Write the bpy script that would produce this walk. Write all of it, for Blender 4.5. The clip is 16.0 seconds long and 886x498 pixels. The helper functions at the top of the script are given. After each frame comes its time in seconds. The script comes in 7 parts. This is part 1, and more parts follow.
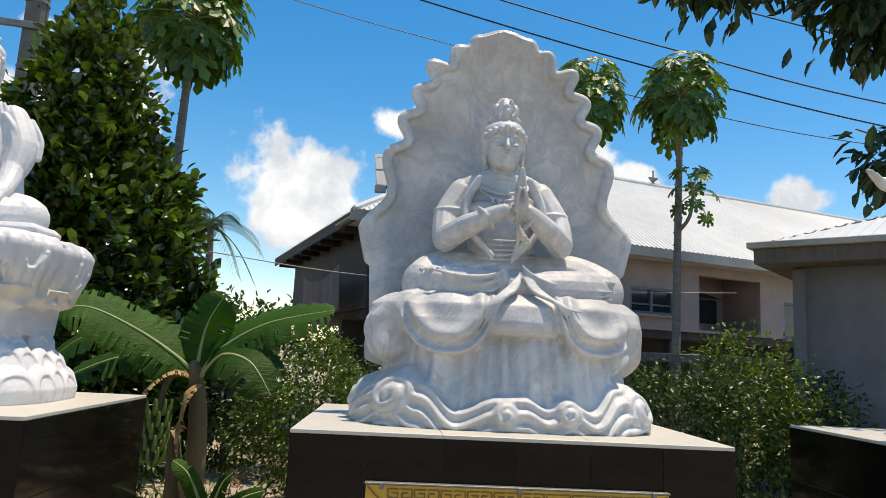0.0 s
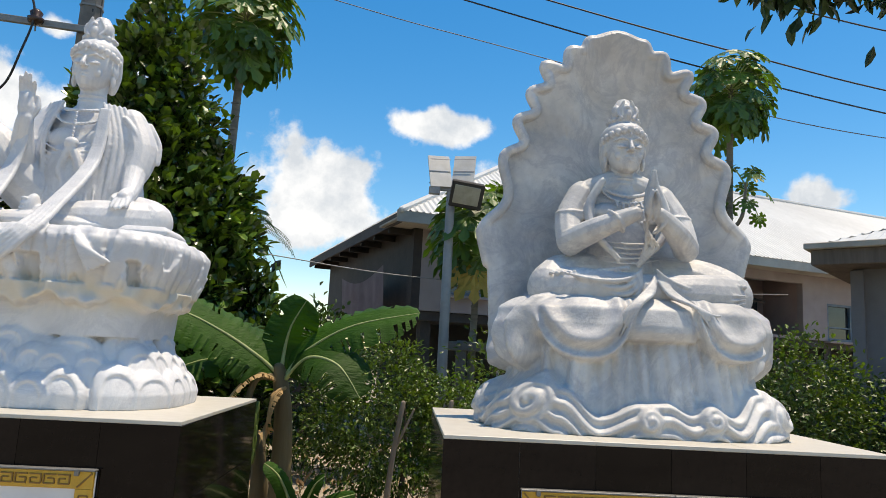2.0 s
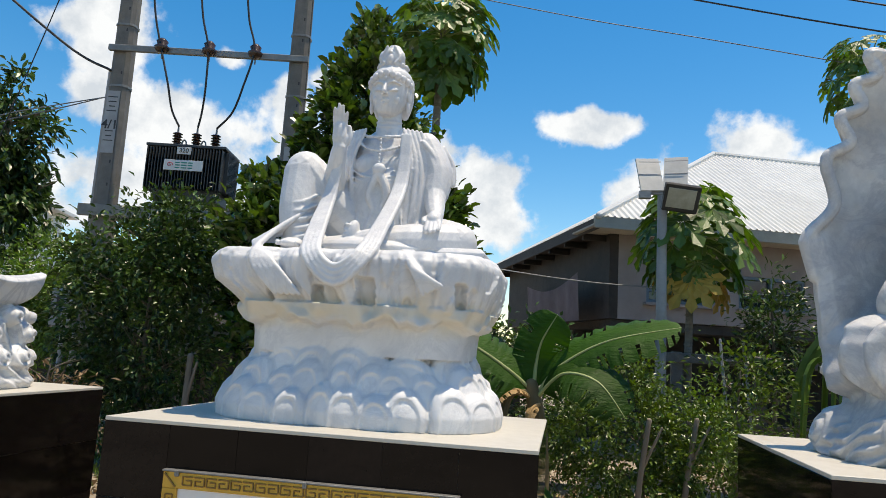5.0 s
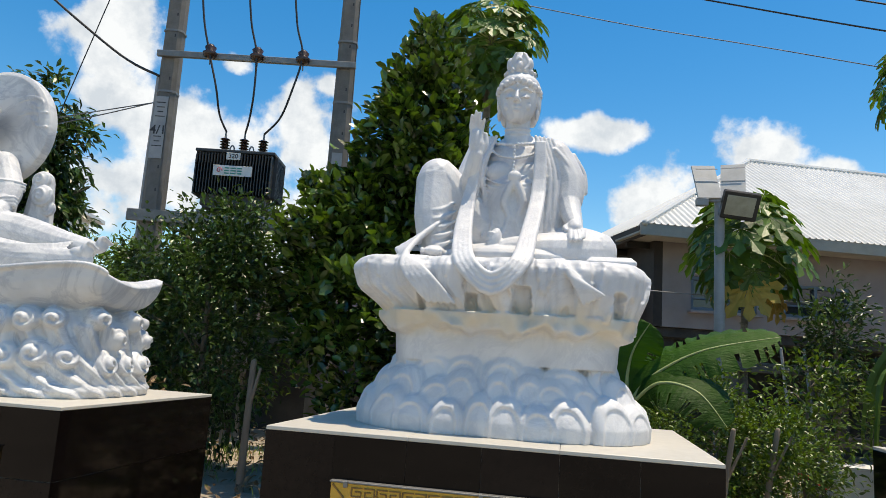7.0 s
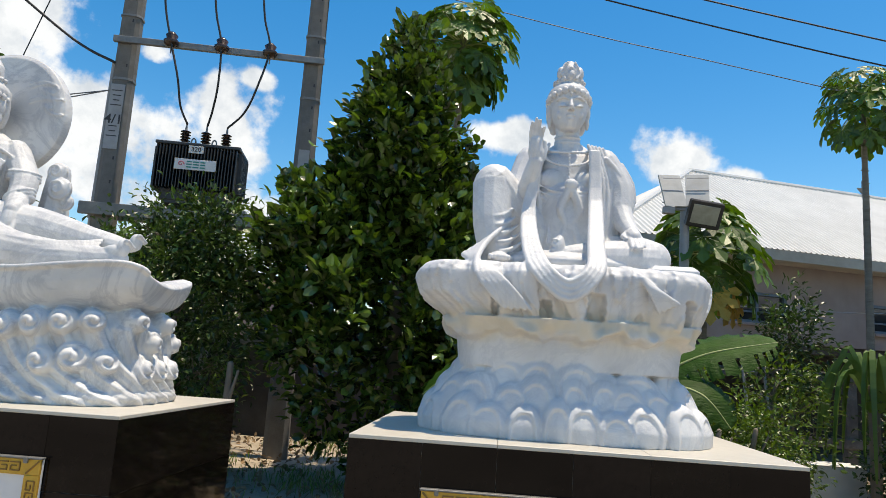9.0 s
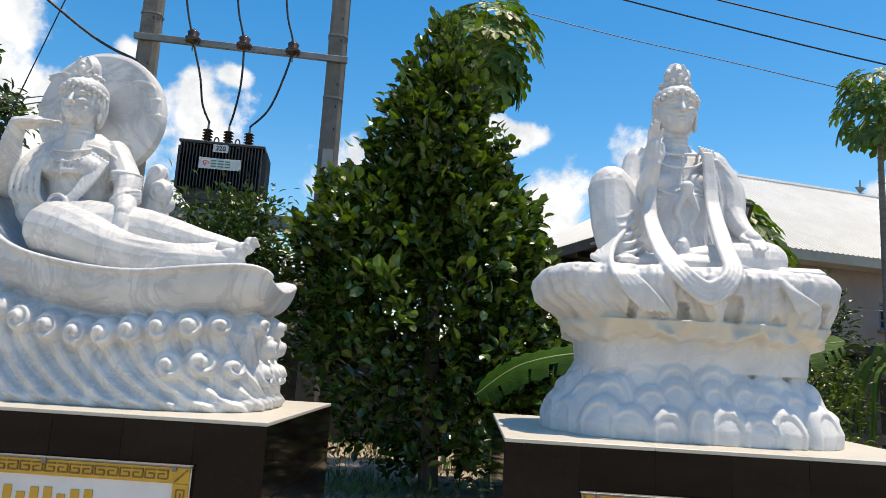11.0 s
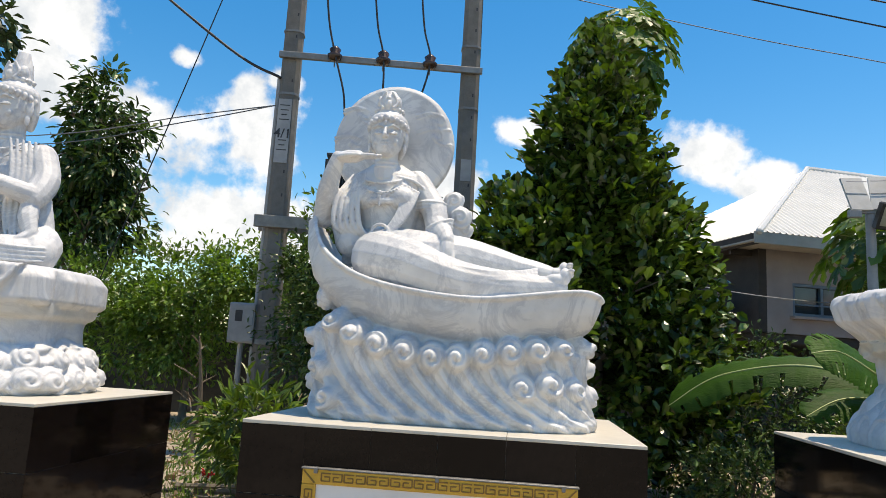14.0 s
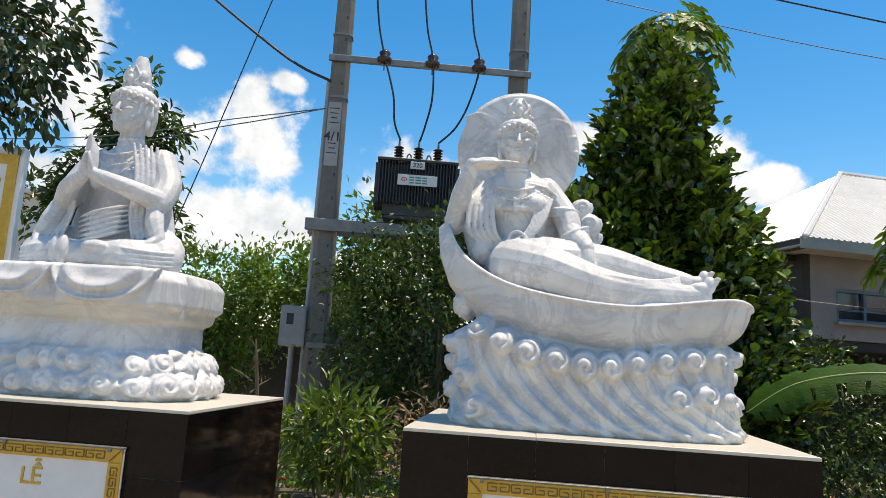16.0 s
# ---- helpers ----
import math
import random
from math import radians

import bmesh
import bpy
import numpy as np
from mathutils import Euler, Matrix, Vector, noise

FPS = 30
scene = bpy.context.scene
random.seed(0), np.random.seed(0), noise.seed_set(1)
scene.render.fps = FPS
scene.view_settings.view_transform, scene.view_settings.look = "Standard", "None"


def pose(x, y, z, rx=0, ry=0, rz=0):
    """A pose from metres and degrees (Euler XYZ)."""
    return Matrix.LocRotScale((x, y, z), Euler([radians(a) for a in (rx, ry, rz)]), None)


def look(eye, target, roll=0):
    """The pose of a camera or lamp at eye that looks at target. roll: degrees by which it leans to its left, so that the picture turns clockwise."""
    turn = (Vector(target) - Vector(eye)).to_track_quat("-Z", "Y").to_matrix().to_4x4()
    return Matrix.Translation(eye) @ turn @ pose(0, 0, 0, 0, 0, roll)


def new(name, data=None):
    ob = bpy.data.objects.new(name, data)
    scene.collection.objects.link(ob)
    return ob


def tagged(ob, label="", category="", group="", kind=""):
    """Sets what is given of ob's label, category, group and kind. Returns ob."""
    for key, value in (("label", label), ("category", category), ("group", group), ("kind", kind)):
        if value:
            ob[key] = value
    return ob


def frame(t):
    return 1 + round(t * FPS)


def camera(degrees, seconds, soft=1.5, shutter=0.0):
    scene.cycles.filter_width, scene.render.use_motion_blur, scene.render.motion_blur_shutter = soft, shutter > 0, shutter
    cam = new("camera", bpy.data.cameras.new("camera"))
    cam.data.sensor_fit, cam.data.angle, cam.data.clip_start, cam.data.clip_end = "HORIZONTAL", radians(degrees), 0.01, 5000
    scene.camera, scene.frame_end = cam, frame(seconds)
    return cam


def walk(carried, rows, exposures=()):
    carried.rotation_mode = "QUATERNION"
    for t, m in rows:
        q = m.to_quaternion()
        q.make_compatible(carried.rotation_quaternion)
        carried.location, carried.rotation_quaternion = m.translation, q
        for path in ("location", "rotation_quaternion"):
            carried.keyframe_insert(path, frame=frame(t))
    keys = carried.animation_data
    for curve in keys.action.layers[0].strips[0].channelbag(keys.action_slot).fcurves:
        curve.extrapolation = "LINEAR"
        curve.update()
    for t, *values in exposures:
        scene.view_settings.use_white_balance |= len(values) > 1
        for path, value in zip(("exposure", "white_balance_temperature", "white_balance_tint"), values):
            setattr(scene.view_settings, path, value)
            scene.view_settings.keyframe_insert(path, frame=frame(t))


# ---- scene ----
cam = camera(65.4, 16.0, soft=0.7)
PATH = [
    (0, (0.396, 0.231, 1.513), (0.52, 2.205, 1.813), 2.9),
    (0.5, (0.272, 0.286, 1.493), (0.396, 2.259, 1.793), 3.0),
    (1, (0.132, 0.358, 1.485), (0.255, 2.332, 1.784), 3.0),
    (1.5, (0.007, 0.365, 1.49), (0.12, 2.34, 1.788), 3.1),
    (2, (-0.136, 0.29, 1.505), (-0.055, 2.265, 1.804), 3.0),
    (2.5, (-0.265, 0.24, 1.517), (-0.235, 2.217, 1.815), 3.0),
    (3, (-0.411, 0.243, 1.512), (-0.468, 2.22, 1.806), 3.1),
    (3.5, (-0.582, 0.287, 1.515), (-0.752, 2.258, 1.806), 3.0),
    (4, (-0.667, 0.334, 1.53), (-0.955, 2.292, 1.818), 3.1),
    (6.5, (-1.391, 0.371, 1.551), (-1.762, 2.313, 1.847), 3.4),
    (7, (-1.545, 0.28, 1.525), (-1.913, 2.223, 1.829), 3.6),
    (7.5, (-1.691, 0.197, 1.556), (-1.994, 2.15, 1.858), 3.6),
    (8, (-1.846, 0.202, 1.55), (-2.092, 2.164, 1.855), 3.7),
    (10.5, (-2.736, 0.205, 1.465), (-2.812, 2.176, 1.794), 3.5),
    (11, (-2.903, 0.177, 1.492), (-2.993, 2.15, 1.807), 3.3),
    (11.5, (-3.146, 0.152, 1.494), (-3.262, 2.124, 1.81), 3.2),
    (12, (-3.379, 0.093, 1.507), (-3.514, 2.062, 1.827), 3.4),
    (12.5, (-3.62, 0.077, 1.494), (-3.776, 2.046, 1.811), 3.5),
    (13, (-3.838, 0.069, 1.513), (-4.029, 2.035, 1.825), 3.3),
    (13.5, (-4.061, 0.028, 1.511), (-4.281, 1.991, 1.824), 3.5),
    (14, (-4.239, -0.061, 1.526), (-4.473, 1.901, 1.832), 3.2),
    (14.5, (-4.409, -0.02, 1.492), (-4.658, 1.941, 1.8), 3.4),
    (15, (-4.587, 0.024, 1.502), (-4.849, 1.983, 1.81), 3.3),
    (15.5, (-4.787, -0.049, 1.506), (-5.053, 1.909, 1.816), 3.6),
    (16, (-4.952, -0.133, 1.516), (-5.192, 1.828, 1.827), 3.5),
]
walk(cam, [(t, look(eye, target, roll)) for t, eye, target, roll in PATH], [(0, 0.34, 8500, 12), (8, 0.30, 8300, 10), (11, 0.43, 8600, 12), (16, 0.45, 8700, 12)])


# ---- world, sun ----
SUN = Vector((0.22, 0.035, 1.0)).normalized()
sun = new("sun", bpy.data.lights.new("sun", "SUN"))
sun.data.energy, sun.data.angle, sun.data.color = 3.8, radians(0.53), (1.0, 0.965, 0.91)
sun.matrix_world = look(SUN * 60, (0, 0, 0))


def lk(nt, a, b):
    nt.links.new(a, b)


def node(nt, kind, **kw):
    n = nt.nodes.new(kind)
    for k, v in kw.items():
        if k == "blend_type": n.blend_type = v
        elif k == "operation": n.operation = v
        elif k == "data_type": n.data_type = v
        else: n.inputs[k].default_value = v
    return n


def make_world():
    w = bpy.data.worlds.new("sky")
    scene.world = w
    w.use_nodes = True
    nt = w.node_tree
    nt.nodes.clear()
    out = nt.nodes.new("ShaderNodeOutputWorld")
    bg = node(nt, "ShaderNodeBackground", Strength=0.165)
    sky = nt.nodes.new("ShaderNodeTexSky")
    sky.sky_type, sky.sun_disc = "NISHITA", False
    sky.sun_elevation = math.asin(SUN.z)
    sky.sun_rotation = math.atan2(SUN.x, SUN.y)
    sky.air_density, sky.dust_density, sky.ozone_density = 1.0, 0.4, 2.5
    tc = nt.nodes.new("ShaderNodeTexCoord")
    nz = node(nt, "ShaderNodeTexNoise", Scale=9.0, Detail=9.0, Roughness=0.58)
    lk(nt, tc.outputs["Generated"], nz.inputs["Vector"])
    # cumulus clouds: heading in degrees from +y towards +x, height in degrees, width, height
    clouds = CLOUDS
    best = None
    for az, el, wd, ht in clouds:
        a, e = radians(az), radians(el)
        c = (math.sin(a) * math.cos(e), math.cos(a) * math.cos(e), math.sin(e))
        sub = node(nt, "ShaderNodeVectorMath", operation="SUBTRACT")
        lk(nt, tc.outputs["Generated"], sub.inputs[0])
        sub.inputs[1].default_value = c
        mul = node(nt, "ShaderNodeVectorMath", operation="MULTIPLY")
        lk(nt, sub.outputs[0], mul.inputs[0])
        mul.inputs[1].default_value = (1 / radians(wd), 1 / radians(wd), 1 / radians(ht))
        ln = node(nt, "ShaderNodeVectorMath", operation="LENGTH")
        lk(nt, mul.outputs[0], ln.inputs[0])
        if best is None:
            best = ln.outputs["Value"]
        else:
            mn = node(nt, "ShaderNodeMath", operation="SMOOTH_MIN")
            mn.inputs[2].default_value = 0.25
            lk(nt, best, mn.inputs[0]); lk(nt, ln.outputs["Value"], mn.inputs[1])
            best = mn.outputs[0]
    # thin-edged puffs: the outline is broken up by the noise
    m1 = node(nt, "ShaderNodeMath", operation="MULTIPLY_ADD")
    lk(nt, nz.outputs["Fac"], m1.inputs[0]); m1.inputs[1].default_value = 3.4; m1.inputs[2].default_value = -0.75
    df = node(nt, "ShaderNodeMath", operation="SUBTRACT")
    lk(nt, m1.outputs[0], df.inputs[0]); lk(nt, best, df.inputs[1])
    edge = nt.nodes.new("ShaderNodeMapRange")
    edge.interpolation_type = "SMOOTHSTEP"
    lk(nt, df.outputs[0], edge.inputs["Value"])
    edge.inputs["From Min"].default_value, edge.inputs["From Max"].default_value = -0.12, 0.35
    n2 = node(nt, "ShaderNodeTexNoise", Scale=16.0, Detail=6.0, Roughness=0.6)
    lk(nt, tc.outputs["Generated"], n2.inputs["Vector"])
    shade = nt.nodes.new("ShaderNodeValToRGB")
    shade.color_ramp.elements[0].position, shade.color_ramp.elements[0].color = 0.36, (2.9, 3.6, 4.7, 1)
    shade.color_ramp.elements[1].position, shade.color_ramp.elements[1].color = 0.58, (4.2, 4.9, 6.0, 1)
    lk(nt, n2.outputs["Fac"], shade.inputs["Fac"])
    hs = node(nt, "ShaderNodeHueSaturation", Saturation=1.47, Value=1.0)
    lk(nt, sky.outputs[0], hs.inputs["Color"])
    mix = node(nt, "ShaderNodeMix", data_type="RGBA")
    lk(nt, edge.outputs[0], mix.inputs["Factor"])
    lk(nt, hs.outputs[0], mix.inputs[6]); lk(nt, shade.outputs[0], mix.inputs[7])
    lk(nt, mix.outputs[2], bg.inputs["Color"])
    lk(nt, bg.outputs[0], out.inputs[0])


CLOUDS = [(-9.5, 13.2, 7, 5), (0.5, 18.7, 4, 1.6), (14.5, 17, 3, 2.4), (7, 13.3, 3.2, 2.8), (31.5, 12.7, 2.4, 1.3),
          (-37, 21.7, 5.5, 3), (-32, 16.5, 8, 3.4), (-23.5, 17.2, 4.6, 4.2), (-37, 11.5, 7, 3.6), (-23, 9.2, 8, 3.2),
          (-21, 21, 1.5, 1.0), (-29, 21.7, 1.8, 1.0), (19, 14.5, 2.4, 1.5), (70, 18, 9, 5), (120, 25, 10, 5),
          (175, 16, 12, 6), (-75, 20, 9, 5), (-130, 22, 10, 6)]
make_world()


# ---- materials ----
def mat(name, c1, c2, scale=6.0, rough=0.6, bump=0.2, bscale=40.0, metal=0.0, big=0.25, bigscale=0.8, spec=0.5, island=0.0, rand=0.0,
        translucent=0.0, stretch=None, coat=0.0, contrast=0.25, dist=0.02):
    """Two-scale noise colour between c1 and c2, with fine relief."""
    m = bpy.data.materials.new(name)
    m.use_nodes = True
    nt = m.node_tree
    bs = nt.nodes["Principled BSDF"]
    out = nt.nodes["Material Output"]
    tc = nt.nodes.new("ShaderNodeTexCoord")
    vec = tc.outputs["Object"]
    if stretch:
        mp = nt.nodes.new("ShaderNodeMapping")
        mp.inputs["Scale"].default_value = stretch
        lk(nt, vec, mp.inputs["Vector"])
        vec = mp.outputs[0]
    n1 = node(nt, "ShaderNodeTexNoise", Scale=scale, Detail=7.0, Roughness=0.62)
    n2 = node(nt, "ShaderNodeTexNoise", Scale=bigscale, Detail=4.0, Roughness=0.55)
    n3 = node(nt, "ShaderNodeTexNoise", Scale=bscale, Detail=5.0, Roughness=0.6)
    for n in (n1, n2, n3):
        lk(nt, vec, n.inputs["Vector"])
    ramp = nt.nodes.new("ShaderNodeMapRange")
    ramp.inputs["From Min"].default_value, ramp.inputs["From Max"].default_value = 0.5 - contrast, 0.5 + contrast
    lk(nt, n1.outputs["Fac"], ramp.inputs["Value"])
    mix = node(nt, "ShaderNodeMix", data_type="RGBA")
    mix.inputs[6].default_value, mix.inputs[7].default_value = (*c1, 1), (*c2, 1)
    lk(nt, ramp.outputs[0], mix.inputs["Factor"])
    val = nt.nodes.new("ShaderNodeMapRange")
    lk(nt, n2.outputs["Fac"], val.inputs["Value"])
    val.inputs["From Min"].default_value, val.inputs["From Max"].default_value = 0.3, 0.7
    val.inputs["To Min"].default_value, val.inputs["To Max"].default_value = 1 - big, 1 + big * 0.6
    v = val.outputs[0]
    for src, amount in (("island", island), ("object", rand)):
        if amount:
            if src == "island":
                g = nt.nodes.new("ShaderNodeNewGeometry").outputs["Random Per Island"]
            else:
                g = nt.nodes.new("ShaderNodeObjectInfo").outputs["Random"]
            ma = node(nt, "ShaderNodeMapRange")
            lk(nt, g, ma.inputs["Value"])
            ma.inputs["To Min"].default_value, ma.inputs["To Max"].default_value = 1 - amount, 1 + amount
            mm = node(nt, "ShaderNodeMath", operation="MULTIPLY")
            lk(nt, v, mm.inputs[0]); lk(nt, ma.outputs[0], mm.inputs[1])
            v = mm.outputs[0]
    hs = nt.nodes.new("ShaderNodeHueSaturation")
    lk(nt, mix.outputs[2], hs.inputs["Color"]); lk(nt, v, hs.inputs["Value"])
    lk(nt, hs.outputs[0], bs.inputs["Base Color"])
    bs.inputs["Metallic"].default_value = metal
    bs.inputs["Specular IOR Level"].default_value = spec
    bs.inputs["Coat Weight"].default_value = coat
    rr = nt.nodes.new("ShaderNodeMapRange")
    lk(nt, n3.outputs["Fac"], rr.inputs["Value"])
    rr.inputs["To Min"].default_value, rr.inputs["To Max"].default_value = max(0.02, rough * 0.8), min(1, rough * 1.2)
    lk(nt, rr.outputs[0], bs.inputs["Roughness"])
    if bump:
        bp = nt.nodes.new("ShaderNodeBump")
        bp.inputs["Strength"].default_value, bp.inputs["Distance"].default_value = bump, dist
        lk(nt, n3.outputs["Fac"], bp.inputs["Height"])
        lk(nt, bp.outputs[0], bs.inputs["Normal"])
    if translucent:
        tr = nt.nodes.new("ShaderNodeBsdfTranslucent")
        hs2 = node(nt, "ShaderNodeHueSaturation", Saturation=1.15, Value=1.5)
        lk(nt, hs.outputs[0], hs2.inputs["Color"])
        lk(nt, hs2.outputs[0], tr.inputs["Color"])
        ms = nt.nodes.new("ShaderNodeMixShader")
        ms.inputs[0].default_value = translucent
        lk(nt, bs.outputs[0], ms.inputs[1]); lk(nt, tr.outputs[0], ms.inputs[2])
        lk(nt, ms.outputs[0], out.inputs["Surface"])
    return m


def marble(name, c1, c2, vein, vein_amount, stain=0.0, stain_z=0.5, grain=5.0, big=0.1):
    """Carved white marble: clouded body, fine speckle, thin grey veins and a weathered yellow seam."""
    m = mat(name, c1, c2, scale=grain, rough=0.5, bump=0.5, bscale=70.0, big=big, bigscale=2.5, spec=0.4, contrast=0.3, dist=0.004)
    nt = m.node_tree
    bs = nt.nodes["Principled BSDF"]
    old = bs.inputs["Base Color"].links[0].from_socket
    tc = nt.nodes.new("ShaderNodeTexCoord")
    wv = node(nt, "ShaderNodeTexNoise", Scale=3.2, Detail=10.0, Roughness=0.7, Distortion=1.2)
    lk(nt, tc.outputs["Object"], wv.inputs["Vector"])
    ab = node(nt, "ShaderNodeMath", operation="SUBTRACT"); lk(nt, wv.outputs["Fac"], ab.inputs[0]); ab.inputs[1].default_value = 0.5
    a2 = node(nt, "ShaderNodeMath", operation="ABSOLUTE"); lk(nt, ab.outputs[0], a2.inputs[0])
    mr = nt.nodes.new("ShaderNodeMapRange"); lk(nt, a2.outputs[0], mr.inputs["Value"])
    mr.inputs["From Min"].default_value, mr.inputs["From Max"].default_value = 0.0, 0.06
    mr.inputs["To Min"].default_value, mr.inputs["To Max"].default_value = vein_amount, 0.0
    mx = node(nt, "ShaderNodeMix", data_type="RGBA")
    lk(nt, mr.outputs[0], mx.inputs["Factor"]); lk(nt, old, mx.inputs[6]); mx.inputs[7].default_value = (*vein, 1)
    last = mx.outputs[2]
    if stain:
        sp = nt.nodes.new("ShaderNodeSeparateXYZ"); lk(nt, tc.outputs["Object"], sp.inputs[0])
        d = node(nt, "ShaderNodeMath", operation="SUBTRACT"); lk(nt, sp.outputs["Z"], d.inputs[0]); d.inputs[1].default_value = stain_z
        d2 = node(nt, "ShaderNodeMath", operation="ABSOLUTE"); lk(nt, d.outputs[0], d2.inputs[0])
        n5 = node(nt, "ShaderNodeTexNoise", Scale=7.0, Detail=6.0)
        lk(nt, tc.outputs["Object"], n5.inputs["Vector"])
        m5 = node(nt, "ShaderNodeMath", operation="MULTIPLY_ADD"); lk(nt, n5.outputs["Fac"], m5.inputs[0]); m5.inputs[1].default_value = -0.16; lk(nt, d2.outputs[0], m5.inputs[2])
        r5 = nt.nodes.new("ShaderNodeMapRange"); lk(nt, m5.outputs[0], r5.inputs["Value"])
        r5.inputs["From Min"].default_value, r5.inputs["From Max"].default_value = -0.06, 0.01
        r5.inputs["To Min"].default_value, r5.inputs["To Max"].default_value = stain, 0.0
        m6 = node(nt, "ShaderNodeMix", data_type="RGBA")
        lk(nt, r5.outputs[0], m6.inputs["Factor"]); lk(nt, last, m6.inputs[6]); m6.inputs[7].default_value = (0.62, 0.55, 0.42, 1)
        last = m6.outputs[2]
    lk(nt, last, bs.inputs["Base Color"])
    return m


M_GREY = marble("speckled_marble", (0.49, 0.49, 0.49), (0.65, 0.64, 0.615), (0.30, 0.31, 0.35), 0.4, grain=22.0, big=0.3)
M_WHITE = marble("white_marble", (0.58, 0.585, 0.595), (0.69, 0.69, 0.69), (0.42, 0.44, 0.48), 0.35, 0.7, 0.49, big=0.12)
M_PALE = marble("pale_marble", (0.57, 0.575, 0.58), (0.69, 0.69, 0.68), (0.34, 0.36, 0.40), 0.5, big=0.16)
M_SOFT = marble("soft_marble", (0.56, 0.57, 0.58), (0.67, 0.67, 0.675), (0.34, 0.36, 0.40), 0.45, 0.4, 0.44, big=0.16)
M_TILE = mat("black_tile", (0.004, 0.003, 0.003), (0.012, 0.008, 0.007), 30, 0.06, 0.02, 60, rand=0.35, spec=0.18, dist=0.002)
M_GROUT = mat("grout", (0.32, 0.3, 0.28), (0.5, 0.48, 0.45), 30, 0.9, 0.3)
M_CREAM = mat("cream_tile", (0.52, 0.485, 0.415), (0.60, 0.565, 0.49), 14, 0.45, 0.05, 60, big=0.1)
M_GOLD = mat("gold_paint", (0.50, 0.28, 0.035), (0.66, 0.39, 0.06), 18, 0.42, 0.2, 80, metal=0.25, big=0.15)
M_GOLDDARK = mat("gold_groove", (0.20, 0.10, 0.02), (0.28, 0.15, 0.03), 18, 0.6, 0.2, 80)
M_PLATE = mat("plaque_stone", (0.62, 0.62, 0.63), (0.72, 0.72, 0.72), 8, 0.25, 0.02, 60, big=0.06)
M_SOIL = mat("soil", (0.26, 0.21, 0.155), (0.47, 0.40, 0.31), 2.2, 0.95, 0.8, 18, big=0.35, bigscale=0.35)
M_LITTER = mat("dry_leaf", (0.13, 0.08, 0.04), (0.32, 0.22, 0.12), 5, 0.8, 0.2, 60, island=0.5)
M_BARK = mat("bark", (0.11, 0.085, 0.06), (0.22, 0.18, 0.135), 9, 0.9, 0.9, 26, stretch=(1, 1, 0.35), big=0.3)
M_PAPBARK = mat("papaya_bark", (0.16, 0.14, 0.115), (0.27, 0.245, 0.205), 7, 0.85, 0.8, 30, stretch=(0.5, 0.5, 2.4))
M_LEAF = mat("jackfruit_leaf", (0.021, 0.048, 0.009), (0.108, 0.18, 0.030), 3, 0.24, 0.15, 30, island=0.75, translucent=0.2, spec=0.7)
M_LEAF2 = mat("shrub_leaf", (0.018, 0.042, 0.011), (0.075, 0.13, 0.028), 3, 0.34, 0.15, 30, spec=0.4, island=0.7, translucent=0.2)
M_LEAF3 = mat("light_shrub_leaf", (0.036, 0.074, 0.012), (0.14, 0.215, 0.034), 3, 0.36, 0.15, 30, island=0.5, translucent=0.28)
M_LEAF4 = mat("feathery_leaf", (0.07, 0.14, 0.024), (0.16, 0.26, 0.045), 3, 0.42, 0.15, 30, island=0.5, translucent=0.28)
M_PAP = mat("papaya_leaf", (0.045, 0.10, 0.016), (0.11, 0.19, 0.03), 3, 0.42, 0.2, 30, island=0.35, translucent=0.3)
M_PAPDRY = mat("dying_papaya_leaf", (0.36, 0.22, 0.03), (0.48, 0.33, 0.06), 6, 0.6, 0.2, 30)
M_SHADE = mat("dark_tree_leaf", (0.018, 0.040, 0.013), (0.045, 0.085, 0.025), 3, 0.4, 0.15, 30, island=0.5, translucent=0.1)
M_BAN = mat("banana_leaf", (0.016, 0.055, 0.006), (0.045, 0.12, 0.012), 4, 0.5, 0.5, 44, spec=0.18, translucent=0.3, rand=0.2, stretch=(0.3, 1, 1.6))
M_BANRIB = mat("banana_midrib", (0.28, 0.34, 0.12), (0.38, 0.43, 0.18), 6, 0.5, 0.2)
M_BANSTEM = mat("banana_stem", (0.09, 0.065, 0.028), (0.24, 0.18, 0.075), 5, 0.7, 0.5, 22, stretch=(1, 1, 0.15))
M_DRY = mat("dry_banana_leaf", (0.30, 0.18, 0.07), (0.48, 0.32, 0.14), 7, 0.8, 0.6, 30)
M_FRUIT = mat("green_fruit", (0.10, 0.17, 0.03), (0.19, 0.26, 0.06), 6, 0.5, 0.2)
M_RED = mat("red_petal", (0.5, 0.01, 0.01), (0.65, 0.03, 0.02), 9, 0.6, 0.1)
M_CONC = mat("pole_concrete", (0.12, 0.115, 0.105), (0.20, 0.19, 0.175), 5, 0.9, 0.5, 60, big=0.2, bigscale=1.2)
M_STEEL = mat("galvanised_steel", (0.17, 0.17, 0.165), (0.27, 0.27, 0.26), 9, 0.55, 0.2, 60, metal=0.5)
M_TANK = mat("transformer_paint", (0.022, 0.026, 0.03), (0.045, 0.05, 0.055), 7, 0.5, 0.15, 50)
M_BROWN = mat("brown_porcelain", (0.035, 0.018, 0.012), (0.07, 0.04, 0.03), 8, 0.25, 0.1)
M_CABLE = mat("black_cable", (0.012, 0.012, 0.013), (0.03, 0.03, 0.03), 8, 0.6, 0.1)
M_WIRE = mat("thin_wire", (0.10, 0.11, 0.13), (0.18, 0.19, 0.21), 8, 0.6, 0.1)
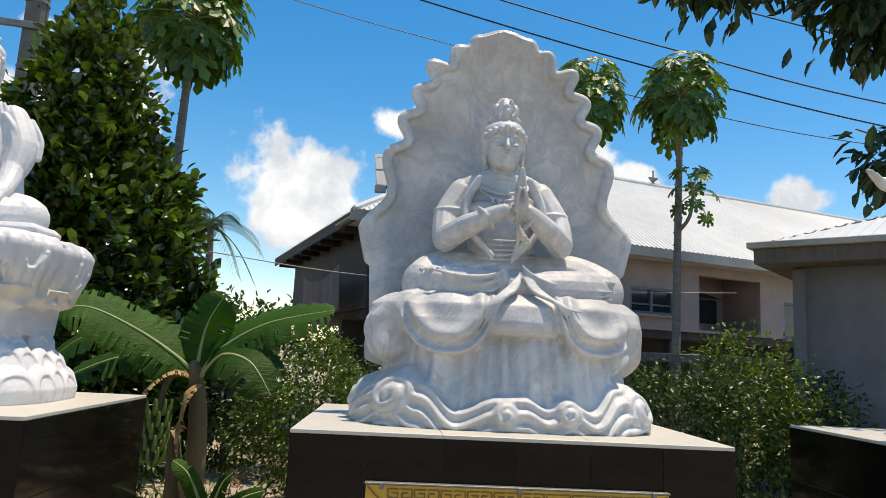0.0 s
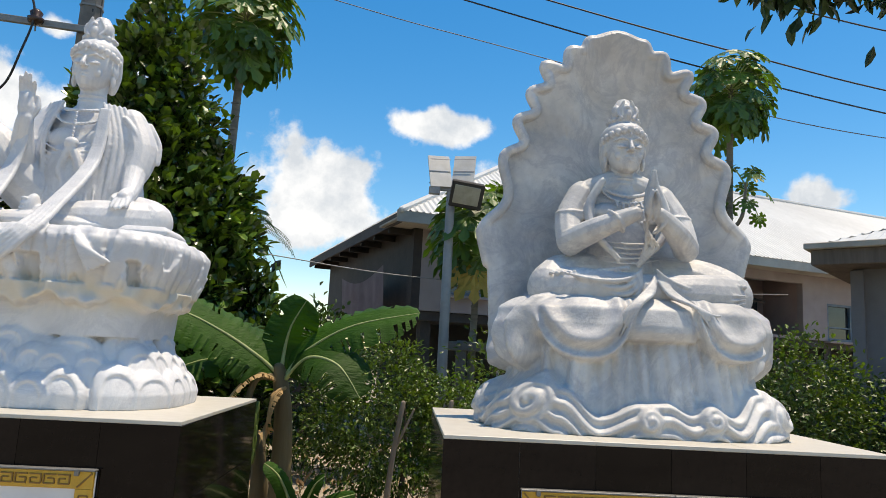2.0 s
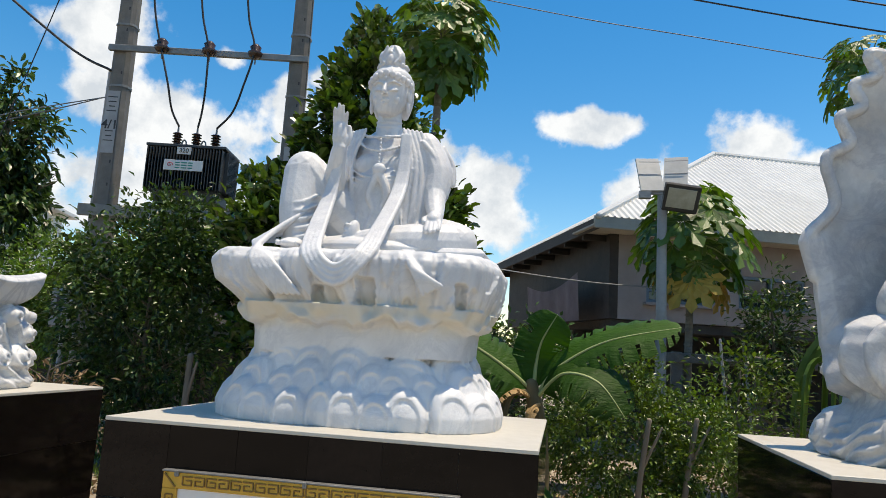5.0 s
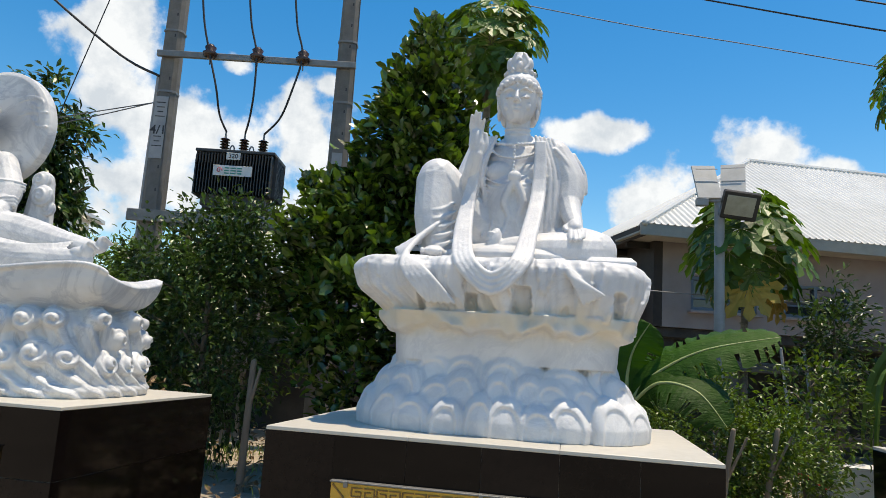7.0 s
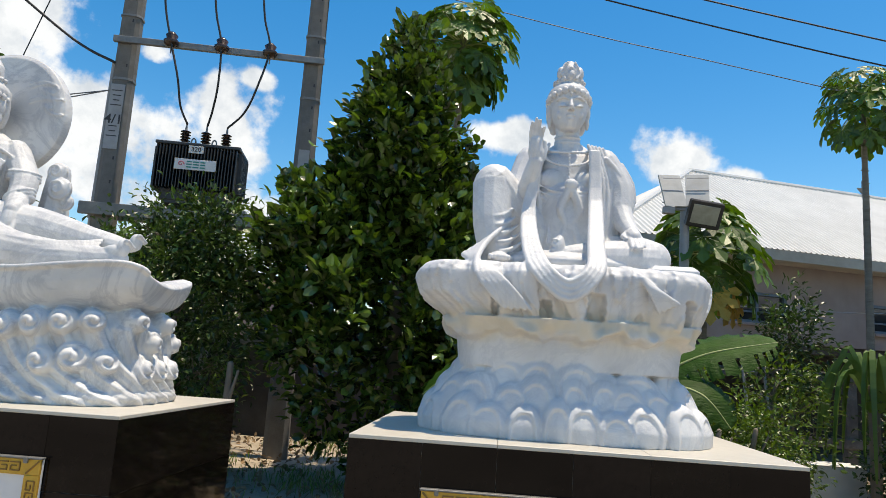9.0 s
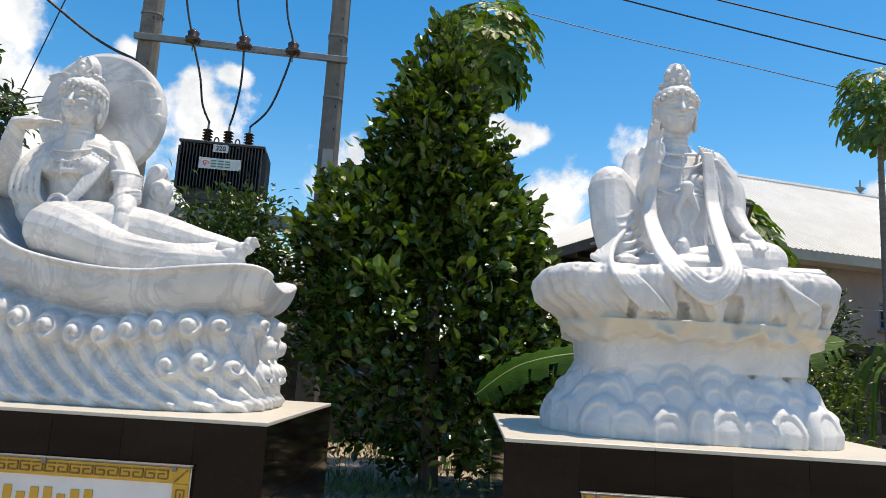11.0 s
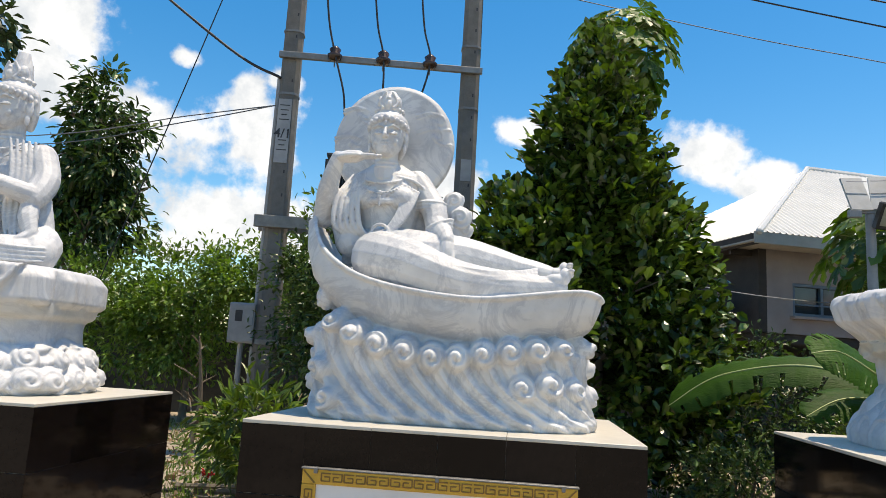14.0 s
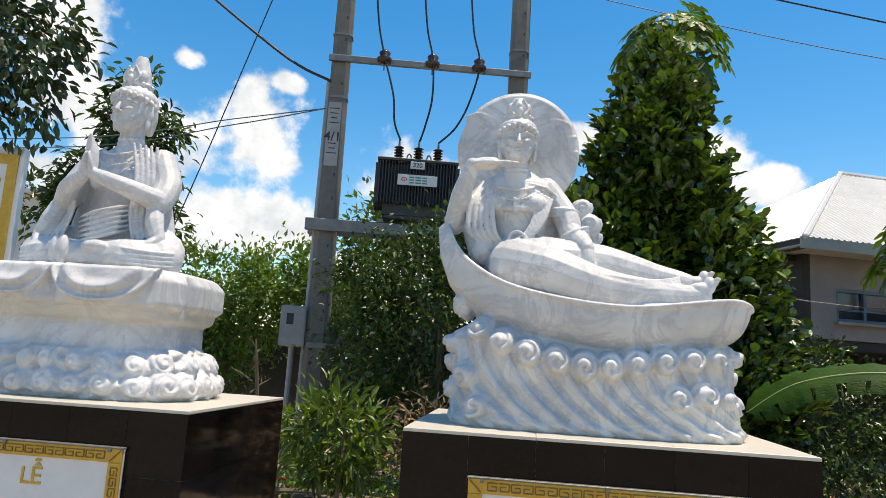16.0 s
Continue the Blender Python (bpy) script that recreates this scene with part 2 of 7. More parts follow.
M_LABEL = mat("label_white", (0.66, 0.66, 0.64), (0.76, 0.76, 0.74), 8, 0.5, 0.05)
M_TEAL = mat("teal_print", (0.0, 0.22, 0.19), (0.01, 0.28, 0.24), 8, 0.5, 0.05)
M_INK = mat("ink", (0.02, 0.02, 0.025), (0.05, 0.05, 0.055), 8, 0.6, 0.05)
M_PINK = mat("pink_print", (0.55, 0.12, 0.15), (0.62, 0.16, 0.2), 8, 0.5, 0.05)
M_WALL = mat("pale_pink_wall", (0.29, 0.245, 0.24), (0.36, 0.315, 0.31), 2.0, 0.85, 0.25, 60, big=0.12, bigscale=0.5)
M_WALL2 = mat("dusty_rose_wall", (0.36, 0.26, 0.24), (0.44, 0.33, 0.31), 2.0, 0.85, 0.25, 60, big=0.12)
M_GREYWALL = mat("grey_render", (0.15, 0.15, 0.165), (0.21, 0.21, 0.225), 2.0, 0.9, 0.35, 50, big=0.2, bigscale=0.5)
M_ROOF = mat("white_roof_sheet", (0.52, 0.54, 0.535), (0.62, 0.635, 0.63), 3.0, 0.5, 0.05, 40, big=0.1, bigscale=0.4)
# dark flap sheet; also shade painted into the house's left wall and eave
M_SHEETSHADE = mat("dark_sheet_and_shade", (0.022, 0.017, 0.015), (0.05, 0.038, 0.034), 5.0, 0.7, 0.2, 40)
M_FASCIA = mat("fascia_board", (0.36, 0.34, 0.30), (0.46, 0.435, 0.385), 5.0, 0.7, 0.2, 40)
M_FASCIAD = mat("brown_fascia", (0.10, 0.08, 0.065), (0.17, 0.14, 0.12), 5.0, 0.8, 0.3, 40, stretch=(4, 4, 0.4))
M_FRAME = mat("blue_grey_frame", (0.09, 0.14, 0.19), (0.13, 0.19, 0.25), 8, 0.5, 0.1)
M_GLASS = mat("dark_pane", (0.02, 0.025, 0.03), (0.04, 0.045, 0.05), 3, 0.08, 0.0, spec=0.6)
# old boundary walls; also carries the shade painted into the house understorey
M_DARKWALL = mat("old_wall_and_shade_dark", (0.035, 0.033, 0.032), (0.075, 0.07, 0.065), 2.0, 0.95, 0.5, 30, big=0.3)
M_FENCE = mat("weathered_concrete", (0.10, 0.09, 0.085), (0.2, 0.185, 0.17), 4.0, 0.95, 0.7, 30, big=0.3)
M_LAMP = mat("lamp_housing", (0.015, 0.015, 0.015), (0.03, 0.03, 0.03), 8, 0.5, 0.1)
M_PANEL = mat("panel_back", (0.42, 0.42, 0.40), (0.52, 0.52, 0.5), 8, 0.5, 0.1)
M_LENS = mat("lamp_lens", (0.30, 0.29, 0.22), (0.42, 0.41, 0.33), 12, 0.15, 0.1)
M_LPOLE = mat("lamp_pole", (0.27, 0.27, 0.27), (0.36, 0.36, 0.36), 8, 0.6, 0.2)
M_CREAMBOX = mat("white_paint", (0.68, 0.68, 0.66), (0.78, 0.78, 0.76), 6, 0.6, 0.1)
M_CLOTH = mat("mauve_cloth", (0.14, 0.105, 0.11), (0.20, 0.155, 0.16), 4, 0.9, 0.3, 30)
M_WOOD = mat("grey_wood", (0.16, 0.13, 0.1), (0.3, 0.25, 0.19), 6, 0.9, 0.6, 30, stretch=(1, 1, 0.2))


# ---- shape helpers ----
class Geo:
    """Verts and faces of one mesh, with closed solids for carving and building."""

    def __init__(self):
        self.v, self.f = [], []

    def add(self, vs, fs, m=None):
        k = len(self.v)
        self.v += [tuple(m @ Vector(p)) if m else tuple(p) for p in vs]
        self.f += [tuple(i + k for i in q) for q in fs]
        return self

    def merge(self, other, m=None):
        return self.add(other.v, other.f, m)

    def loft(self, rings, m=None):
        n = len(rings[0])
        vs = [p for r in rings for p in r]
        fs = [(i * n + j, i * n + (j + 1) % n, (i + 1) * n + (j + 1) % n, (i + 1) * n + j) for i in range(len(rings) - 1) for j in range(n)]
        a = len(rings) - 1
        fs += [tuple(reversed(range(n))), tuple(a * n + j for j in range(n))]
        return self.add(vs, fs, m)

    def ell(self, c, r, rot=(0, 0, 0), n=20, k=13):
        m = pose(*c, *rot) @ Matrix.Diagonal((*r, 1))
        rings = []
        for i in range(k + 1):
            a = -math.pi / 2 + math.pi * min(max(i / k, 0.012), 0.988)
            rings.append([(math.cos(a) * math.cos(2 * math.pi * j / n), math.cos(a) * math.sin(2 * math.pi * j / n), math.sin(a)) for j in range(n)])
        return self.loft(rings, m)

    def tube(self, pts, rad, n=8, sub=4, flat=1.0):
        pts = [Vector(p) for p in pts]
        rads = list(rad) if isinstance(rad, (list, tuple)) else [rad] * len(pts)
        if sub > 1 and len(pts) > 2:
            q, rr = [], []
            for i in range(len(pts) - 1):
                a, b, c, d = pts[max(i - 1, 0)], pts[i], pts[i + 1], pts[min(i + 2, len(pts) - 1)]
                for s in range(sub):
                    t = s / sub
                    q.append(0.5 * ((2 * b) + (c - a) * t + (2 * a - 5 * b + 4 * c - d) * t * t + (3 * b - a - 3 * c + d) * t ** 3))
                    rr.append(rads[i] + (rads[i + 1] - rads[i]) * t)
            q.append(pts[-1]); rr.append(rads[-1])
            pts, rads = q, rr
        rings, up = [], None
        for i, p in enumerate(pts):
            d = (pts[min(i + 1, len(pts) - 1)] - pts[max(i - 1, 0)]).normalized()
            if up is None:
                up = Vector((0, 1, 0)) if abs(d.y) < 0.8 else Vector((1, 0, 0))
            up = (up - d * up.dot(d)).normalized()
            sd = d.cross(up)
            row = lambda q, f: [q + (up * math.cos(2 * math.pi * j / n) * flat + sd * math.sin(2 * math.pi * j / n)) * rads[i] * f for j in range(n)]
            if i == 0:
                rings += [row(p - d * rads[i] * a, b) for a, b in ((0.99, 0.12), (0.94, 0.34), (0.8, 0.6), (0.5, 0.866))]
            rings.append(row(p, 1.0))
            if i == len(pts) - 1:
                rings += [row(p + d * rads[i] * a, b) for a, b in ((0.5, 0.866), (0.8, 0.6), (0.94, 0.34), (0.99, 0.12))]
        return self.loft(rings)

    def stack(self, levels, n=28, power=2.0):
        """Superellipse slices: (z, cx, cy, rx, ry)."""
        rings = []
        for z, cx, cy, rx, ry in levels:
            ring = []
            for j in range(n):
                a = 2 * math.pi * j / n
                c, s = math.cos(a), math.sin(a)
                ring.append((cx + rx * math.copysign(abs(c) ** (2 / power), c), cy + ry * math.copysign(abs(s) ** (2 / power), s), z))
            rings.append(ring)
        return self.loft(rings)

    def box(self, c, s, b=0.0, rot=(0, 0, 0)):
        m = pose(*c, *rot)
        x, y, z = s[0] / 2, s[1] / 2, s[2] / 2
        if not b:
            vs = [(i * x, j * y, k * z) for i in (-1, 1) for j in (-1, 1) for k in (-1, 1)]
            return self.add(vs, [(0, 1, 3, 2), (4, 6, 7, 5), (0, 4, 5, 1), (2, 3, 7, 6), (0, 2, 6, 4), (1, 5, 7, 3)], m)
        ring = lambda u, w, h: [(-u, -w, h), (u, -w, h), (u, w, h), (-u, w, h)]
        return self.loft([ring(x - b, y - b, -z), ring(x, y, -z + b), ring(x, y, z - b), ring(x - b, y - b, z)], m)

    def spiral(self, c, r, turns=1.9, w=0.18, hand=1, start=0.0, depth=0.5, back=True, m=None):
        """A carved curl that faces -y: a domed disc with a raised coil."""
        g = Geo()
        if back:
            g.ell((0, 0, 0), (r * 1.02, r * depth * 0.85, r * 1.02))
        k = int(14 * turns)
        pts = []
        for i in range(k + 1):
            t = i / k
            q = r * (1 - 0.86 * t)
            a = start + hand * turns * 2 * math.pi * t
            pts.append((q * math.cos(a), -r * depth * 0.85 * math.sqrt(max(0.0, 1 - (q / r / 1.02) ** 2)) - r * w * 0.2, q * math.sin(a)))
        g.tube(pts, [r * w * (1 - 0.35 * i / k) for i in range(k + 1)], 6, 1)
        return self.merge(g, (m or Matrix()) @ Matrix.Translation(c) if m else Matrix.Translation(c))

    def arc(self, p0, p1, sag, r, n=7, k=10):
        """A hanging fold from p0 to p1 whose middle is displaced by sag."""
        p0, p1, s = Vector(p0), Vector(p1), Vector(sag)
        pts = [p0.lerp(p1, i / k) + s * (4 * (i / k) * (1 - i / k)) for i in range(k + 1)]
        return self.tube(pts, [r * (0.45 + 0.55 * math.sin(math.pi * i / k)) for i in range(k + 1)], n, 1)

    def mesh(self, name, material, smooth=False):
        me = bpy.data.meshes.new(name)
        me.from_pydata(self.v, [], self.f)
        if material:
            me.materials.append(material)
        if smooth:
            me.polygons.foreach_set("use_smooth", [True] * len(me.polygons))
        me.update()
        return me


def part(name, g, material, parent, label="", smooth=False, m=None):
    ob = new(name, g.mesh(name, material, smooth) if isinstance(g, Geo) else g)
    ob.parent = parent
    if m:
        ob.matrix_basis = m
    if label:
        ob["label"] = label
    return ob


def thing(name, label, category, m=None, group="", kind=""):
    ob = new(name)
    ob.empty_display_size = 0.2
    if m:
        ob.matrix_basis = m
    return tagged(ob, label, category, group, kind)


def solid(name, g, material, label, category, m=None, smooth=False, group="", kind=""):
    ob = new(name, g.mesh(name, material, smooth))
    if m:
        ob.matrix_basis = m
    return tagged(ob, label, category, group, kind)


# ---- ground ----
g = Geo()
rng = np.random.default_rng(4)
N = 70
side = np.concatenate([[-2500, -600, -150, -60], np.linspace(-22, 20, N), [60, 150, 600, 2500]])
sidey = np.concatenate([[-2500, -600, -150, -40], np.linspace(-12, 26, N), [60, 150, 600, 2500]])
vs, fs = [], []
for j, yy in enumerate(sidey):
    for i, xx in enumerate(side):
        near = 1 if (-23 < xx < 21 and 4.6 < yy < 27) else 0
        vs.append((xx, yy, near * 0.07 * noise.noise((xx * 0.7, yy * 0.7, 3.1)) - 0.02))
w = len(side)
fs = [(j * w + i, j * w + i + 1, (j + 1) * w + i + 1, (j + 1) * w + i) for j in range(len(sidey) - 1) for i in range(w - 1)]
solid("ground", Geo().add(vs, fs), M_SOIL, "dry sandy soil with dead leaves and thin grass", "ground", kind="structure", smooth=True)


# ---- statues ----
def head(s=1.0, tall=0.0):
    """A serene face with long ear lobes, scalloped hair band and a jewelled topknot; chin at the origin."""
    g = Geo()
    g.stack([(-0.004, 0, -0.04, 0.022, 0.034), (0.006, 0, -0.034, 0.043, 0.058), (0.03, 0, -0.02, 0.064, 0.08), (0.06, 0, -0.006, 0.080, 0.097), (0.10, 0, 0.002, 0.091, 0.107), (0.14, 0, 0.006, 0.096, 0.108),
             (0.18, 0, 0.01, 0.096, 0.110), (0.22, 0, 0.014, 0.086, 0.10), (0.255, 0, 0.02, 0.05, 0.06)], 40)
    g.ell((0, -0.078, 0.02), (0.024, 0.018, 0.018))
    for k in (-1, 1):
        g.ell((k * 0.039, -0.087, 0.121), (0.025, 0.018, 0.0105), (0, k * 5, 0))
        g.tube([(k * 0.012, -0.104, 0.149), (k * 0.042, -0.101, 0.160), (k * 0.078, -0.074, 0.147)], [0.005, 0.0065, 0.004], 8)
        g.tube([(k * 0.014, -0.100, 0.115), (k * 0.040, -0.107, 0.111), (k * 0.066, -0.086, 0.116)], [0.003, 0.005, 0.003], 8)
        g.ell((k * 0.044, -0.071, 0.074), (0.027, 0.018, 0.026))
        g.ell((k * 0.101, 0.014, 0.118), (0.013, 0.027, 0.046))
        g.ell((k * 0.097, 0.008, 0.058), (0.012, 0.018, 0.036))
        g.tube([(k * 0.086, 0.045, 0.2), (k * 0.086, 0.06, 0.1), (k * 0.07, 0.07, 0.03)], [0.03, 0.028, 0.02], 10)
        g.ell((k * 0.013, -0.112, 0.0935), (0.0085, 0.009, 0.007))
    g.tube([(0, -0.102, 0.152), (0, -0.116, 0.125), (0, -0.128, 0.099)], [0.007, 0.010, 0.014], 10)
    g.tube([(-0.030, -0.086, 0.0635), (-0.012, -0.103, 0.0635), (0, -0.103, 0.062), (0.012, -0.103, 0.0635), (0.030, -0.086, 0.0635)], [0.004, 0.009, 0.0075, 0.009, 0.004], 8)
    g.tube([(-0.024, -0.089, 0.050), (0, -0.103, 0.0455), (0.024, -0.089, 0.050)], [0.004, 0.0095, 0.004], 8)
    g.ell((0, -0.112, 0.176), (0.008, 0.006, 0.01))
    g.ell((0, 0.022, 0.205), (0.11, 0.118, 0.07))
    for i in range(13):
        a = radians(-90 + (i - 6) * 17)
        g.ell((0.107 * math.cos(a), 0.012 + 0.116 * math.sin(a), 0.206 - 0.014 * abs(i - 6) / 2), (0.0165, 0.012, 0.020))
    g.stack([(0.23, 0, 0.02, 0.085, 0.085), (0.26, 0, 0.022, 0.078, 0.078), (0.275, 0, 0.024, 0.066, 0.066), (0.30, 0, 0.03, 0.062, 0.06), (0.36, 0, 0.03, 0.056, 0.052), (0.40 + tall, 0, 0.03, 0.03, 0.03)], 18)
    for i in range(9):
        a = radians(-90 + (i - 4) * 26)
        g.ell((0.07 * math.cos(a), 0.026 + 0.07 * math.sin(a), 0.278), (0.018, 0.016, 0.014))
    g.ell((0, -0.035, 0.315), (0.042, 0.022, 0.052))
    g.ell((0, -0.055, 0.30), (0.018, 0.016, 0.026))
    g.ell((0, -0.055, 0.335), (0.011, 0.012, 0.013))
    for k in (-1, 1):
        g.ell((k * 0.048, -0.01, 0.32), (0.022, 0.03, 0.04))
        g.tube([(k * 0.03, -0.052, 0.28), (k * 0.046, -0.04, 0.315), (k * 0.02, -0.045, 0.37)], 0.008, 6)
    g.tube([(0, 0.03, 0.09), (0, 0.028, 0), (0, 0.03, -0.12)], [0.068, 0.062, 0.078], 14)
    for z in (-0.02, -0.045):
        g.tube([(0.064 * math.cos(radians(a)), 0.026 + 0.066 * math.sin(radians(a)), z - 0.012 * math.cos(radians(a + 90))) for a in range(180, 361, 20)], 0.006, 6, 1)
    o = Geo()
    return o.merge(g, Matrix.Diagonal((s, s, s, 1)))


def fingers(g, p, d, side, length=0.17, curl=(0, 0, 0), thumb=1, r=0.0125):
    """A hand at the wrist p that points along d, its fingers laid side by side along side."""
    p, d, sd, cu = Vector(p), Vector(d).normalized(), Vector(side).normalized(), Vector(curl)
    nrm = d.cross(sd)
    g.tube([p, p + d * length * 0.28, p + d * length * 0.5], [0.026, 0.037, 0.034], 10, 3, 1.0)
    for i, ln in enumerate((0.9, 1.0, 0.97, 0.82)):
        o = sd * (i - 1.5) * 0.0185
        g.tube([p + o * 0.7 + d * length * 0.4, p + o + d * length * 0.7 + cu * 0.35, p + o * 1.1 + d * length * ln + cu], [r * 1.12, r, r * 0.7], 7, 3)
    g.tube([p + sd * thumb * 0.024 + d * length * 0.1, p + sd * thumb * 0.05 + d * length * 0.32, p + sd * thumb * 0.048 + d * length * 0.55], [0.016, 0.014, 0.009], 7, 3)


def torso(g, x, y, z0, z1, w=0.2, lean=0.0):
    """Waist at z0, shoulders at z1."""
    h = z1 - z0
    L = [(0, 0.80, 0.62), (0.2, 0.72, 0.56), (0.45, 0.82, 0.62), (0.68, 0.98, 0.68), (0.85, 1.08, 0.62), (0.95, 0.98, 0.52), (1.03, 0.62, 0.42), (1.1, 0.36, 0.36)]
    g.stack([(z0 + h * t, x + lean * t, y + 0.02 * t, w * a, w * b) for t, a, b in L], 26)
    for k in (-1, 1):
        g.ell((x + lean * 0.7 + k * w * 0.42, y - w * 0.42, z0 + h * 0.68), (w * 0.42, w * 0.3, h * 0.13))


def beads(g, pts, r, n):
    pts = [Vector(p) for p in pts]
    k = len(pts) - 1
    for i in range(n):
        t = i / (n - 1) * k
        j = min(int(t), k - 1)
        g.ell(pts[j].lerp(pts[j + 1], t - j), (r, r, r), n=7, k=5)


def necklace(g, x, y, z, w, drop, r=0.010, n=21):
    k = 14
    beads(g, [(x - w * math.cos(math.pi * i / k), y - 0.085 * math.sin(math.pi * i / k), z - drop * math.sin(math.pi * i / k)) for i in range(k + 1)], r, n)


def cross_legs(g, x, y, z, half, up=0.11, cy=0.0):
    """Folded legs: both knees out to the sides, shins crossed in front."""
    for k in (-1, 1):
        g.tube([(x + k * 0.08, y + 0.12, z + 0.08), (x + k * half * 0.6, y + 0.02, z + 0.07), (x + k * (half - 0.1), y - 0.10 + cy, z + 0.02)], [0.14, 0.135, 0.115], 14)
        g.tube([(x + k * (half - 0.1), y - 0.10 + cy, z), (x + k * half * 0.45, y - 0.24, z - 0.005), (x - k * 0.1, y - 0.26, z - 0.015)], [0.115, 0.10, 0.08], 14)
    g.ell((x, y, z + 0.01), (half * 0.8, 0.26, 0.10))
    for k in (-1, 1):
        g.ell((x + k * (half - 0.1), y - 0.1 + cy, z + 0.01), (0.117, 0.117, 0.117), n=28, k=18)


def fused(g, voxel, passes):
    """The solids of g worked into one skin, its edges worn soft."""
    ob = new("block", g.mesh("block", None))
    fuse = ob.modifiers.new("fuse", "REMESH")
    fuse.mode, fuse.voxel_size = "VOXEL", voxel
    wear = ob.modifiers.new("wear", "SMOOTH")
    wear.factor, wear.iterations = 0.5, passes
    bpy.context.view_layer.update()
    me = bpy.data.meshes.new_from_object(ob.evaluated_get(bpy.context.evaluated_depsgraph_get()))
    bpy.data.objects.remove(ob)
    vs = np.empty(len(me.vertices) * 3, np.float32)
    me.vertices.foreach_get("co", vs)
    ix = np.empty(len(me.loops), np.int32)
    me.loops.foreach_get("vertex_index", ix)
    bpy.data.meshes.remove(me)
    return vs.reshape(-1, 3), ix.reshape(-1, 4)


def remeshed(name, pieces, material, label, m):
    """A statue of carved pieces (solids, grain, passes of wear), joined into one mesh."""
    V, F, k = [], [], 0
    for g, voxel, passes in pieces:
        v, f = fused(g, voxel, passes)
        V.append(v); F.append(f + k); k += len(v)
    me = bpy.data.meshes.new(name)
    V, F = np.concatenate(V), np.concatenate(F)
    me.vertices.add(len(V)); me.vertices.foreach_set("co", V.ravel())
    me.loops.add(F.size); me.loops.foreach_set("vertex_index", F.ravel().astype(np.int32))
    me.polygons.add(len(F)); me.polygons.foreach_set("loop_start", np.arange(0, F.size, 4, dtype=np.int32))
    me.polygons.foreach_set("use_smooth", np.ones(len(F), bool))
    me.materials.append(material)
    me.update(calc_edges=True)
    ob = new(name, me)
    ob.matrix_basis = m
    return tagged(ob, label, "statue", "statues along the row")


def curl(u, v, r, hand=1, start=0.0, turns=2.1):
    """Height of a carved volute at (u, v) from its eye: 0 outside, a coiled dome inside."""
    q = math.hypot(u, v) / r
    if q >= 1:
        return 0.0
    w = 0.5 + 0.5 * math.cos(hand * (math.atan2(v, u) - start) + 2 * math.pi * turns * q)
    return (1 - q ** 2.6) ** 0.5 * (0.76 + 0.24 * (1 - w ** 3.0))


def along(pts, x):
    """Height of a line of (x, z) knots at x, eased between them."""
    if x <= pts[0][0]:
        return pts[0][1]
    for (a, p), (b, q) in zip(pts, pts[1:]):
        if x <= b:
            t = (x - a) / (b - a)
            return p + (q - p) * t * t * (3 - 2 * t)
    return pts[-1][1]


def palms(g, x, y, z, h):
    """Two palms pressed together, fingers upward."""
    for k in (-1, 1):
        g.ell((x + k * 0.013, y, z + h * 0.3), (0.016, 0.04, h * 0.36))
        for i in range(4):
            yy = y - 0.03 + i * 0.019
            g.tube([(x + k * 0.013, yy, z + h * 0.35), (x + k * 0.011, yy - 0.004, z + h * (0.72 - 0.04 * i)), (x + k * 0.005, yy - 0.008, z + h * (1.0 - 0.07 * i))], [0.0125, 0.0115, 0.006], 9, 4)
        g.tube([(x + k * 0.022, y - 0.02, z + h * 0.12), (x + k * 0.02, y - 0.045, z + h * 0.35), (x + k * 0.008, y - 0.05, z + h * 0.55)], [0.014, 0.012, 0.007], 9, 4)


def relief(g, rows, p, fn, n=300, nz=36):
    """A carved block of superellipse plan; fn(length along the wall, height, x, front) says how far the stone stands out."""
    zs = [r[0] for r in rows]
    mx, my = max(r[3] for r in rows), max(r[4] for r in rows)
    dense, acc = [], 0.0
    last = None
    for i in range(1441):
        t = -math.pi / 2 + 2 * math.pi * i / 1440
        c, s = math.cos(t), math.sin(t)
        k = (abs(c) ** p + abs(s) ** p) ** (-1 / p)
        q = (mx * c * k, my * s * k)
        acc += math.hypot(q[0] - last[0], q[1] - last[1]) if last else 0.0
        dense.append((acc, c * k, s * k)); last = q
    total, j, plan = acc, 0, []
    for i in range(n):
        want = total * i / n
        while dense[j + 1][0] < want:
            j += 1
        f = (want - dense[j][0]) / max(1e-9, dense[j + 1][0] - dense[j][0])
        ux, uy = dense[j][1] * (1 - f) + dense[j + 1][1] * f, dense[j][2] * (1 - f) + dense[j + 1][2] * f
        nx, ny = math.copysign(abs(ux) ** (p - 1), ux) / mx, math.copysign(abs(uy) ** (p - 1), uy) / my
        h = math.hypot(nx, ny)
        plan.append((want if want < total / 2 else want - total, ux, uy, nx / h, ny / h))
    rings = []
    for i in range(nz + 1):
        z = zs[0] + (zs[-1] - zs[0]) * i / nz
        r = next(k for k in range(len(rows) - 1) if z <= zs[k + 1] + 1e-9)
        f = (z - zs[r]) / (zs[r + 1] - zs[r])
        cx, cy, rx, ry = (rows[r][k] * (1 - f) + rows[r + 1][k] * f for k in (1, 2, 3, 4))
        ring = []
        for ln, ux, uy, nx, ny in plan:
            d = fn(ln, z, cx + rx * ux, uy < 0)
            ring.append((cx + rx * ux + nx * d, cy + ry * uy + ny * d, z))
        rings.append(ring)
    g.loft(rings)


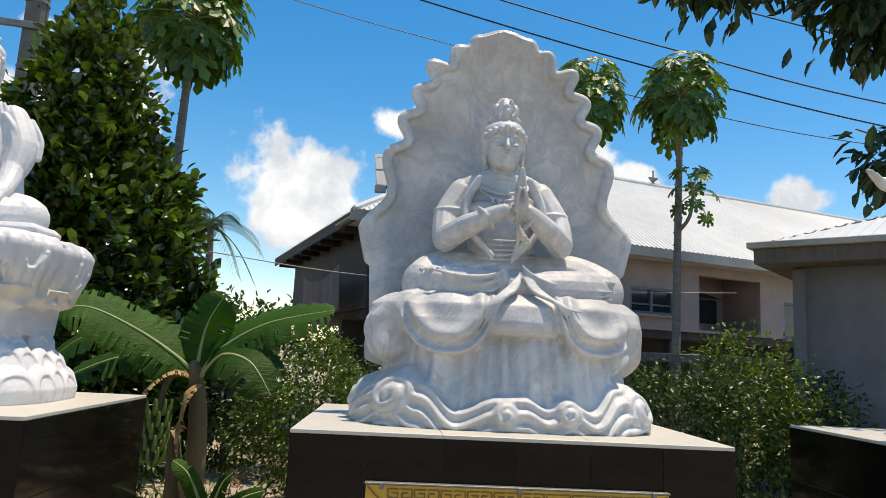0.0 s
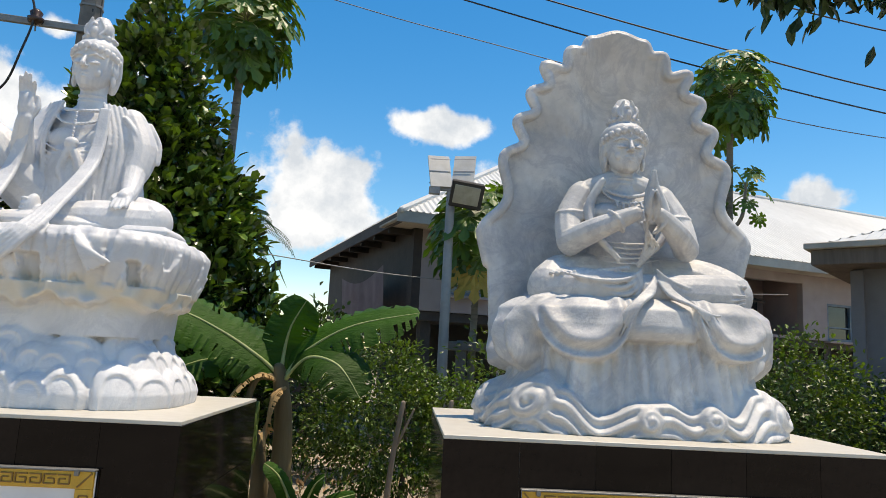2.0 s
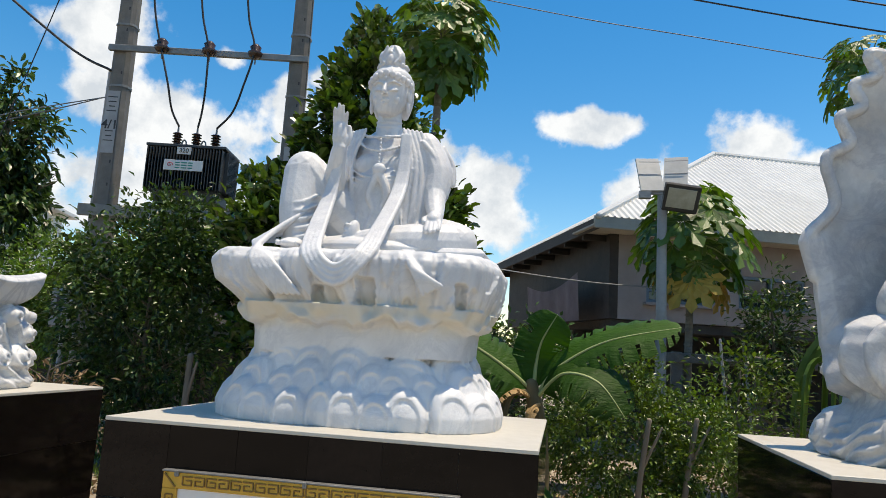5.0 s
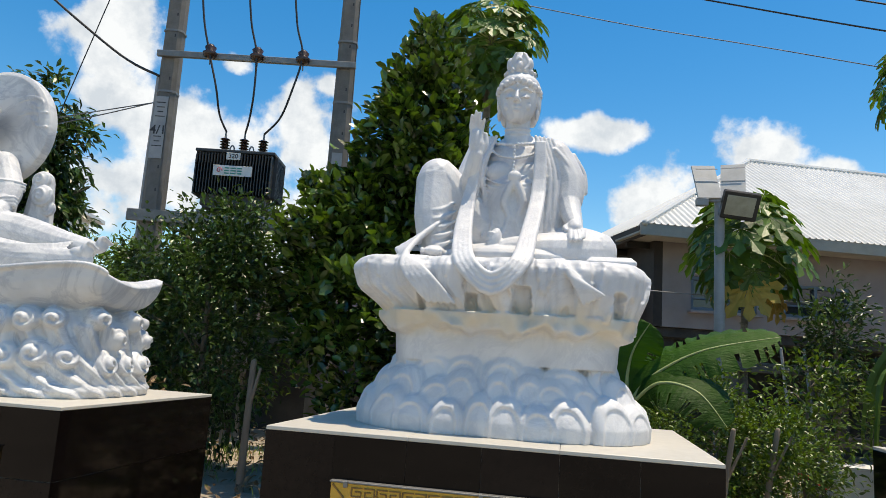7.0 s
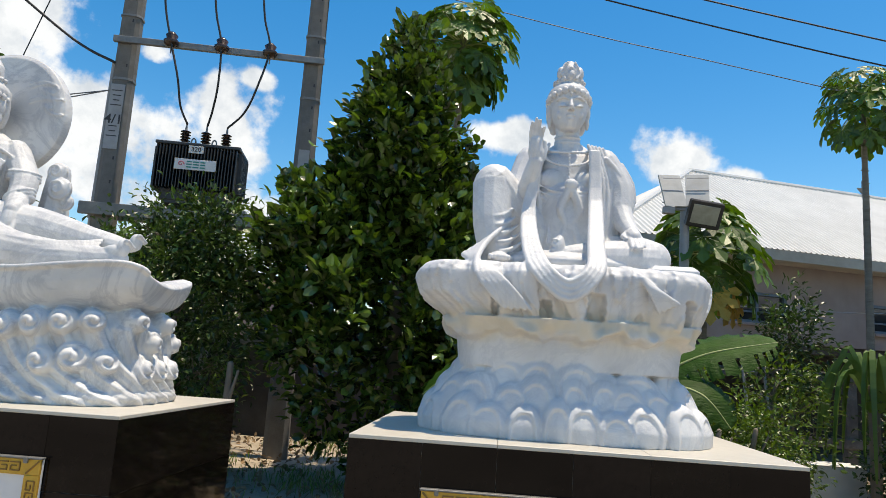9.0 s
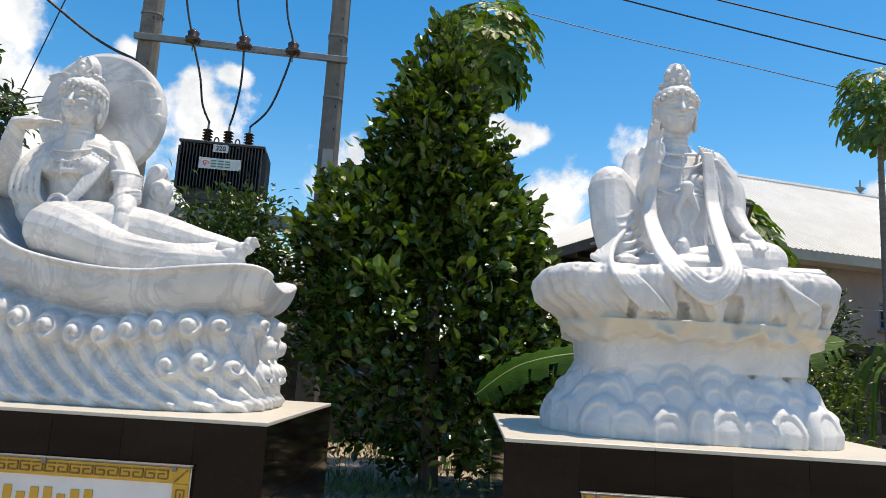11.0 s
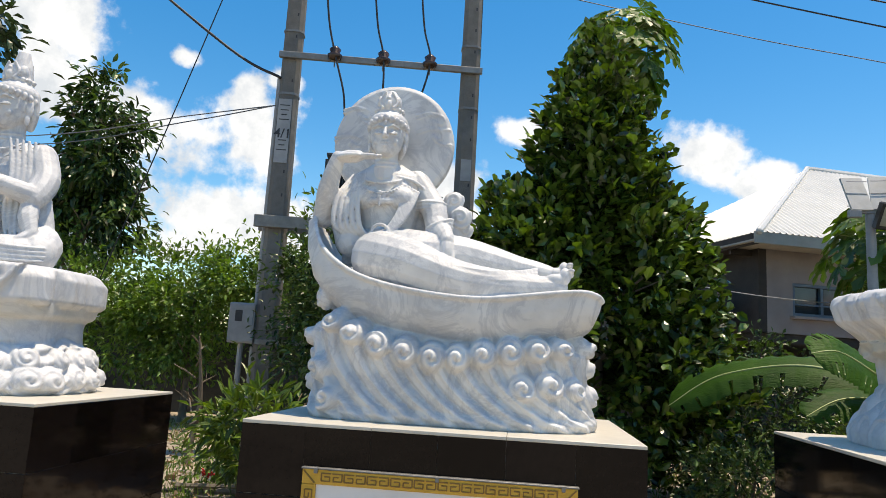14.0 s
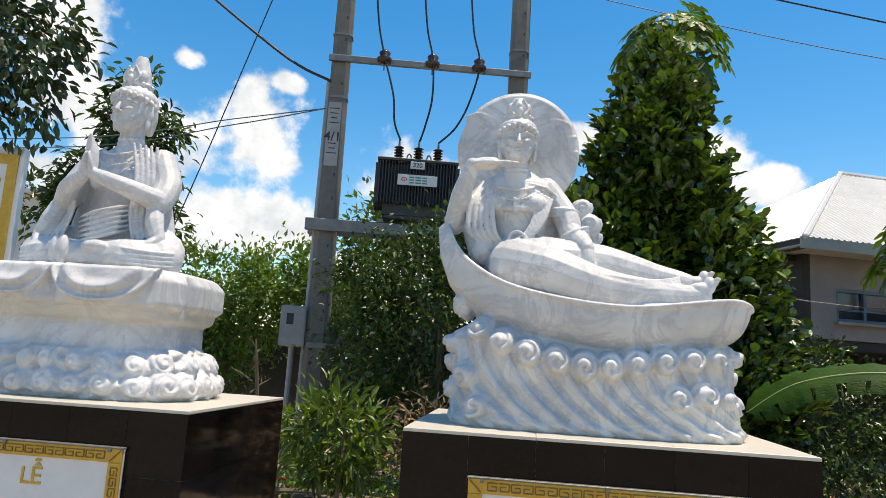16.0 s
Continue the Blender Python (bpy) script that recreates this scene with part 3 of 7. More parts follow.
def drape(x, z, cx, half, top, deep):
    """A hanging swag: how far inside its rounded edge the place lies, 0 outside."""
    u = abs(x - cx) / half
    if u >= 1:
        return 0.0
    return max(0.0, 1 - u ** 2.4 - max(0.0, (top - z) / deep) ** 2.0)


def scallop_halo(g):
    """The flame-edged back plate: a dished sheet with lobes and a rolled rim."""
    tips = [(0.66, 0.78), (0.70, 0.94), (0.595, 1.35), (0.53, 1.55), (0.465, 1.71), (0.395, 1.87), (0.255, 1.965), (0.15, 2.03), (-0.15, 2.03)]
    half = []
    for i in range(len(tips) - 1):
        p, q = Vector((tips[i][0], 0, tips[i][1])), Vector((tips[i + 1][0], 0, tips[i + 1][1]))
        d = q - p
        inn = Vector((-d.z, 0, d.x)).normalized()
        dep = (0.0, 0.085, 0.075, 0.07, 0.07, 0.075, 0.035, -0.04)[i]
        nn = 14 if i < 7 else 10
        for j in range(nn if i < 7 else nn // 2 + 1):
            u = j / nn
            half.append(p + d * u + inn * dep * (0.5 - 0.5 * math.cos(2 * math.pi * u)) * (1.0 if i < 7 else 1.0))
    rim = half + [Vector((-p.x, 0, p.z)) for p in half[-2::-1]]
    left = [Vector((-0.64 - 0.02 * i / 8, 0, 0.46 + 0.32 * i / 8)) for i in range(8)]
    right = [Vector((0.66 - 0.02 * i / 8, 0, 0.78 - 0.32 * i / 8)) for i in range(1, 9)]
    loop = right[::-1] + rim + left[::-1]
    ctr = Vector((0, 0, 1.05))
    steps = 9
    front, back = [], []
    for p in loop:
        fr, bk = [], []
        for s in range(1, steps + 1):
            u = s / steps
            q = ctr.lerp(p, u)
            e = min(1.0, math.hypot(q.x / 0.66, (q.z - 1.05) / 0.98))
            yy = 0.27 - 0.15 * e ** 3 + 0.05 * noise.noise((q.x * 3.2, 7.3, q.z * 3.2)) * (1 - 0.7 * e) + 0.012 * noise.noise((q.x * 11, 2.3, q.z * 11))
            fr.append((q.x, yy, q.z)); bk.append((q.x, yy + 0.09 - 0.03 * u, q.z))
        front.append(fr); back.append(bk)
    n = len(loop)
    vs = [q for col in front for q in col] + [q for col in back for q in col] + [(0, 0.26, 1.05), (0, 0.36, 1.05)]
    o = n * steps
    fs = []
    for i in range(n):
        j = (i + 1) % n
        for s in range(steps - 1):
            fs.append((i * steps + s, i * steps + s + 1, j * steps + s + 1, j * steps + s))
            fs.append((o + i * steps + s, o + j * steps + s, o + j * steps + s + 1, o + i * steps + s + 1))
        fs.append((2 * o, i * steps, j * steps)); fs.append((2 * o + 1, o + j * steps, o + i * steps))
        e = steps - 1
        fs.append((i * steps + e, o + i * steps + e, o + j * steps + e, j * steps + e))
    g.add(vs, fs)
    g.tube([(p.x, 0.15, p.z) for p in rim], 0.03, 8, 1)


def statue_praying(m):
    g, base, face = Geo(), Geo(), Geo()
    scallop_halo(base)
    face.merge(head(1.0), Matrix.Translation((0.0, 0.0, 1.25)))
    torso(g, 0.0, 0.06, 0.74, 1.17, 0.215)
    # arms with palms pressed together before the chest
    for k in (-1, 1):
        g.tube([(k * 0.2, 0.05, 1.14), (k * 0.275, 0.0, 1.0), (k * 0.285, -0.08, 0.87)], [0.075, 0.072, 0.065], 12)
        g.tube([(k * 0.285, -0.08, 0.875), (k * 0.19, -0.21, 0.92), (k * 0.06 + 0.03, -0.27, 0.99)], [0.066, 0.056, 0.036], 12)
        for z, r in ((1.03, 0.078), (1.015, 0.078), (1.0, 0.076)):
            g.tube([(k * 0.262 + r * math.cos(radians(a)), 0.01 + r * math.sin(radians(a)), z) for a in range(0, 361, 30)], 0.009, 6, 1)
        g.tube([(k * 0.11 + 0.035 * math.cos(radians(a)) * k, -0.245 + 0.045 * math.sin(radians(a)), 0.955 + 0.045 * math.cos(radians(a))) for a in range(0, 361, 30)], 0.010, 6, 1)
        g.tube([(k * 0.13, -0.07, 1.19), (k * 0.19, -0.06, 1.06), (k * 0.17, -0.10, 0.92), (k * 0.06, -0.12, 0.80)], [0.02, 0.026, 0.022, 0.014], 7)
    palms(g, 0.045, -0.275, 0.97, 0.22)
    g.tube([(-0.19, 0.04, 1.155), (0, 0.05, 1.2), (0.19, 0.04, 1.155)], [0.055, 0.09, 0.055], 14)
    necklace(g, 0, 0.0, 1.19, 0.12, 0.075, 0.011, 25)
    necklace(g, 0, -0.01, 1.19, 0.135, 0.11, 0.008, 25)
    for i in range(-2, 3):
        g.tube([(i * 0.03, -0.085, 1.09), (i * 0.03, -0.105, 1.06 - 0.02 * (2 - abs(i)))], 0.007, 6, 1)
    for k in range(3):
        beads(g, [(0.04, -0.24 + k * 0.04, 0.97), (0.06 + k * 0.03, -0.16, 0.86), (0.04, -0.12, 0.77)], 0.011, 15)
    for k in range(5):
        g.arc((-0.17, -0.06, 0.80 + k * 0.025), (0.18, -0.06, 0.82 + k * 0.022), (0, -0.055, -0.03), 0.006)
    # folded legs in draped cloth
    cross_legs(g, 0.06, 0.02, 0.635, 0.53)
    beads(g, [(-0.40, -0.2, 0.70), (-0.2, -0.26, 0.715), (-0.06, -0.27, 0.735)], 0.012, 16)
    beads(g, [(0.18, -0.25, 0.66), (0.36, -0.24, 0.69), (0.52, -0.2, 0.685)], 0.012, 16)
    for k in range(4):
        g.arc((-0.36 + k * 0.05, -0.27, 0.70 - k * 0.015), (-0.01, -0.31, 0.73), (0.05, -0.04, -0.05 - k * 0.022), 0.012)
        g.arc((0.06, -0.31, 0.73), (0.50, -0.24, 0.64 - k * 0.018), (-0.06, -0.04, -0.04 - k * 0.018), 0.011)
    # seat cloth hanging in swags
    def cloth(ln, z, x, front):
        d = 0.004 * noise.noise((x * 6, z * 6, 1.1)) - 0.07 * min(1.0, max(0.0, (0.43 - z) / 0.03))
        if front:
            for cx, hf, dp, out in ((-0.27, 0.21, 0.27, 0.045), (0.39, 0.19, 0.25, 0.055)):
                q = drape(x, z, cx, hf, 0.57, dp)
                if q > 0:
                    d = max(d, out * min(1.0, q * 9) ** 0.5 + 0.016 * math.sin(13 * q ** 0.8 - 0.6) * min(1.0, q * 4))
            if abs(x - 0.05) < 0.17 and z > 0.40:
                d = max(d, 0.04 * max(0.0, 1 - (abs(x - 0.05) / 0.17) ** 3) ** 0.5 * min(1.0, (z - 0.40) / 0.04) ** 0.5)
        # rumpled ends that hang over both sides
        side = min(1.0, max(0.0, (abs(ln) - 0.46) / 0.10))
        if side > 0:
            hem = 0.27 + 0.05 * math.sin(ln * 23) + 0.03 * noise.noise((ln * 7, 0.4, 2.2))
            q = min(1.0, max(0.0, (z - hem) / 0.03)) ** 0.5
            fold = 0.036 * math.sin(ln * 36 + 7 * z + 2.5 * noise.noise((ln * 5, z * 4, 6.0))) + 0.03 * noise.noise((ln * 9, z * 9, 8.0))
            d = d * (1 - side) + side * q * (0.075 + fold)
        return d
    relief(base, [(0.20, 0.03, 0.0, 0.54, 0.36), (0.34, 0.02, 0.0, 0.565, 0.375), (0.47, 0.02, 0.0, 0.56, 0.375), (0.54, 0.03, 0.0, 0.535, 0.355), (0.59, 0.04, 0.0, 0.46, 0.30), (0.61, 0.04, 0.0, 0.38, 0.24)], 3.2, cloth, 380, 44)
    for k in range(4):
        o = k * 0.022
        g.tube([(0.05 + o * 0.2, -0.30, 0.70), (0.03 - o * 0.6, -0.36, 0.62), (-0.05 - o * 0.9, -0.41, 0.55 - o * 0.3), (-0.12 - o * 0.5, -0.41, 0.40 + o)], [0.008, 0.010, 0.009, 0.005], 9)
        g.tube([(0.06 + o * 0.2, -0.30, 0.70), (0.10 + o * 0.6, -0.36, 0.61), (0.2 + o * 0.8, -0.41, 0.555 - o * 0.3), (0.27 + o * 0.6, -0.41, 0.46 + o)], [0.008, 0.010, 0.009, 0.005], 9)
    # bundle of reeds under the cloth
    def reeds(ln, z, x, front):
        w = ln * (1.0 + 0.10 * (0.3 - z)) + 0.012 * noise.noise((ln * 9, z * 3, 0.4))
        return 0.024 * abs(math.sin(w * 46)) ** 0.8 + 0.04 * noise.noise((ln * 12, z * 1.5, 2.0))
    relief(base, [(0.02, 0.02, 0.02, 0.605, 0.445), (0.10, 0.02, 0.02, 0.57, 0.42), (0.20, 0.02, 0.02, 0.55, 0.395), (0.32, 0.02, 0.02, 0.53, 0.37), (0.43, 0.02, 0.02, 0.50, 0.335)], 3.0, reeds, 460, 24)
    # rolling wave at the foot
    crest = [(-0.78, 0.10), (-0.66, 0.19), (-0.53, 0.265), (-0.41, 0.20), (-0.24, 0.085), (-0.06, 0.145), (0.06, 0.15), (0.16, 0.11), (0.26, 0.155), (0.36, 0.10), (0.52, 0.21), (0.64, 0.225), (0.74, 0.16), (0.85, 0.08)]
    eyes = [(-0.535, 0.135, 0.115, 1, 1.2), (-0.03, 0.068, 0.068, 1, 1.0), (0.25, 0.085, 0.068, 1, 1.0), (0.62, 0.11, 0.105, -1, 2.0),
            (-1.0, 0.11, 0.11, 1, 0.5), (1.02, 0.11, 0.11, -1, 0.5)]

    def swell(ln, z, x, front):
        top = along(crest, ln) if abs(ln) < 0.85 else 0.17 + 0.03 * math.sin(ln * 9)
        q = min(1.0, max(0.0, (top - z) / 0.03)) ** 0.5
        d = q * (0.045 + 0.013 * math.sin(105 * (top - z)) + 0.008 * noise.noise((ln * 8, z * 8, 4.0)))
        for cx, cz, r, h, st in eyes:
            d = max(d, 0.085 * curl(ln - cx, z - cz, r, h, st))
        return d - 0.03 * max(0.0, (z - 0.16) / 0.12)
    relief(base, [(0.0, 0.01, 0.0, 0.66, 0.425), (0.05, 0.01, 0.0, 0.655, 0.42), (0.14, 0.01, 0.0, 0.62, 0.40), (0.27, 0.01, 0.0, 0.55, 0.37)], 3.4, swell, 560, 60)
    return remeshed("praying_statue", ((base, 0.0068, 1), (g, 0.0046, 2), (face, 0.0032, 1)), M_GREY, "grey marble praying deity before a scalloped back plate", m)


def statue_at_ease(m):
    g, base, face, scarf = Geo(), Geo(), Geo(), Geo()
    face.merge(head(1.0), Matrix.Translation((0.0, -0.02, 1.51)))
    torso(g, 0.01, 0.03, 0.86, 1.41, 0.205)
    g.stack([(0.80, 0.03, 0.02, 0.30, 0.15), (1.0, 0.03, 0.01, 0.275, 0.14), (1.2, 0.02, 0.01, 0.255, 0.125), (1.36, 0.01, 0.03, 0.20, 0.09)], 26)
    # raised knee
    g.tube([(-0.12, 0.0, 0.90), (-0.27, -0.10, 1.05), (-0.365, -0.17, 1.18)], [0.13, 0.12, 0.105], 14)
    g.tube([(-0.37, -0.17, 1.17), (-0.37, -0.22, 0.98), (-0.34, -0.26, 0.80)], [0.108, 0.095, 0.075], 14)
    g.ell((-0.33, -0.34, 0.785), (0.055, 0.11, 0.035))
    for i in range(5):
        g.ell((-0.37 + i * 0.021, -0.435 + 0.006 * i, 0.785), (0.012, 0.022, 0.014), n=8, k=6)
    for k in range(7):
        g.arc((-0.445 + 0.012 * k, -0.20 - 0.008 * k, 1.06 - k * 0.045), (-0.27 + 0.012 * k, -0.23 - 0.006 * k, 1.05 - k * 0.04), (-0.005, -0.085, -0.06), 0.014)
    # folded leg
    g.tube([(0.1, 0.03, 0.87), (0.30, -0.05, 0.865), (0.41, -0.12, 0.85)], [0.13, 0.12, 0.10], 14)
    g.tube([(0.41, -0.12, 0.845), (0.2, -0.25, 0.83), (0.0, -0.30, 0.815)], [0.10, 0.085, 0.06], 14)
    g.ell((-0.06, -0.31, 0.845), (0.035, 0.045, 0.075), (0, 12, 0))
    for i in range(5):
        g.ell((-0.085 + 0.003 * i, -0.345, 0.80 + i * 0.022), (0.016, 0.014, 0.011), n=8, k=6)
    for k in range(4):
        g.arc((0.12, -0.28, 0.90 - k * 0.03), (0.47, -0.14, 0.85 - k * 0.022), (0.02, -0.06, -0.02), 0.011)
    # raised hand and resting hand
    g.tube([(-0.19, 0.03, 1.37), (-0.235, -0.03, 1.22), (-0.23, -0.12, 1.09)], [0.075, 0.07, 0.06], 12)
    g.tube([(-0.23, -0.12, 1.09), (-0.20, -0.2, 1.18), (-0.175, -0.25, 1.28)], [0.06, 0.05, 0.036], 12)
    fingers(g, (-0.175, -0.25, 1.27), (-0.03, -0.03, 1), (1, 0.25, 0), 0.22, (0.012, -0.03, 0.0), 1, 0.0108)
    g.tube([(0.20, 0.03, 1.37), (0.275, 0.0, 1.22), (0.275, -0.04, 1.10)], [0.075, 0.078, 0.066], 12)
    g.tube([(0.275, -0.04, 1.12), (0.29, -0.1, 1.03), (0.31, -0.17, 0.97)], [0.058, 0.05, 0.036], 12)
    fingers(g, (0.305, -0.16, 0.975), (0.1, -0.85, -0.42), (1, 0.1, 0.1), 0.16, (0, -0.01, -0.03), -1, 0.014)
    for k in (-1, 1):
        c = 0.24 if k > 0 else -0.22
        for i in range(5):
            g.tube([(k * 0.10 + k * i * 0.02, -0.08 + i * 0.012, 1.43), (k * (0.15 + i * 0.022), -0.105 + i * 0.018, 1.26), (k * (0.14 + i * 0.03), -0.115 + i * 0.016, 1.08), (k * (0.13 + i * 0.03), -0.125 + i * 0.012, 0.92)], [0.010, 0.013, 0.013, 0.009], 6)
    for i in range(4):
        g.tube([(0.2 + i * 0.03, -0.05 + i * 0.03, 1.37), (0.28 + i * 0.022, -0.05 + i * 0.03, 1.27), (0.30 + i * 0.018, -0.07 + i * 0.03, 1.17)], 0.014, 6)
    # chest cloth, knot and long sash
    g.stack([(0.84, 0.01, -0.02, 0.21, 0.15), (1.0, 0.01, -0.02, 0.19, 0.145), (1.15, 0.01, -0.01, 0.195, 0.145), (1.22, 0.01, 0.0, 0.17, 0.12)], 26)
    g.ell((-0.02, -0.2, 0.785), (0.34, 0.20, 0.075))
    for k in range(5):
        g.arc((-0.16, -0.10, 1.22 - k * 0.03), (0.17, -0.10, 1.22 - k * 0.03), (0, -0.045, -0.06), 0.008)
    g.ell((0.01, -0.17, 1.20), (0.035, 0.025, 0.03))
    for k in (-1, 1):
        g.tube([(0.01, -0.17, 1.19), (0.01 + k * 0.045, -0.16, 1.08), (0.01 + k * 0.02, -0.155, 1.0), (0.01 + k * 0.05, -0.16, 0.90)], [0.02, 0.022, 0.016, 0.02], 7)
        for i in range(3):
            g.tube([(0.05 * k + k * i * 0.035, -0.14 + i * 0.01, 1.04), (0.06 * k + k * i * 0.04, -0.16, 0.9)], 0.006, 6, 1)
    necklace(g, 0.0, -0.03, 1.41, 0.105, 0.03, 0.010, 21)
    necklace(g, 0.0, -0.05, 1.39, 0.125, 0.085, 0.009, 25)
    beads(g, [(0, -0.135, 1.36), (0, -0.15, 1.22)], 0.009, 8)
    # long scarf that loops over the lap and the rock
    for k in range(4):
        s = 0.026 * k
        scarf.tube([(-0.185 + s * 0.3, -0.13, 1.27), (-0.225 + s * 0.6, -0.155, 1.07), (-0.225 + s * 0.8, -0.31, 0.88), (-0.18 + s * 0.8, -0.475, 0.72 + s * 0.3), (-0.03, -0.495, 0.60 + s), (0.11 - s * 0.7, -0.475, 0.72 + s * 0.3), (0.135 - s * 0.7, -0.30, 0.89), (0.155 - s * 0.6, -0.075, 1.14), (0.15 - s * 0.5, -0.01, 1.42)], [0.010, 0.013, 0.015, 0.016, 0.0165, 0.016, 0.015, 0.014, 0.010], 7)
    for k in range(5):
        scarf.tube([(-0.30 - k * 0.03, -0.16, 0.99 - k * 0.04), (-0.41 - k * 0.022, -0.31, 0.85 - k * 0.012), (-0.43 + k * 0.022, -0.47, 0.70), (-0.30 + k * 0.028, -0.475, 0.55)], [0.012, 0.016, 0.016, 0.009], 7)
        scarf.tube([(0.22 + k * 0.012, -0.30, 0.78), (0.29 + k * 0.012, -0.47, 0.71 - k * 0.01), (0.36 + k * 0.020, -0.475, 0.57 + k * 0.01)], [0.010, 0.016, 0.009], 7)
    # rock seat with chiselled flutes and square slots
    def rock(ln, z, x, front):
        r = noise.noise((ln * 15, z * 1.2, 3.3))
        d = 0.016 * abs(math.sin(ln * 44 + 2.2 * r)) ** 0.6 * min(1.0, max(0.0, (0.74 - z) / 0.02)) + 0.02 * r
        d += 0.017 * round(2.2 * noise.noise((ln * 9.2, 1.7 + z * 1.5, 0.5))) / 1.1
        if front:
            for sx, z0, z1, hw in ((-0.34, 0.52, 0.62, 0.016), (-0.12, 0.52, 0.60, 0.024), (0.10, 0.51, 0.64, 0.038), (0.51, 0.50, 0.63, 0.022)):
                if abs(x - sx) < hw and z0 < z < z1:
                    d -= 0.05
        return d
    relief(base, [(0.50, 0.02, 0.0, 0.555, 0.40), (0.56, 0.0, 0.0, 0.60, 0.425), (0.62, -0.03, 0.0, 0.655, 0.44), (0.70, -0.035, 0.0, 0.675, 0.445), (0.745, -0.035, 0.0, 0.67, 0.44), (0.765, -0.03, 0.0, 0.645, 0.415)], 5.0, rock, 420, 34)
    g.box((0.47, -0.24, 0.765), (0.22, 0.26, 0.06), 0.022)
    # broken ledge that drips over a plain band
    def ledge(ln, z, x, front):
        e = 0.435 + 0.035 * noise.noise((ln * 8, 0.7, 9.0)) + 0.018 * noise.noise((ln * 23, 0.2, 4.0))
        q = max(0.0, min(1.0, (z - e) / 0.018))
        return 0.062 * q ** 0.5 + 0.05 * q * noise.noise((ln * 13, z * 12, 2.0)) + 0.005 * noise.noise((ln * 9, z * 9, 0.0))
    relief(base, [(0.30, 0.01, 0.0, 0.515, 0.365), (0.38, 0.01, 0.0, 0.52, 0.37), (0.52, 0.01, 0.0, 0.535, 0.385)], 4.2, ledge, 340, 30)
    # lotus base, broad overlapping petals
    rr = random.Random(6)
    tiers = []
    for count, foot, top, out in ((31, -0.04, 0.165, 0.066), (29, 0.05, 0.25, 0.034), (23, 0.14, 0.33, 0.0)):
        for i in range(count):
            tiers.append(((i + 0.5 * (foot > 0.03) + rr.uniform(-0.18, 0.18)) / count - 0.5, rr.uniform(0.60, 0.78) / count, foot, top + rr.uniform(-0.025, 0.03), out + rr.uniform(-0.006, 0.006)))
    whole = 3.96

    def lotus(ln, z, x, front):
        d, t = -0.02, ln / whole
        for c, w, foot, top, out in tiers:
            u = abs((t - c + 0.5) % 1.0 - 0.5) / w
            if u < 1 and z < top:
                mid = foot + 0.35 * (top - foot)
                q = 1 - u ** 2.3 - max(0.0, (z - mid) / (top - mid)) ** 2.3
                if q > 0:
                    b = 1 - (u / 0.62) ** 2.3 - max(0.0, (z - mid) / (0.70 * (top - mid))) ** 2.3
                    d = max(d, out + 0.060 * min(1.0, q) ** 0.45 - 0.014 * min(1.0, max(0.0, b * 5)))
        return d + 0.004 * noise.noise((ln * 10, z * 10, 5.0))
    relief(base, [(0.0, 0, 0, 0.565, 0.39), (0.06, 0, 0, 0.57, 0.39), (0.14, 0, 0, 0.545, 0.375), (0.24, 0.0, 0, 0.51, 0.35), (0.36, 0.01, 0, 0.48, 0.33)], 3.2, lotus, 600, 60)
    # the figure sits well back on the rock; its scarf still reaches the front
    back = Matrix.Translation((0, 0.11, 0.3)) @ Matrix.Diagonal((1.02, 1.0, 1.03, 1)) @ Matrix.Translation((0, 0, -0.3))
    return remeshed("reclining_knee_statue", ((base.merge(scarf), 0.0060, 1), (Geo().merge(g, back), 0.0046, 2), (Geo().merge(face, back), 0.0032, 1)), M_WHITE, "white marble deity with raised knee on a lotus rock", m)


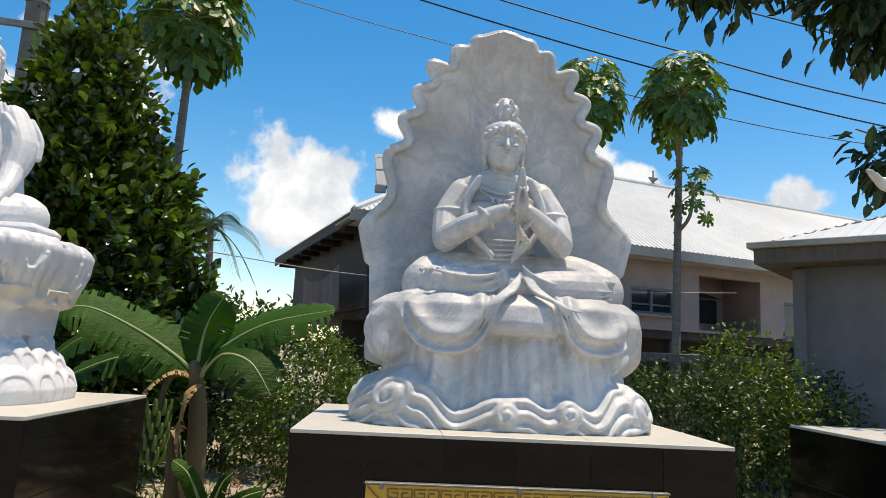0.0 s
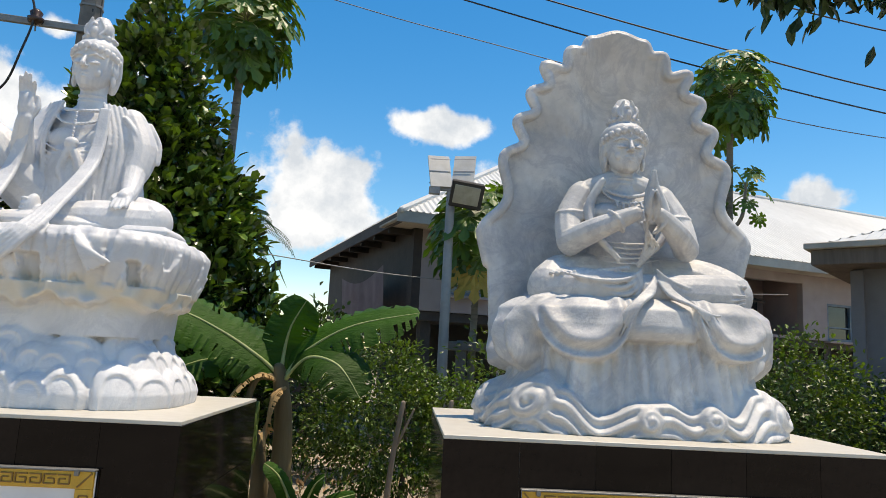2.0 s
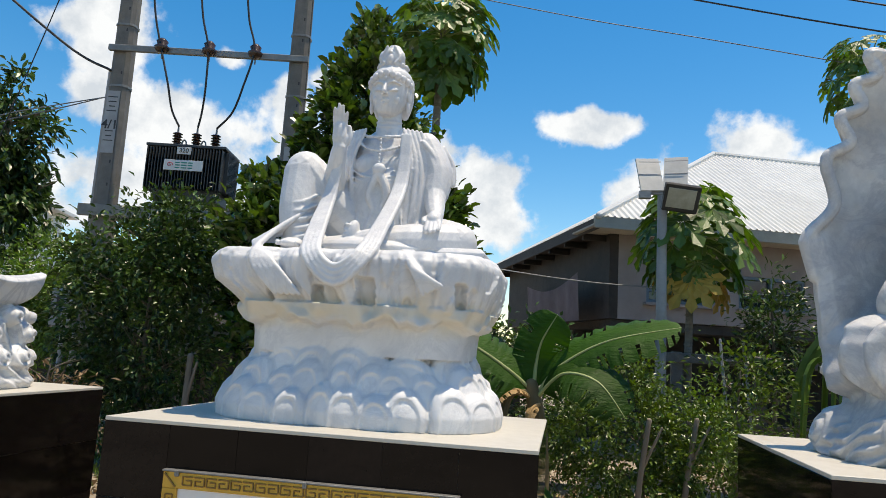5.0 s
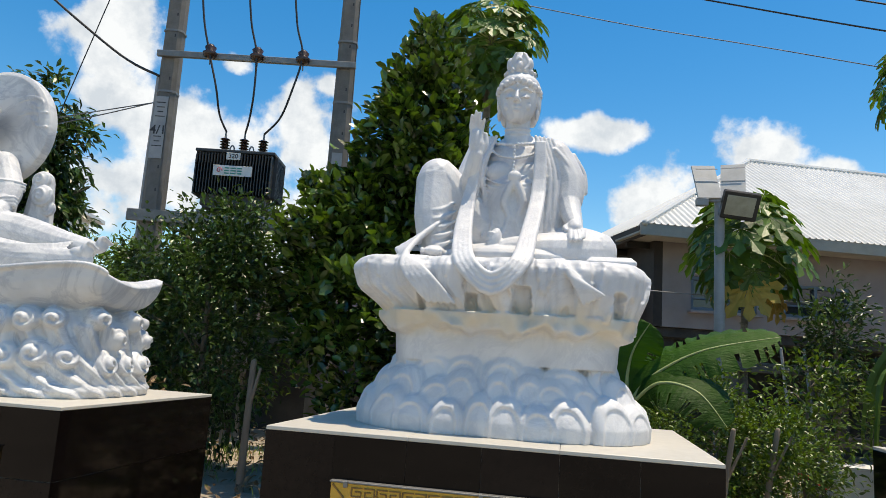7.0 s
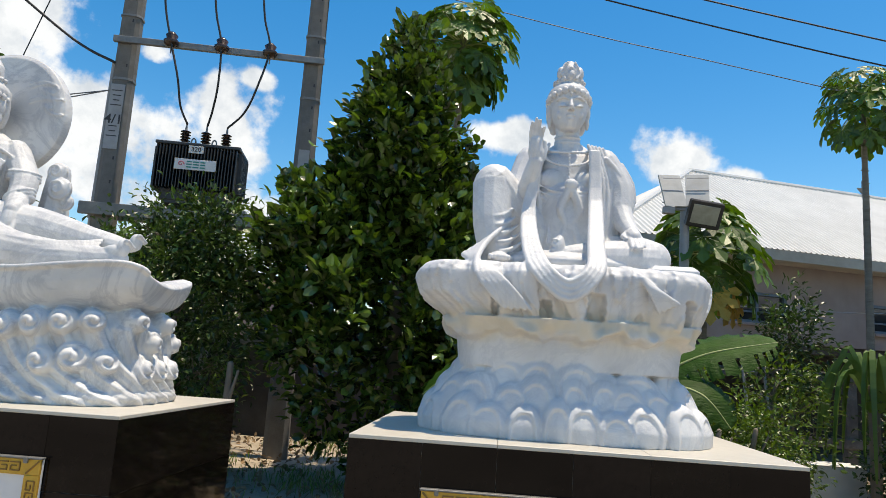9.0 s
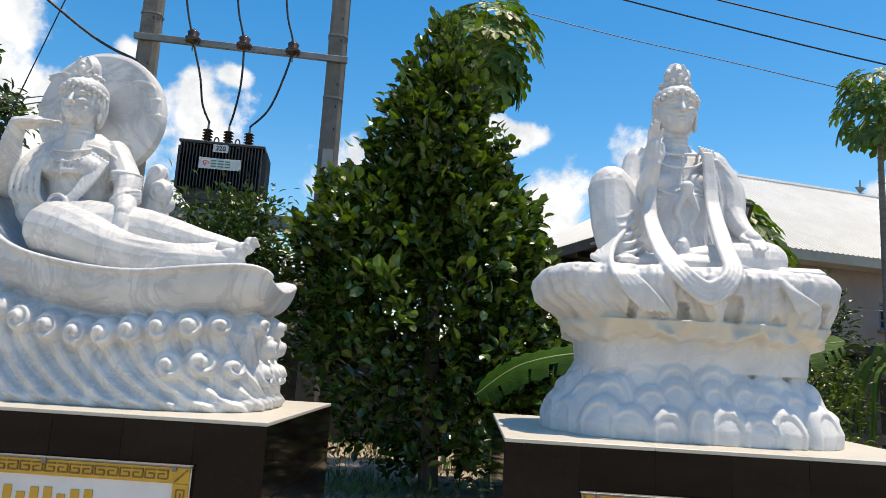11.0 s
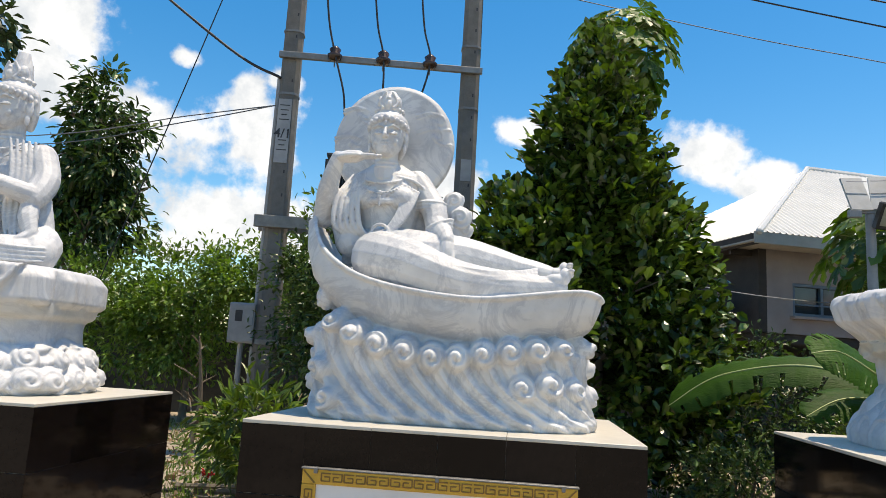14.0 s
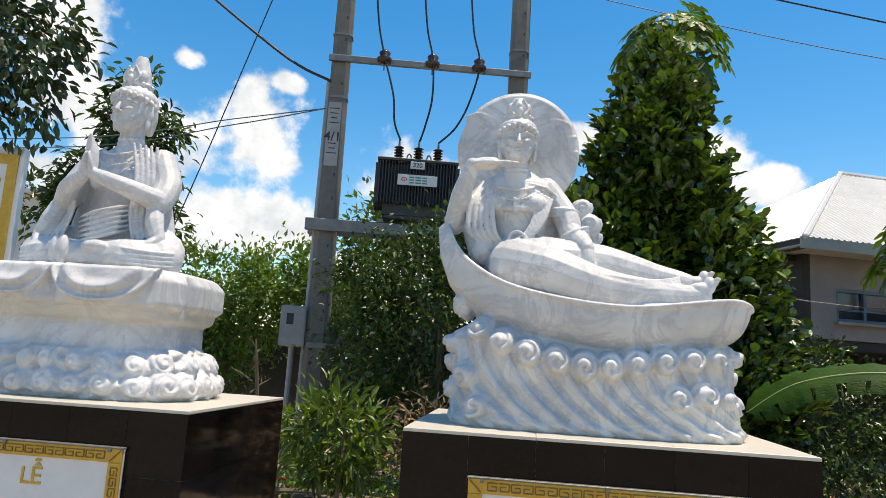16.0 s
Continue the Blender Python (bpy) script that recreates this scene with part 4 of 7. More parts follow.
def statue_on_leaf(m):
    g, base, face = Geo(), Geo(), Geo()
    # disc behind the head with cloud scrolls
    g.merge(Geo().stack([(-0.045, 0, 0, 0.335, 0.34), (-0.035, 0, 0, 0.355, 0.36), (0.03, 0, 0, 0.355, 0.36), (0.045, 0, 0, 0.33, 0.335)], 64), pose(-0.42, 0.17, 1.535, 90, 0, 0))
    for c, w, hnd in (((-0.18, 0.128, 1.67), 0.05, 1), ((-0.62, 0.128, 1.70), 0.05, -1), ((-0.66, 0.128, 1.53), 0.05, 1), ((-0.17, 0.128, 1.58), 0.035, -1)):
        for k in range(2):
            g.tube([(c[0] - 0.11, c[1], c[2] + 0.02 + k * 0.02), (c[0] - 0.03, c[1], c[2] + 0.045 + k * 0.014), (c[0] + w, c[1], c[2] + 0.03), (c[0] + w * 0.8, c[1], c[2] - 0.012), (c[0] - 0.02, c[1], c[2] + k * 0.014), (c[0] + 0.03, c[1], c[2] - 0.04), (c[0] + 0.09, c[1], c[2] - 0.045)], 0.008, 6)
    face.merge(head(0.99), Matrix.Translation((-0.42, -0.04, 1.40)) @ pose(0, 0, 0, 0, 0, 4))
    torso(g, -0.40, 0.03, 0.80, 1.335, 0.215, -0.02)
    g.stack([(0.80, -0.40, 0.08, 0.26, 0.12), (1.0, -0.41, 0.08, 0.25, 0.10), (1.2, -0.41, 0.08, 0.23, 0.08), (1.30, -0.41, 0.07, 0.16, 0.06)], 26)
    # arm raised, hand held flat before the mouth
    g.tube([(-0.57, 0.06, 1.27), (-0.68, 0.01, 1.14), (-0.745, -0.05, 1.05)], [0.07, 0.066, 0.06], 12)
    g.tube([(-0.745, -0.05, 1.06), (-0.71, -0.13, 1.20), (-0.655, -0.18, 1.355)], [0.062, 0.056, 0.038], 12)
    fingers(g, (-0.66, -0.19, 1.355), (1, -0.05, 0.06), (0, 1, 0.1), 0.24, (0.01, -0.01, -0.01), -1, 0.014)
    for k in range(5):
        g.tube([(-0.60 + k * 0.02, -0.03, 1.30), (-0.66 + k * 0.03, -0.12, 1.15), (-0.66 + k * 0.035, -0.14, 1.0), (-0.60 + k * 0.03, -0.12, 0.95)], [0.010, 0.014, 0.015, 0.010], 7)
    g.tube([(-0.62, 0.02, 1.22), (-0.64, -0.03, 1.08), (-0.58, -0.05, 0.92)], [0.05, 0.07, 0.09], 12)
    # arm resting along the thigh
    g.tube([(-0.25, 0.05, 1.28), (-0.14, 0.0, 1.12), (-0.115, -0.05, 1.02)], [0.075, 0.072, 0.062], 12)
    g.tube([(-0.115, -0.05, 1.03), (-0.06, -0.14, 0.96), (-0.035, -0.2, 0.92)], [0.06, 0.052, 0.036], 12)
    fingers(g, (-0.04, -0.19, 0.935), (0.12, -0.35, -0.95), (1, 0.1, 0.1), 0.17, (0, 0, -0.01), -1, 0.014)
    for k in range(3):
        g.tube([(-0.095 + 0.068 * math.cos(radians(a)), -0.08 + 0.06 * math.sin(radians(a)), 1.02 - 0.02 * k + 0.03 * math.cos(radians(a))) for a in range(0, 361, 30)], 0.012, 6, 1)
        g.tube([(-0.155 + 0.082 * math.cos(radians(a)), 0.01 + 0.075 * math.sin(radians(a)), 1.155 - 0.018 * k) for a in range(0, 361, 30)], 0.008, 6, 1)
    # breast band, sash and necklace
    g.tube([(-0.56, -0.06, 1.15), (-0.42, -0.125, 1.135), (-0.27, -0.06, 1.16)], [0.016, 0.020, 0.018], 8)
    for k in range(5):
        g.tube([(-0.22 - k * 0.018, -0.07, 1.20 + k * 0.01), (-0.27 - k * 0.014, -0.13, 1.05), (-0.38 - k * 0.008, -0.15, 0.93), (-0.52, -0.10, 0.88 - k * 0.01)], [0.009, 0.011, 0.011, 0.008], 7)
        g.arc((-0.58, -0.05, 0.94 - k * 0.022), (-0.25, -0.06, 0.93 - k * 0.022), (0, -0.10, -0.02), 0.009)
    g.tube([(-0.40 + 0.045 * math.cos(radians(a)), -0.165, 0.955 + 0.045 * math.sin(radians(a))) for a in range(0, 361, 30)], 0.010, 6, 1)
    necklace(g, -0.42, -0.03, 1.29, 0.11, 0.05, 0.009, 21)
    necklace(g, -0.42, -0.05, 1.27, 0.12, 0.09, 0.008, 21)
    for i in range(4):
        g.ell((-0.42, -0.14, 1.18 - i * 0.022), (0.014 - 0.002 * i, 0.012, 0.013), n=8, k=6)
    g.tube([(-0.45, -0.05, 1.30), (-0.26, -0.06, 1.27), (-0.17, -0.02, 1.20)], [0.006, 0.010, 0.007], 8)
    # stretched legs under thin cloth
    g.tube([(-0.42, -0.02, 0.86), (-0.2, -0.10, 0.84), (0.05, -0.10, 0.84), (0.33, -0.08, 0.79), (0.48, -0.08, 0.775)], [0.16, 0.145, 0.115, 0.08, 0.055], 14)
    g.tube([(-0.40, -0.14, 0.82), (-0.22, -0.25, 0.78), (0.05, -0.27, 0.70), (0.38, -0.2, 0.69), (0.54, -0.18, 0.70)], [0.15, 0.13, 0.105, 0.07, 0.052], 14)
    for y, z in ((-0.09, 0.78), (-0.2, 0.735)):
        g.ell((0.535, y, z), (0.065, 0.036, 0.034)); g.ell((0.575, y, z + 0.02), (0.03, 0.036, 0.045))
        for i in range(5):
            g.ell((0.605, y - 0.03 + i * 0.015, z + 0.05 - 0.006 * i), (0.018, 0.009, 0.011), n=7, k=5)
    for k in range(6):
        g.arc((-0.30, -0.33 + 0.01 * k, 0.86 - k * 0.02), (0.44, -0.15 - 0.012 * k, 0.80 - k * 0.014), (0.05, -0.09, -0.075 + k * 0.008), 0.011)
        g.arc((-0.52, -0.2, 0.87 - 0.01 * k), (-0.18, -0.29, 0.80 - k * 0.012), (0, -0.06, -0.03), 0.012)
    g.ell((0.1, -0.14, 0.61), (0.50, 0.20, 0.08))
    # curled cloud beside the back
    for c, r in (((0.0, 0.1, 1.10), 0.065), ((-0.04, 0.12, 1.2), 0.055), ((-0.05, 0.12, 1.02), 0.06), ((0.03, 0.12, 1.03), 0.045)):
        g.spiral(c, r, 1.8, 0.16, -1, 0.5, 0.7)
    g.tube([(-0.06, 0.15, 0.8), (-0.05, 0.15, 1.2)], [0.1, 0.06], 10, 1)
    # the leaf boat
    rows = ((-0.79, 1.08, 1.03, 0.02), (-0.765, 1.00, 0.86, 0.11), (-0.70, 0.88, 0.70, 0.21), (-0.60, 0.785, 0.58, 0.29), (-0.45, 0.70, 0.475, 0.36), (-0.25, 0.645, 0.41, 0.40),
            (0.0, 0.61, 0.37, 0.425), (0.2, 0.605, 0.355, 0.43), (0.4, 0.63, 0.37, 0.42), (0.56, 0.655, 0.41, 0.37), (0.67, 0.665, 0.445, 0.32), (0.735, 0.65, 0.465, 0.28), (0.755, 0.63, 0.48, 0.25))
    rings = []
    for x, zr, zb, d in rows:
        ring = []
        for i in range(17):
            a = math.pi * i / 16
            c, s = math.cos(a), math.sin(a)
            ring.append((x - 0.05 * s, -d * math.copysign(abs(c) ** 0.5, c) - 0.02, zr - (zr - zb) * s ** 0.72))
        for i in range(1, 8):
            t = i / 8
            u = 2 * t - 1
            ring.append((x, -0.02 - d * 0.95 * (-u) * -1, zr - min(0.05, (zr - zb) * 0.4) * (1 - u * u)))
        rings.append(ring)
    base.loft(rings)
    base.tube([(x, -d - 0.02, zr) for x, zr, zb, d in rows], [0.014] * len(rows), 7, 3)
    # breaking wave: combed crests that curl at the top
    edge = [(-0.66, 0.49), (-0.55, 0.455), (-0.42, 0.39), (-0.28, 0.345), (-0.12, 0.32), (0.04, 0.31), (0.18, 0.325), (0.32, 0.35), (0.46, 0.37), (0.62, 0.385)]
    tips = [(-0.60, 0.475, 0.076, -1), (-0.475, 0.415, 0.080, -1), (-0.34, 0.365, 0.082, -1), (-0.195, 0.335, 0.084, -1), (-0.05, 0.315, 0.084, -1), (0.085, 0.32, 0.078, -1), (0.22, 0.34, 0.080, -1),
            (0.355, 0.36, 0.080, -1), (0.485, 0.375, 0.074, -1), (0.605, 0.385, 0.062, -1), (0.415, 0.195, 0.076, -1), (0.545, 0.215, 0.080, -1), (0.67, 0.20, 0.066, -1), (-0.59, 0.10, 0.072, 1), (-0.67, 0.24, 0.082, 1)]
    tips += [(k * (0.80 + 0.15 * i), 0.40 - 0.10 * (i % 2), 0.07, -k) for i in range(5) for k in (-1, 1)] + [(k * (0.87 + 0.16 * i), 0.17, 0.075, k) for i in range(4) for k in (-1, 1)]

    def wave(ln, z, x, front):
        top = along(edge, ln)
        f = (ln - 0.36 * max(0.0, 1 - z / 0.42) ** 2.0) / 0.136
        q = min(1.0, max(0.0, (top + 0.03 - z) / 0.06))
        d = q * (0.052 * abs(math.sin(math.pi * f)) ** 0.6 + 0.020 * abs(math.sin(math.pi * (2 * f + 0.35))) ** 0.7 + 0.009 * abs(math.sin(math.pi * 5 * f)) + 0.005 * noise.noise((ln * 9, z * 9, 1.0)))
        d *= min(1.0, 0.25 + z / 0.10)
        for cx, cz, r, h in tips:
            if abs(ln - cx) < r and abs(z - cz) < r:
                d = max(d, 0.125 * curl(ln - cx, z - cz, r, h, 2.2, 1.6))
        return d
    relief(base, [(0.0, 0.02, 0, 0.71, 0.43), (0.035, 0.02, 0, 0.70, 0.425), (0.07, 0.015, 0, 0.655, 0.385), (0.2, 0.0, 0, 0.63, 0.365), (0.42, -0.01, 0, 0.64, 0.36), (0.54, -0.03, 0, 0.57, 0.30)], 3.6, wave, 620, 84)
    for c, r in (((-0.66, -0.16, 0.60), 0.07), ((-0.665, -0.02, 0.62), 0.075), ((-0.66, 0.14, 0.60), 0.07)):
        base.merge(Geo().spiral((0, 0, 0), r, 1.8, 0.16, 1, 0, 0.75), pose(*c, 0, 0, -60))
    return remeshed("leaf_boat_statue", ((base, 0.0064, 1), (g, 0.0046, 2), (face, 0.0032, 1)), M_PALE, "pale marble deity reclining on a leaf boat above curling waves", m)


def seated_base(g, seed):
    rr = random.Random(seed)
    tips = [((i + rr.uniform(-0.15, 0.15)) * 0.148 - 1.9, 0.075 + 0.012 * (i % 2), rr.uniform(0.066, 0.084), rr.choice((-1, 1)), rr.uniform(0, 6)) for i in range(27)]
    tips += [((i + 0.5 + rr.uniform(-0.15, 0.15)) * 0.155 - 1.9, 0.185 + rr.uniform(-0.02, 0.02), rr.uniform(0.062, 0.078), rr.choice((-1, 1)), rr.uniform(0, 6)) for i in range(26)]

    def surf(ln, z, x, front):
        d = 0.03 + 0.014 * math.sin(90 * z + 5 * math.sin(ln * 11)) + 0.012 * noise.noise((ln * 7, z * 7, seed))
        for cx, cz, r, h, st in tips:
            if abs(ln - cx) < r and abs(z - cz) < r:
                d = max(d, 0.08 * curl(ln - cx, z - cz, r, h, st, 1.9))
        return d * min(1.0, 0.4 + z / 0.06) * (1 if z < 0.26 else 0.5)
    relief(g, [(0.0, 0, 0, 0.655, 0.435), (0.10, 0, 0, 0.635, 0.42), (0.22, 0, 0, 0.57, 0.39), (0.31, 0, 0, 0.52, 0.36)], 3.2, surf, 520, 56)
    # plain neck of the seat, then cloth in a broad swag and pleats
    relief(g, [(0.28, 0, 0, 0.54, 0.38), (0.40, 0, 0, 0.54, 0.38), (0.42, 0, 0, 0.575, 0.41), (0.49, 0, 0, 0.59, 0.425)], 4.0,
           lambda ln, z, x, front: 0.016 * noise.noise((ln * 7, z * 9, seed)), 200, 14)

    def cover(ln, z, x, front):
        d = (0.045 * abs(math.sin(ln * 13 + 1.5 * noise.noise((ln * 3, 0, seed)))) ** 0.7 + 0.014 * math.sin(ln * 41)) * min(1.0, max(0.15, (0.685 - z) / 0.06))
        if front:
            for cx, hf, dp in ((0.24, 0.26, 0.19), (-0.24, 0.23, 0.17)):
                q = drape(x, z, cx, hf, 0.68, dp)
                if q > 0:
                    d = max(d, 0.065 * min(1.0, q * 9) ** 0.5 + 0.020 * math.sin(12 * q ** 0.8 - 0.6) * min(1.0, q * 4))
        return d
    relief(g, [(0.475, 0, 0, 0.56, 0.41), (0.50, 0, 0, 0.59, 0.425), (0.64, 0, 0, 0.59, 0.42), (0.675, 0, 0, 0.585, 0.41), (0.69, 0, 0, 0.56, 0.38)], 4.0, cover, 400, 28)


def statue_seated(m, name, label, material, seed, offering=False):
    g, base, face = Geo(), Geo(), Geo()
    seated_base(base, seed)
    face.merge(head(1.12, 0.05), Matrix.Translation((0.03, -0.02, 1.53)) @ pose(0, 0, 0, 0, 0, -4))
    torso(g, 0.02, 0.04, 0.84, 1.43, 0.215)
    g.stack([(0.78, 0.02, 0.06, 0.36, 0.16), (1.0, 0.02, 0.06, 0.32, 0.13), (1.2, 0.02, 0.06, 0.27, 0.10), (1.38, 0.02, 0.06, 0.20, 0.08)], 26)
    cross_legs(g, 0.0, 0.02, 0.765, 0.47)
    for k in (-1, 1):
        g.tube([(0.02 + k * 0.21, 0.05, 1.38), (0.02 + k * 0.285, 0.0, 1.22), (0.02 + k * 0.29, -0.08, 1.10)], [0.082, 0.082, 0.07], 12)
        if offering and k < 0:
            g.tube([(-0.27, -0.08, 1.1), (-0.60, -0.16, 1.16), (-0.92, -0.18, 1.27)], [0.065, 0.055, 0.036], 12)
            fingers(g, (-0.92, -0.18, 1.26), (-0.9, -0.1, 0.3), (0.2, 1, 0), 0.2, (0, 0, 0.03))
        else:
            g.tube([(0.02 + k * 0.29, -0.08, 1.11), (0.02 + k * 0.18, -0.22, 1.15), (k * 0.03, -0.29, 1.21)], [0.066, 0.055, 0.036], 12)
            palms(g, 0.0, -0.29, 1.19, 0.24) if k > 0 and not offering else None
        for i in range(5):
            g.tube([(k * (0.12 + 0.025 * i), -0.10 + 0.02 * i, 1.45), (k * (0.17 + 0.022 * i), -0.12 + 0.02 * i, 1.25), (k * (0.18 + 0.024 * i), -0.14 + 0.02 * i, 1.02), (k * (0.22 + 0.03 * i), -0.15, 0.87)], [0.010, 0.013, 0.013, 0.010], 6)
        g.tube([(k * 0.29, -0.06, 1.12), (k * 0.32, -0.12, 0.98), (k * 0.36, -0.14, 0.88), (k * 0.33, -0.2, 0.84)], [0.05, 0.055, 0.04, 0.02], 8)
        g.ell((k * 0.1, -0.3, 0.80), (0.08, 0.05, 0.04)); g.ell((k * 0.02 - 0.08, -0.34, 0.77), (0.03, 0.04, 0.085))
        for i in range(4):
            g.arc((k * 0.12, -0.28, 0.83 - i * 0.025), (k * 0.47, -0.14, 0.80 - i * 0.025), (0, -0.07, -0.02), 0.012)
    for i in range(6):
        g.arc((-0.17, -0.08, 1.0 - i * 0.03), (0.20, -0.07, 1.10 - i * 0.03), (0, -0.09, -0.02), 0.013)
    necklace(g, 0.02, -0.03, 1.44, 0.12, 0.06, 0.010, 23)
    necklace(g, 0.02, -0.05, 1.42, 0.14, 0.11, 0.008, 23)
    return remeshed(name, ((base, 0.0075, 1), (g, 0.0058, 1), (face, 0.004, 1)) if not offering else ((base, 0.014, 1), (g, 0.012, 1), (face, 0.01, 0)), material, label, m)


ROWY = 3.65
statue_praying(pose(0.90, ROWY, 1.2))
statue_at_ease(pose(-1.85, ROWY + 0.04, 1.2))
statue_on_leaf(pose(-4.605, ROWY, 1.2))
statue_seated(pose(-7.39, ROWY, 1.2), "seated_statue", "white marble deity seated cross-legged with joined palms", M_SOFT, 3)
statue_seated(pose(3.86, ROWY + 0.06, 1.2), "offering_statue", "white marble seated deity with an outstretched hand", M_PALE, 8, True)


# ---- plinths with tiles and plaques ----
TILE = Geo().box((0, 0, 0), (0.2935, 0.008, 0.2985), 0.0015).mesh("tile", M_TILE)
TILE_SIDE = Geo().box((0, 0, 0), (0.3235, 0.008, 0.2985), 0.0015).mesh("tile", M_TILE)


def text_mesh(body, size, name, material, depth=0.003):
    cu = bpy.data.curves.new(name, "FONT")
    cu.body, cu.size, cu.extrude, cu.align_x, cu.align_y, cu.offset = body, size, depth, "CENTER", "CENTER", size * 0.012
    ob = bpy.data.objects.new(name, cu)
    me = bpy.data.meshes.new_from_object(ob)
    bpy.data.objects.remove(ob)
    me.materials.append(material)
    return me


LETTER = Geo().box((0, 0, 0), (0.04, 0.004, 0.035), 0.001).mesh("letter", M_GOLD)


def plaque(parent, words):
    """White stone plate in a gold fretwork frame, with gilt writing."""
    x0, x1, z0, z1, y = -0.58, 0.60, 0.44, 1.01, -0.65
    b = 0.062
    pl = part("plaque", Geo().box(((x0 + x1) / 2, y - 0.012, (z0 + z1) / 2), (x1 - x0, 0.016, z1 - z0), 0.002), M_PLATE, parent, "white stone plaque in a gold fret border")
    for nm, c, s in (("frame_rail", ((x0 + x1) / 2, y - 0.024, z1 - b / 2), (x1 - x0, 0.012, b)), ("frame_rail", ((x0 + x1) / 2, y - 0.024, z0 + b / 2), (x1 - x0, 0.012, b)),
                     ("frame_stile", (x0 + b / 2, y - 0.0245, (z0 + z1) / 2), (b, 0.012, z1 - z0 - 2 * b)), ("frame_stile", (x1 - b / 2, y - 0.0245, (z0 + z1) / 2), (b, 0.012, z1 - z0 - 2 * b))):
        part(nm, Geo().box(c, s, 0.002), M_GOLD, pl, "gold frame")
    # raised fret pattern
    fret = Geo()
    yy = y - 0.0315

    def bar(cx, cz, w, h):
        fret.box((cx, yy, cz), (w, 0.005, h))
    n = 20
    for row, zc in ((0, z1 - b / 2), (1, z0 + b / 2)):
        pitch = (x1 - x0 - 0.16) / n
        for i in range(n):
            cx = x0 + 0.08 + pitch * (i + 0.5)
            f = 1 if i % 2 else -1
            bar(cx, zc + 0.017, pitch * 0.86, 0.005); bar(cx + f * pitch * 0.40, zc, 0.005, 0.030); bar(cx, zc - 0.015, pitch * 0.74, 0.005)
            bar(cx - f * pitch * 0.34, zc - 0.005, 0.005, 0.017); bar(cx - f * pitch * 0.1, zc + 0.003, pitch * 0.45, 0.005)
    for xc in (x0 + b / 2, x1 - b / 2):
        m = 9
        pitch = (z1 - z0 - 0.16) / m
        for i in range(m):
            cz = z0 + 0.08 + pitch * (i + 0.5)
            bar(xc + 0.017, cz, 0.005, pitch * 0.86); bar(xc, cz + pitch * 0.4, 0.030, 0.005); bar(xc - 0.015, cz, 0.005, pitch * 0.74)
            bar(xc - 0.005, cz - pitch * 0.34, 0.017, 0.005); bar(xc + 0.003, cz - pitch * 0.1, 0.005, pitch * 0.45)
        for zc in (z1 - b / 2, z0 + b / 2):
            fret.box((xc, yy, zc), (0.07, 0.005, 0.006), 0, (0, 45 if (xc < 0) == (zc > 0.6) else -45, 0))
    part("fret", fret, M_GOLDDARK, pl, "dark grooved fret pattern")
    part("rim", Geo().box(((x0 + x1) / 2, y - 0.02, z1 + 0.004), (x1 - x0 + 0.01, 0.03, 0.008), 0.002), M_STEEL, pl, "thin metal rim")
    for cx in ((x0 + x1) / 2, x0 + 0.06, x1 - 0.06):
        part("clip", Geo().box((cx, y - 0.03, z1 - 0.003), (0.016, 0.022, 0.026), 0.003), M_STEEL, pl, "small metal clip")
    if words:
        part("lettering", text_mesh(words, 0.105, "lettering", M_GOLD), None, pl, "gilt raised lettering", m=pose(0.16, y - 0.021, 0.855, 90, 0, 0))
    else:
        for i in range(9):
            part("letter", LETTER, None, pl, m=pose(-0.24 + i * 0.055, y - 0.022, 0.855 + 0.006 * ((i * 5) % 3)) @ Matrix.Diagonal((0.85, 1, 1.4 + 0.5 * ((i * 7) % 3), 1)))
    for r in range(2):
        for i in range(11):
            part("letter", LETTER, None, pl, m=pose(-0.28 + i * 0.056, y - 0.022, 0.70 - r * 0.09))


def plinth(x, words):
    p = thing("plinth", "black polished tile plinth with a cream top and gold-framed plaque", "plinth", pose(x, ROWY, 0), "plinths in the row")
    part("core", Geo().box((0, 0, 0.592), (1.758, 1.288, 1.184), 0.002), M_GROUT, p, "pale mortar core")
    for k in range(3):
        part("top_slab", Geo().box((-0.59 + 0.59 * k, 0, 1.192), (0.5885, 1.3, 0.016), 0.002), M_CREAM, p, "cream tile top")
    for r in range(4):
        z = 1.184 - 0.15 - 0.3 * r if r < 3 else 0.142
        for i in range(6):
            for k in (-1, 1):
                part("tile", TILE, None, p, m=pose(-0.7375 + 0.295 * i, k * 0.646, z))
        for i in range(4):
            for k in (-1, 1):
                part("tile", TILE_SIDE, None, p, m=pose(k * 0.881, -0.4875 + 0.325 * i, z, 0, 0, 90))
    plaque(p, words)
    return p


for px, words in ((0.90, ""), (-1.86, ""), (-4.58, ""), (-7.36, "LỄ"), (3.66, "")):
    plinth(px, words)


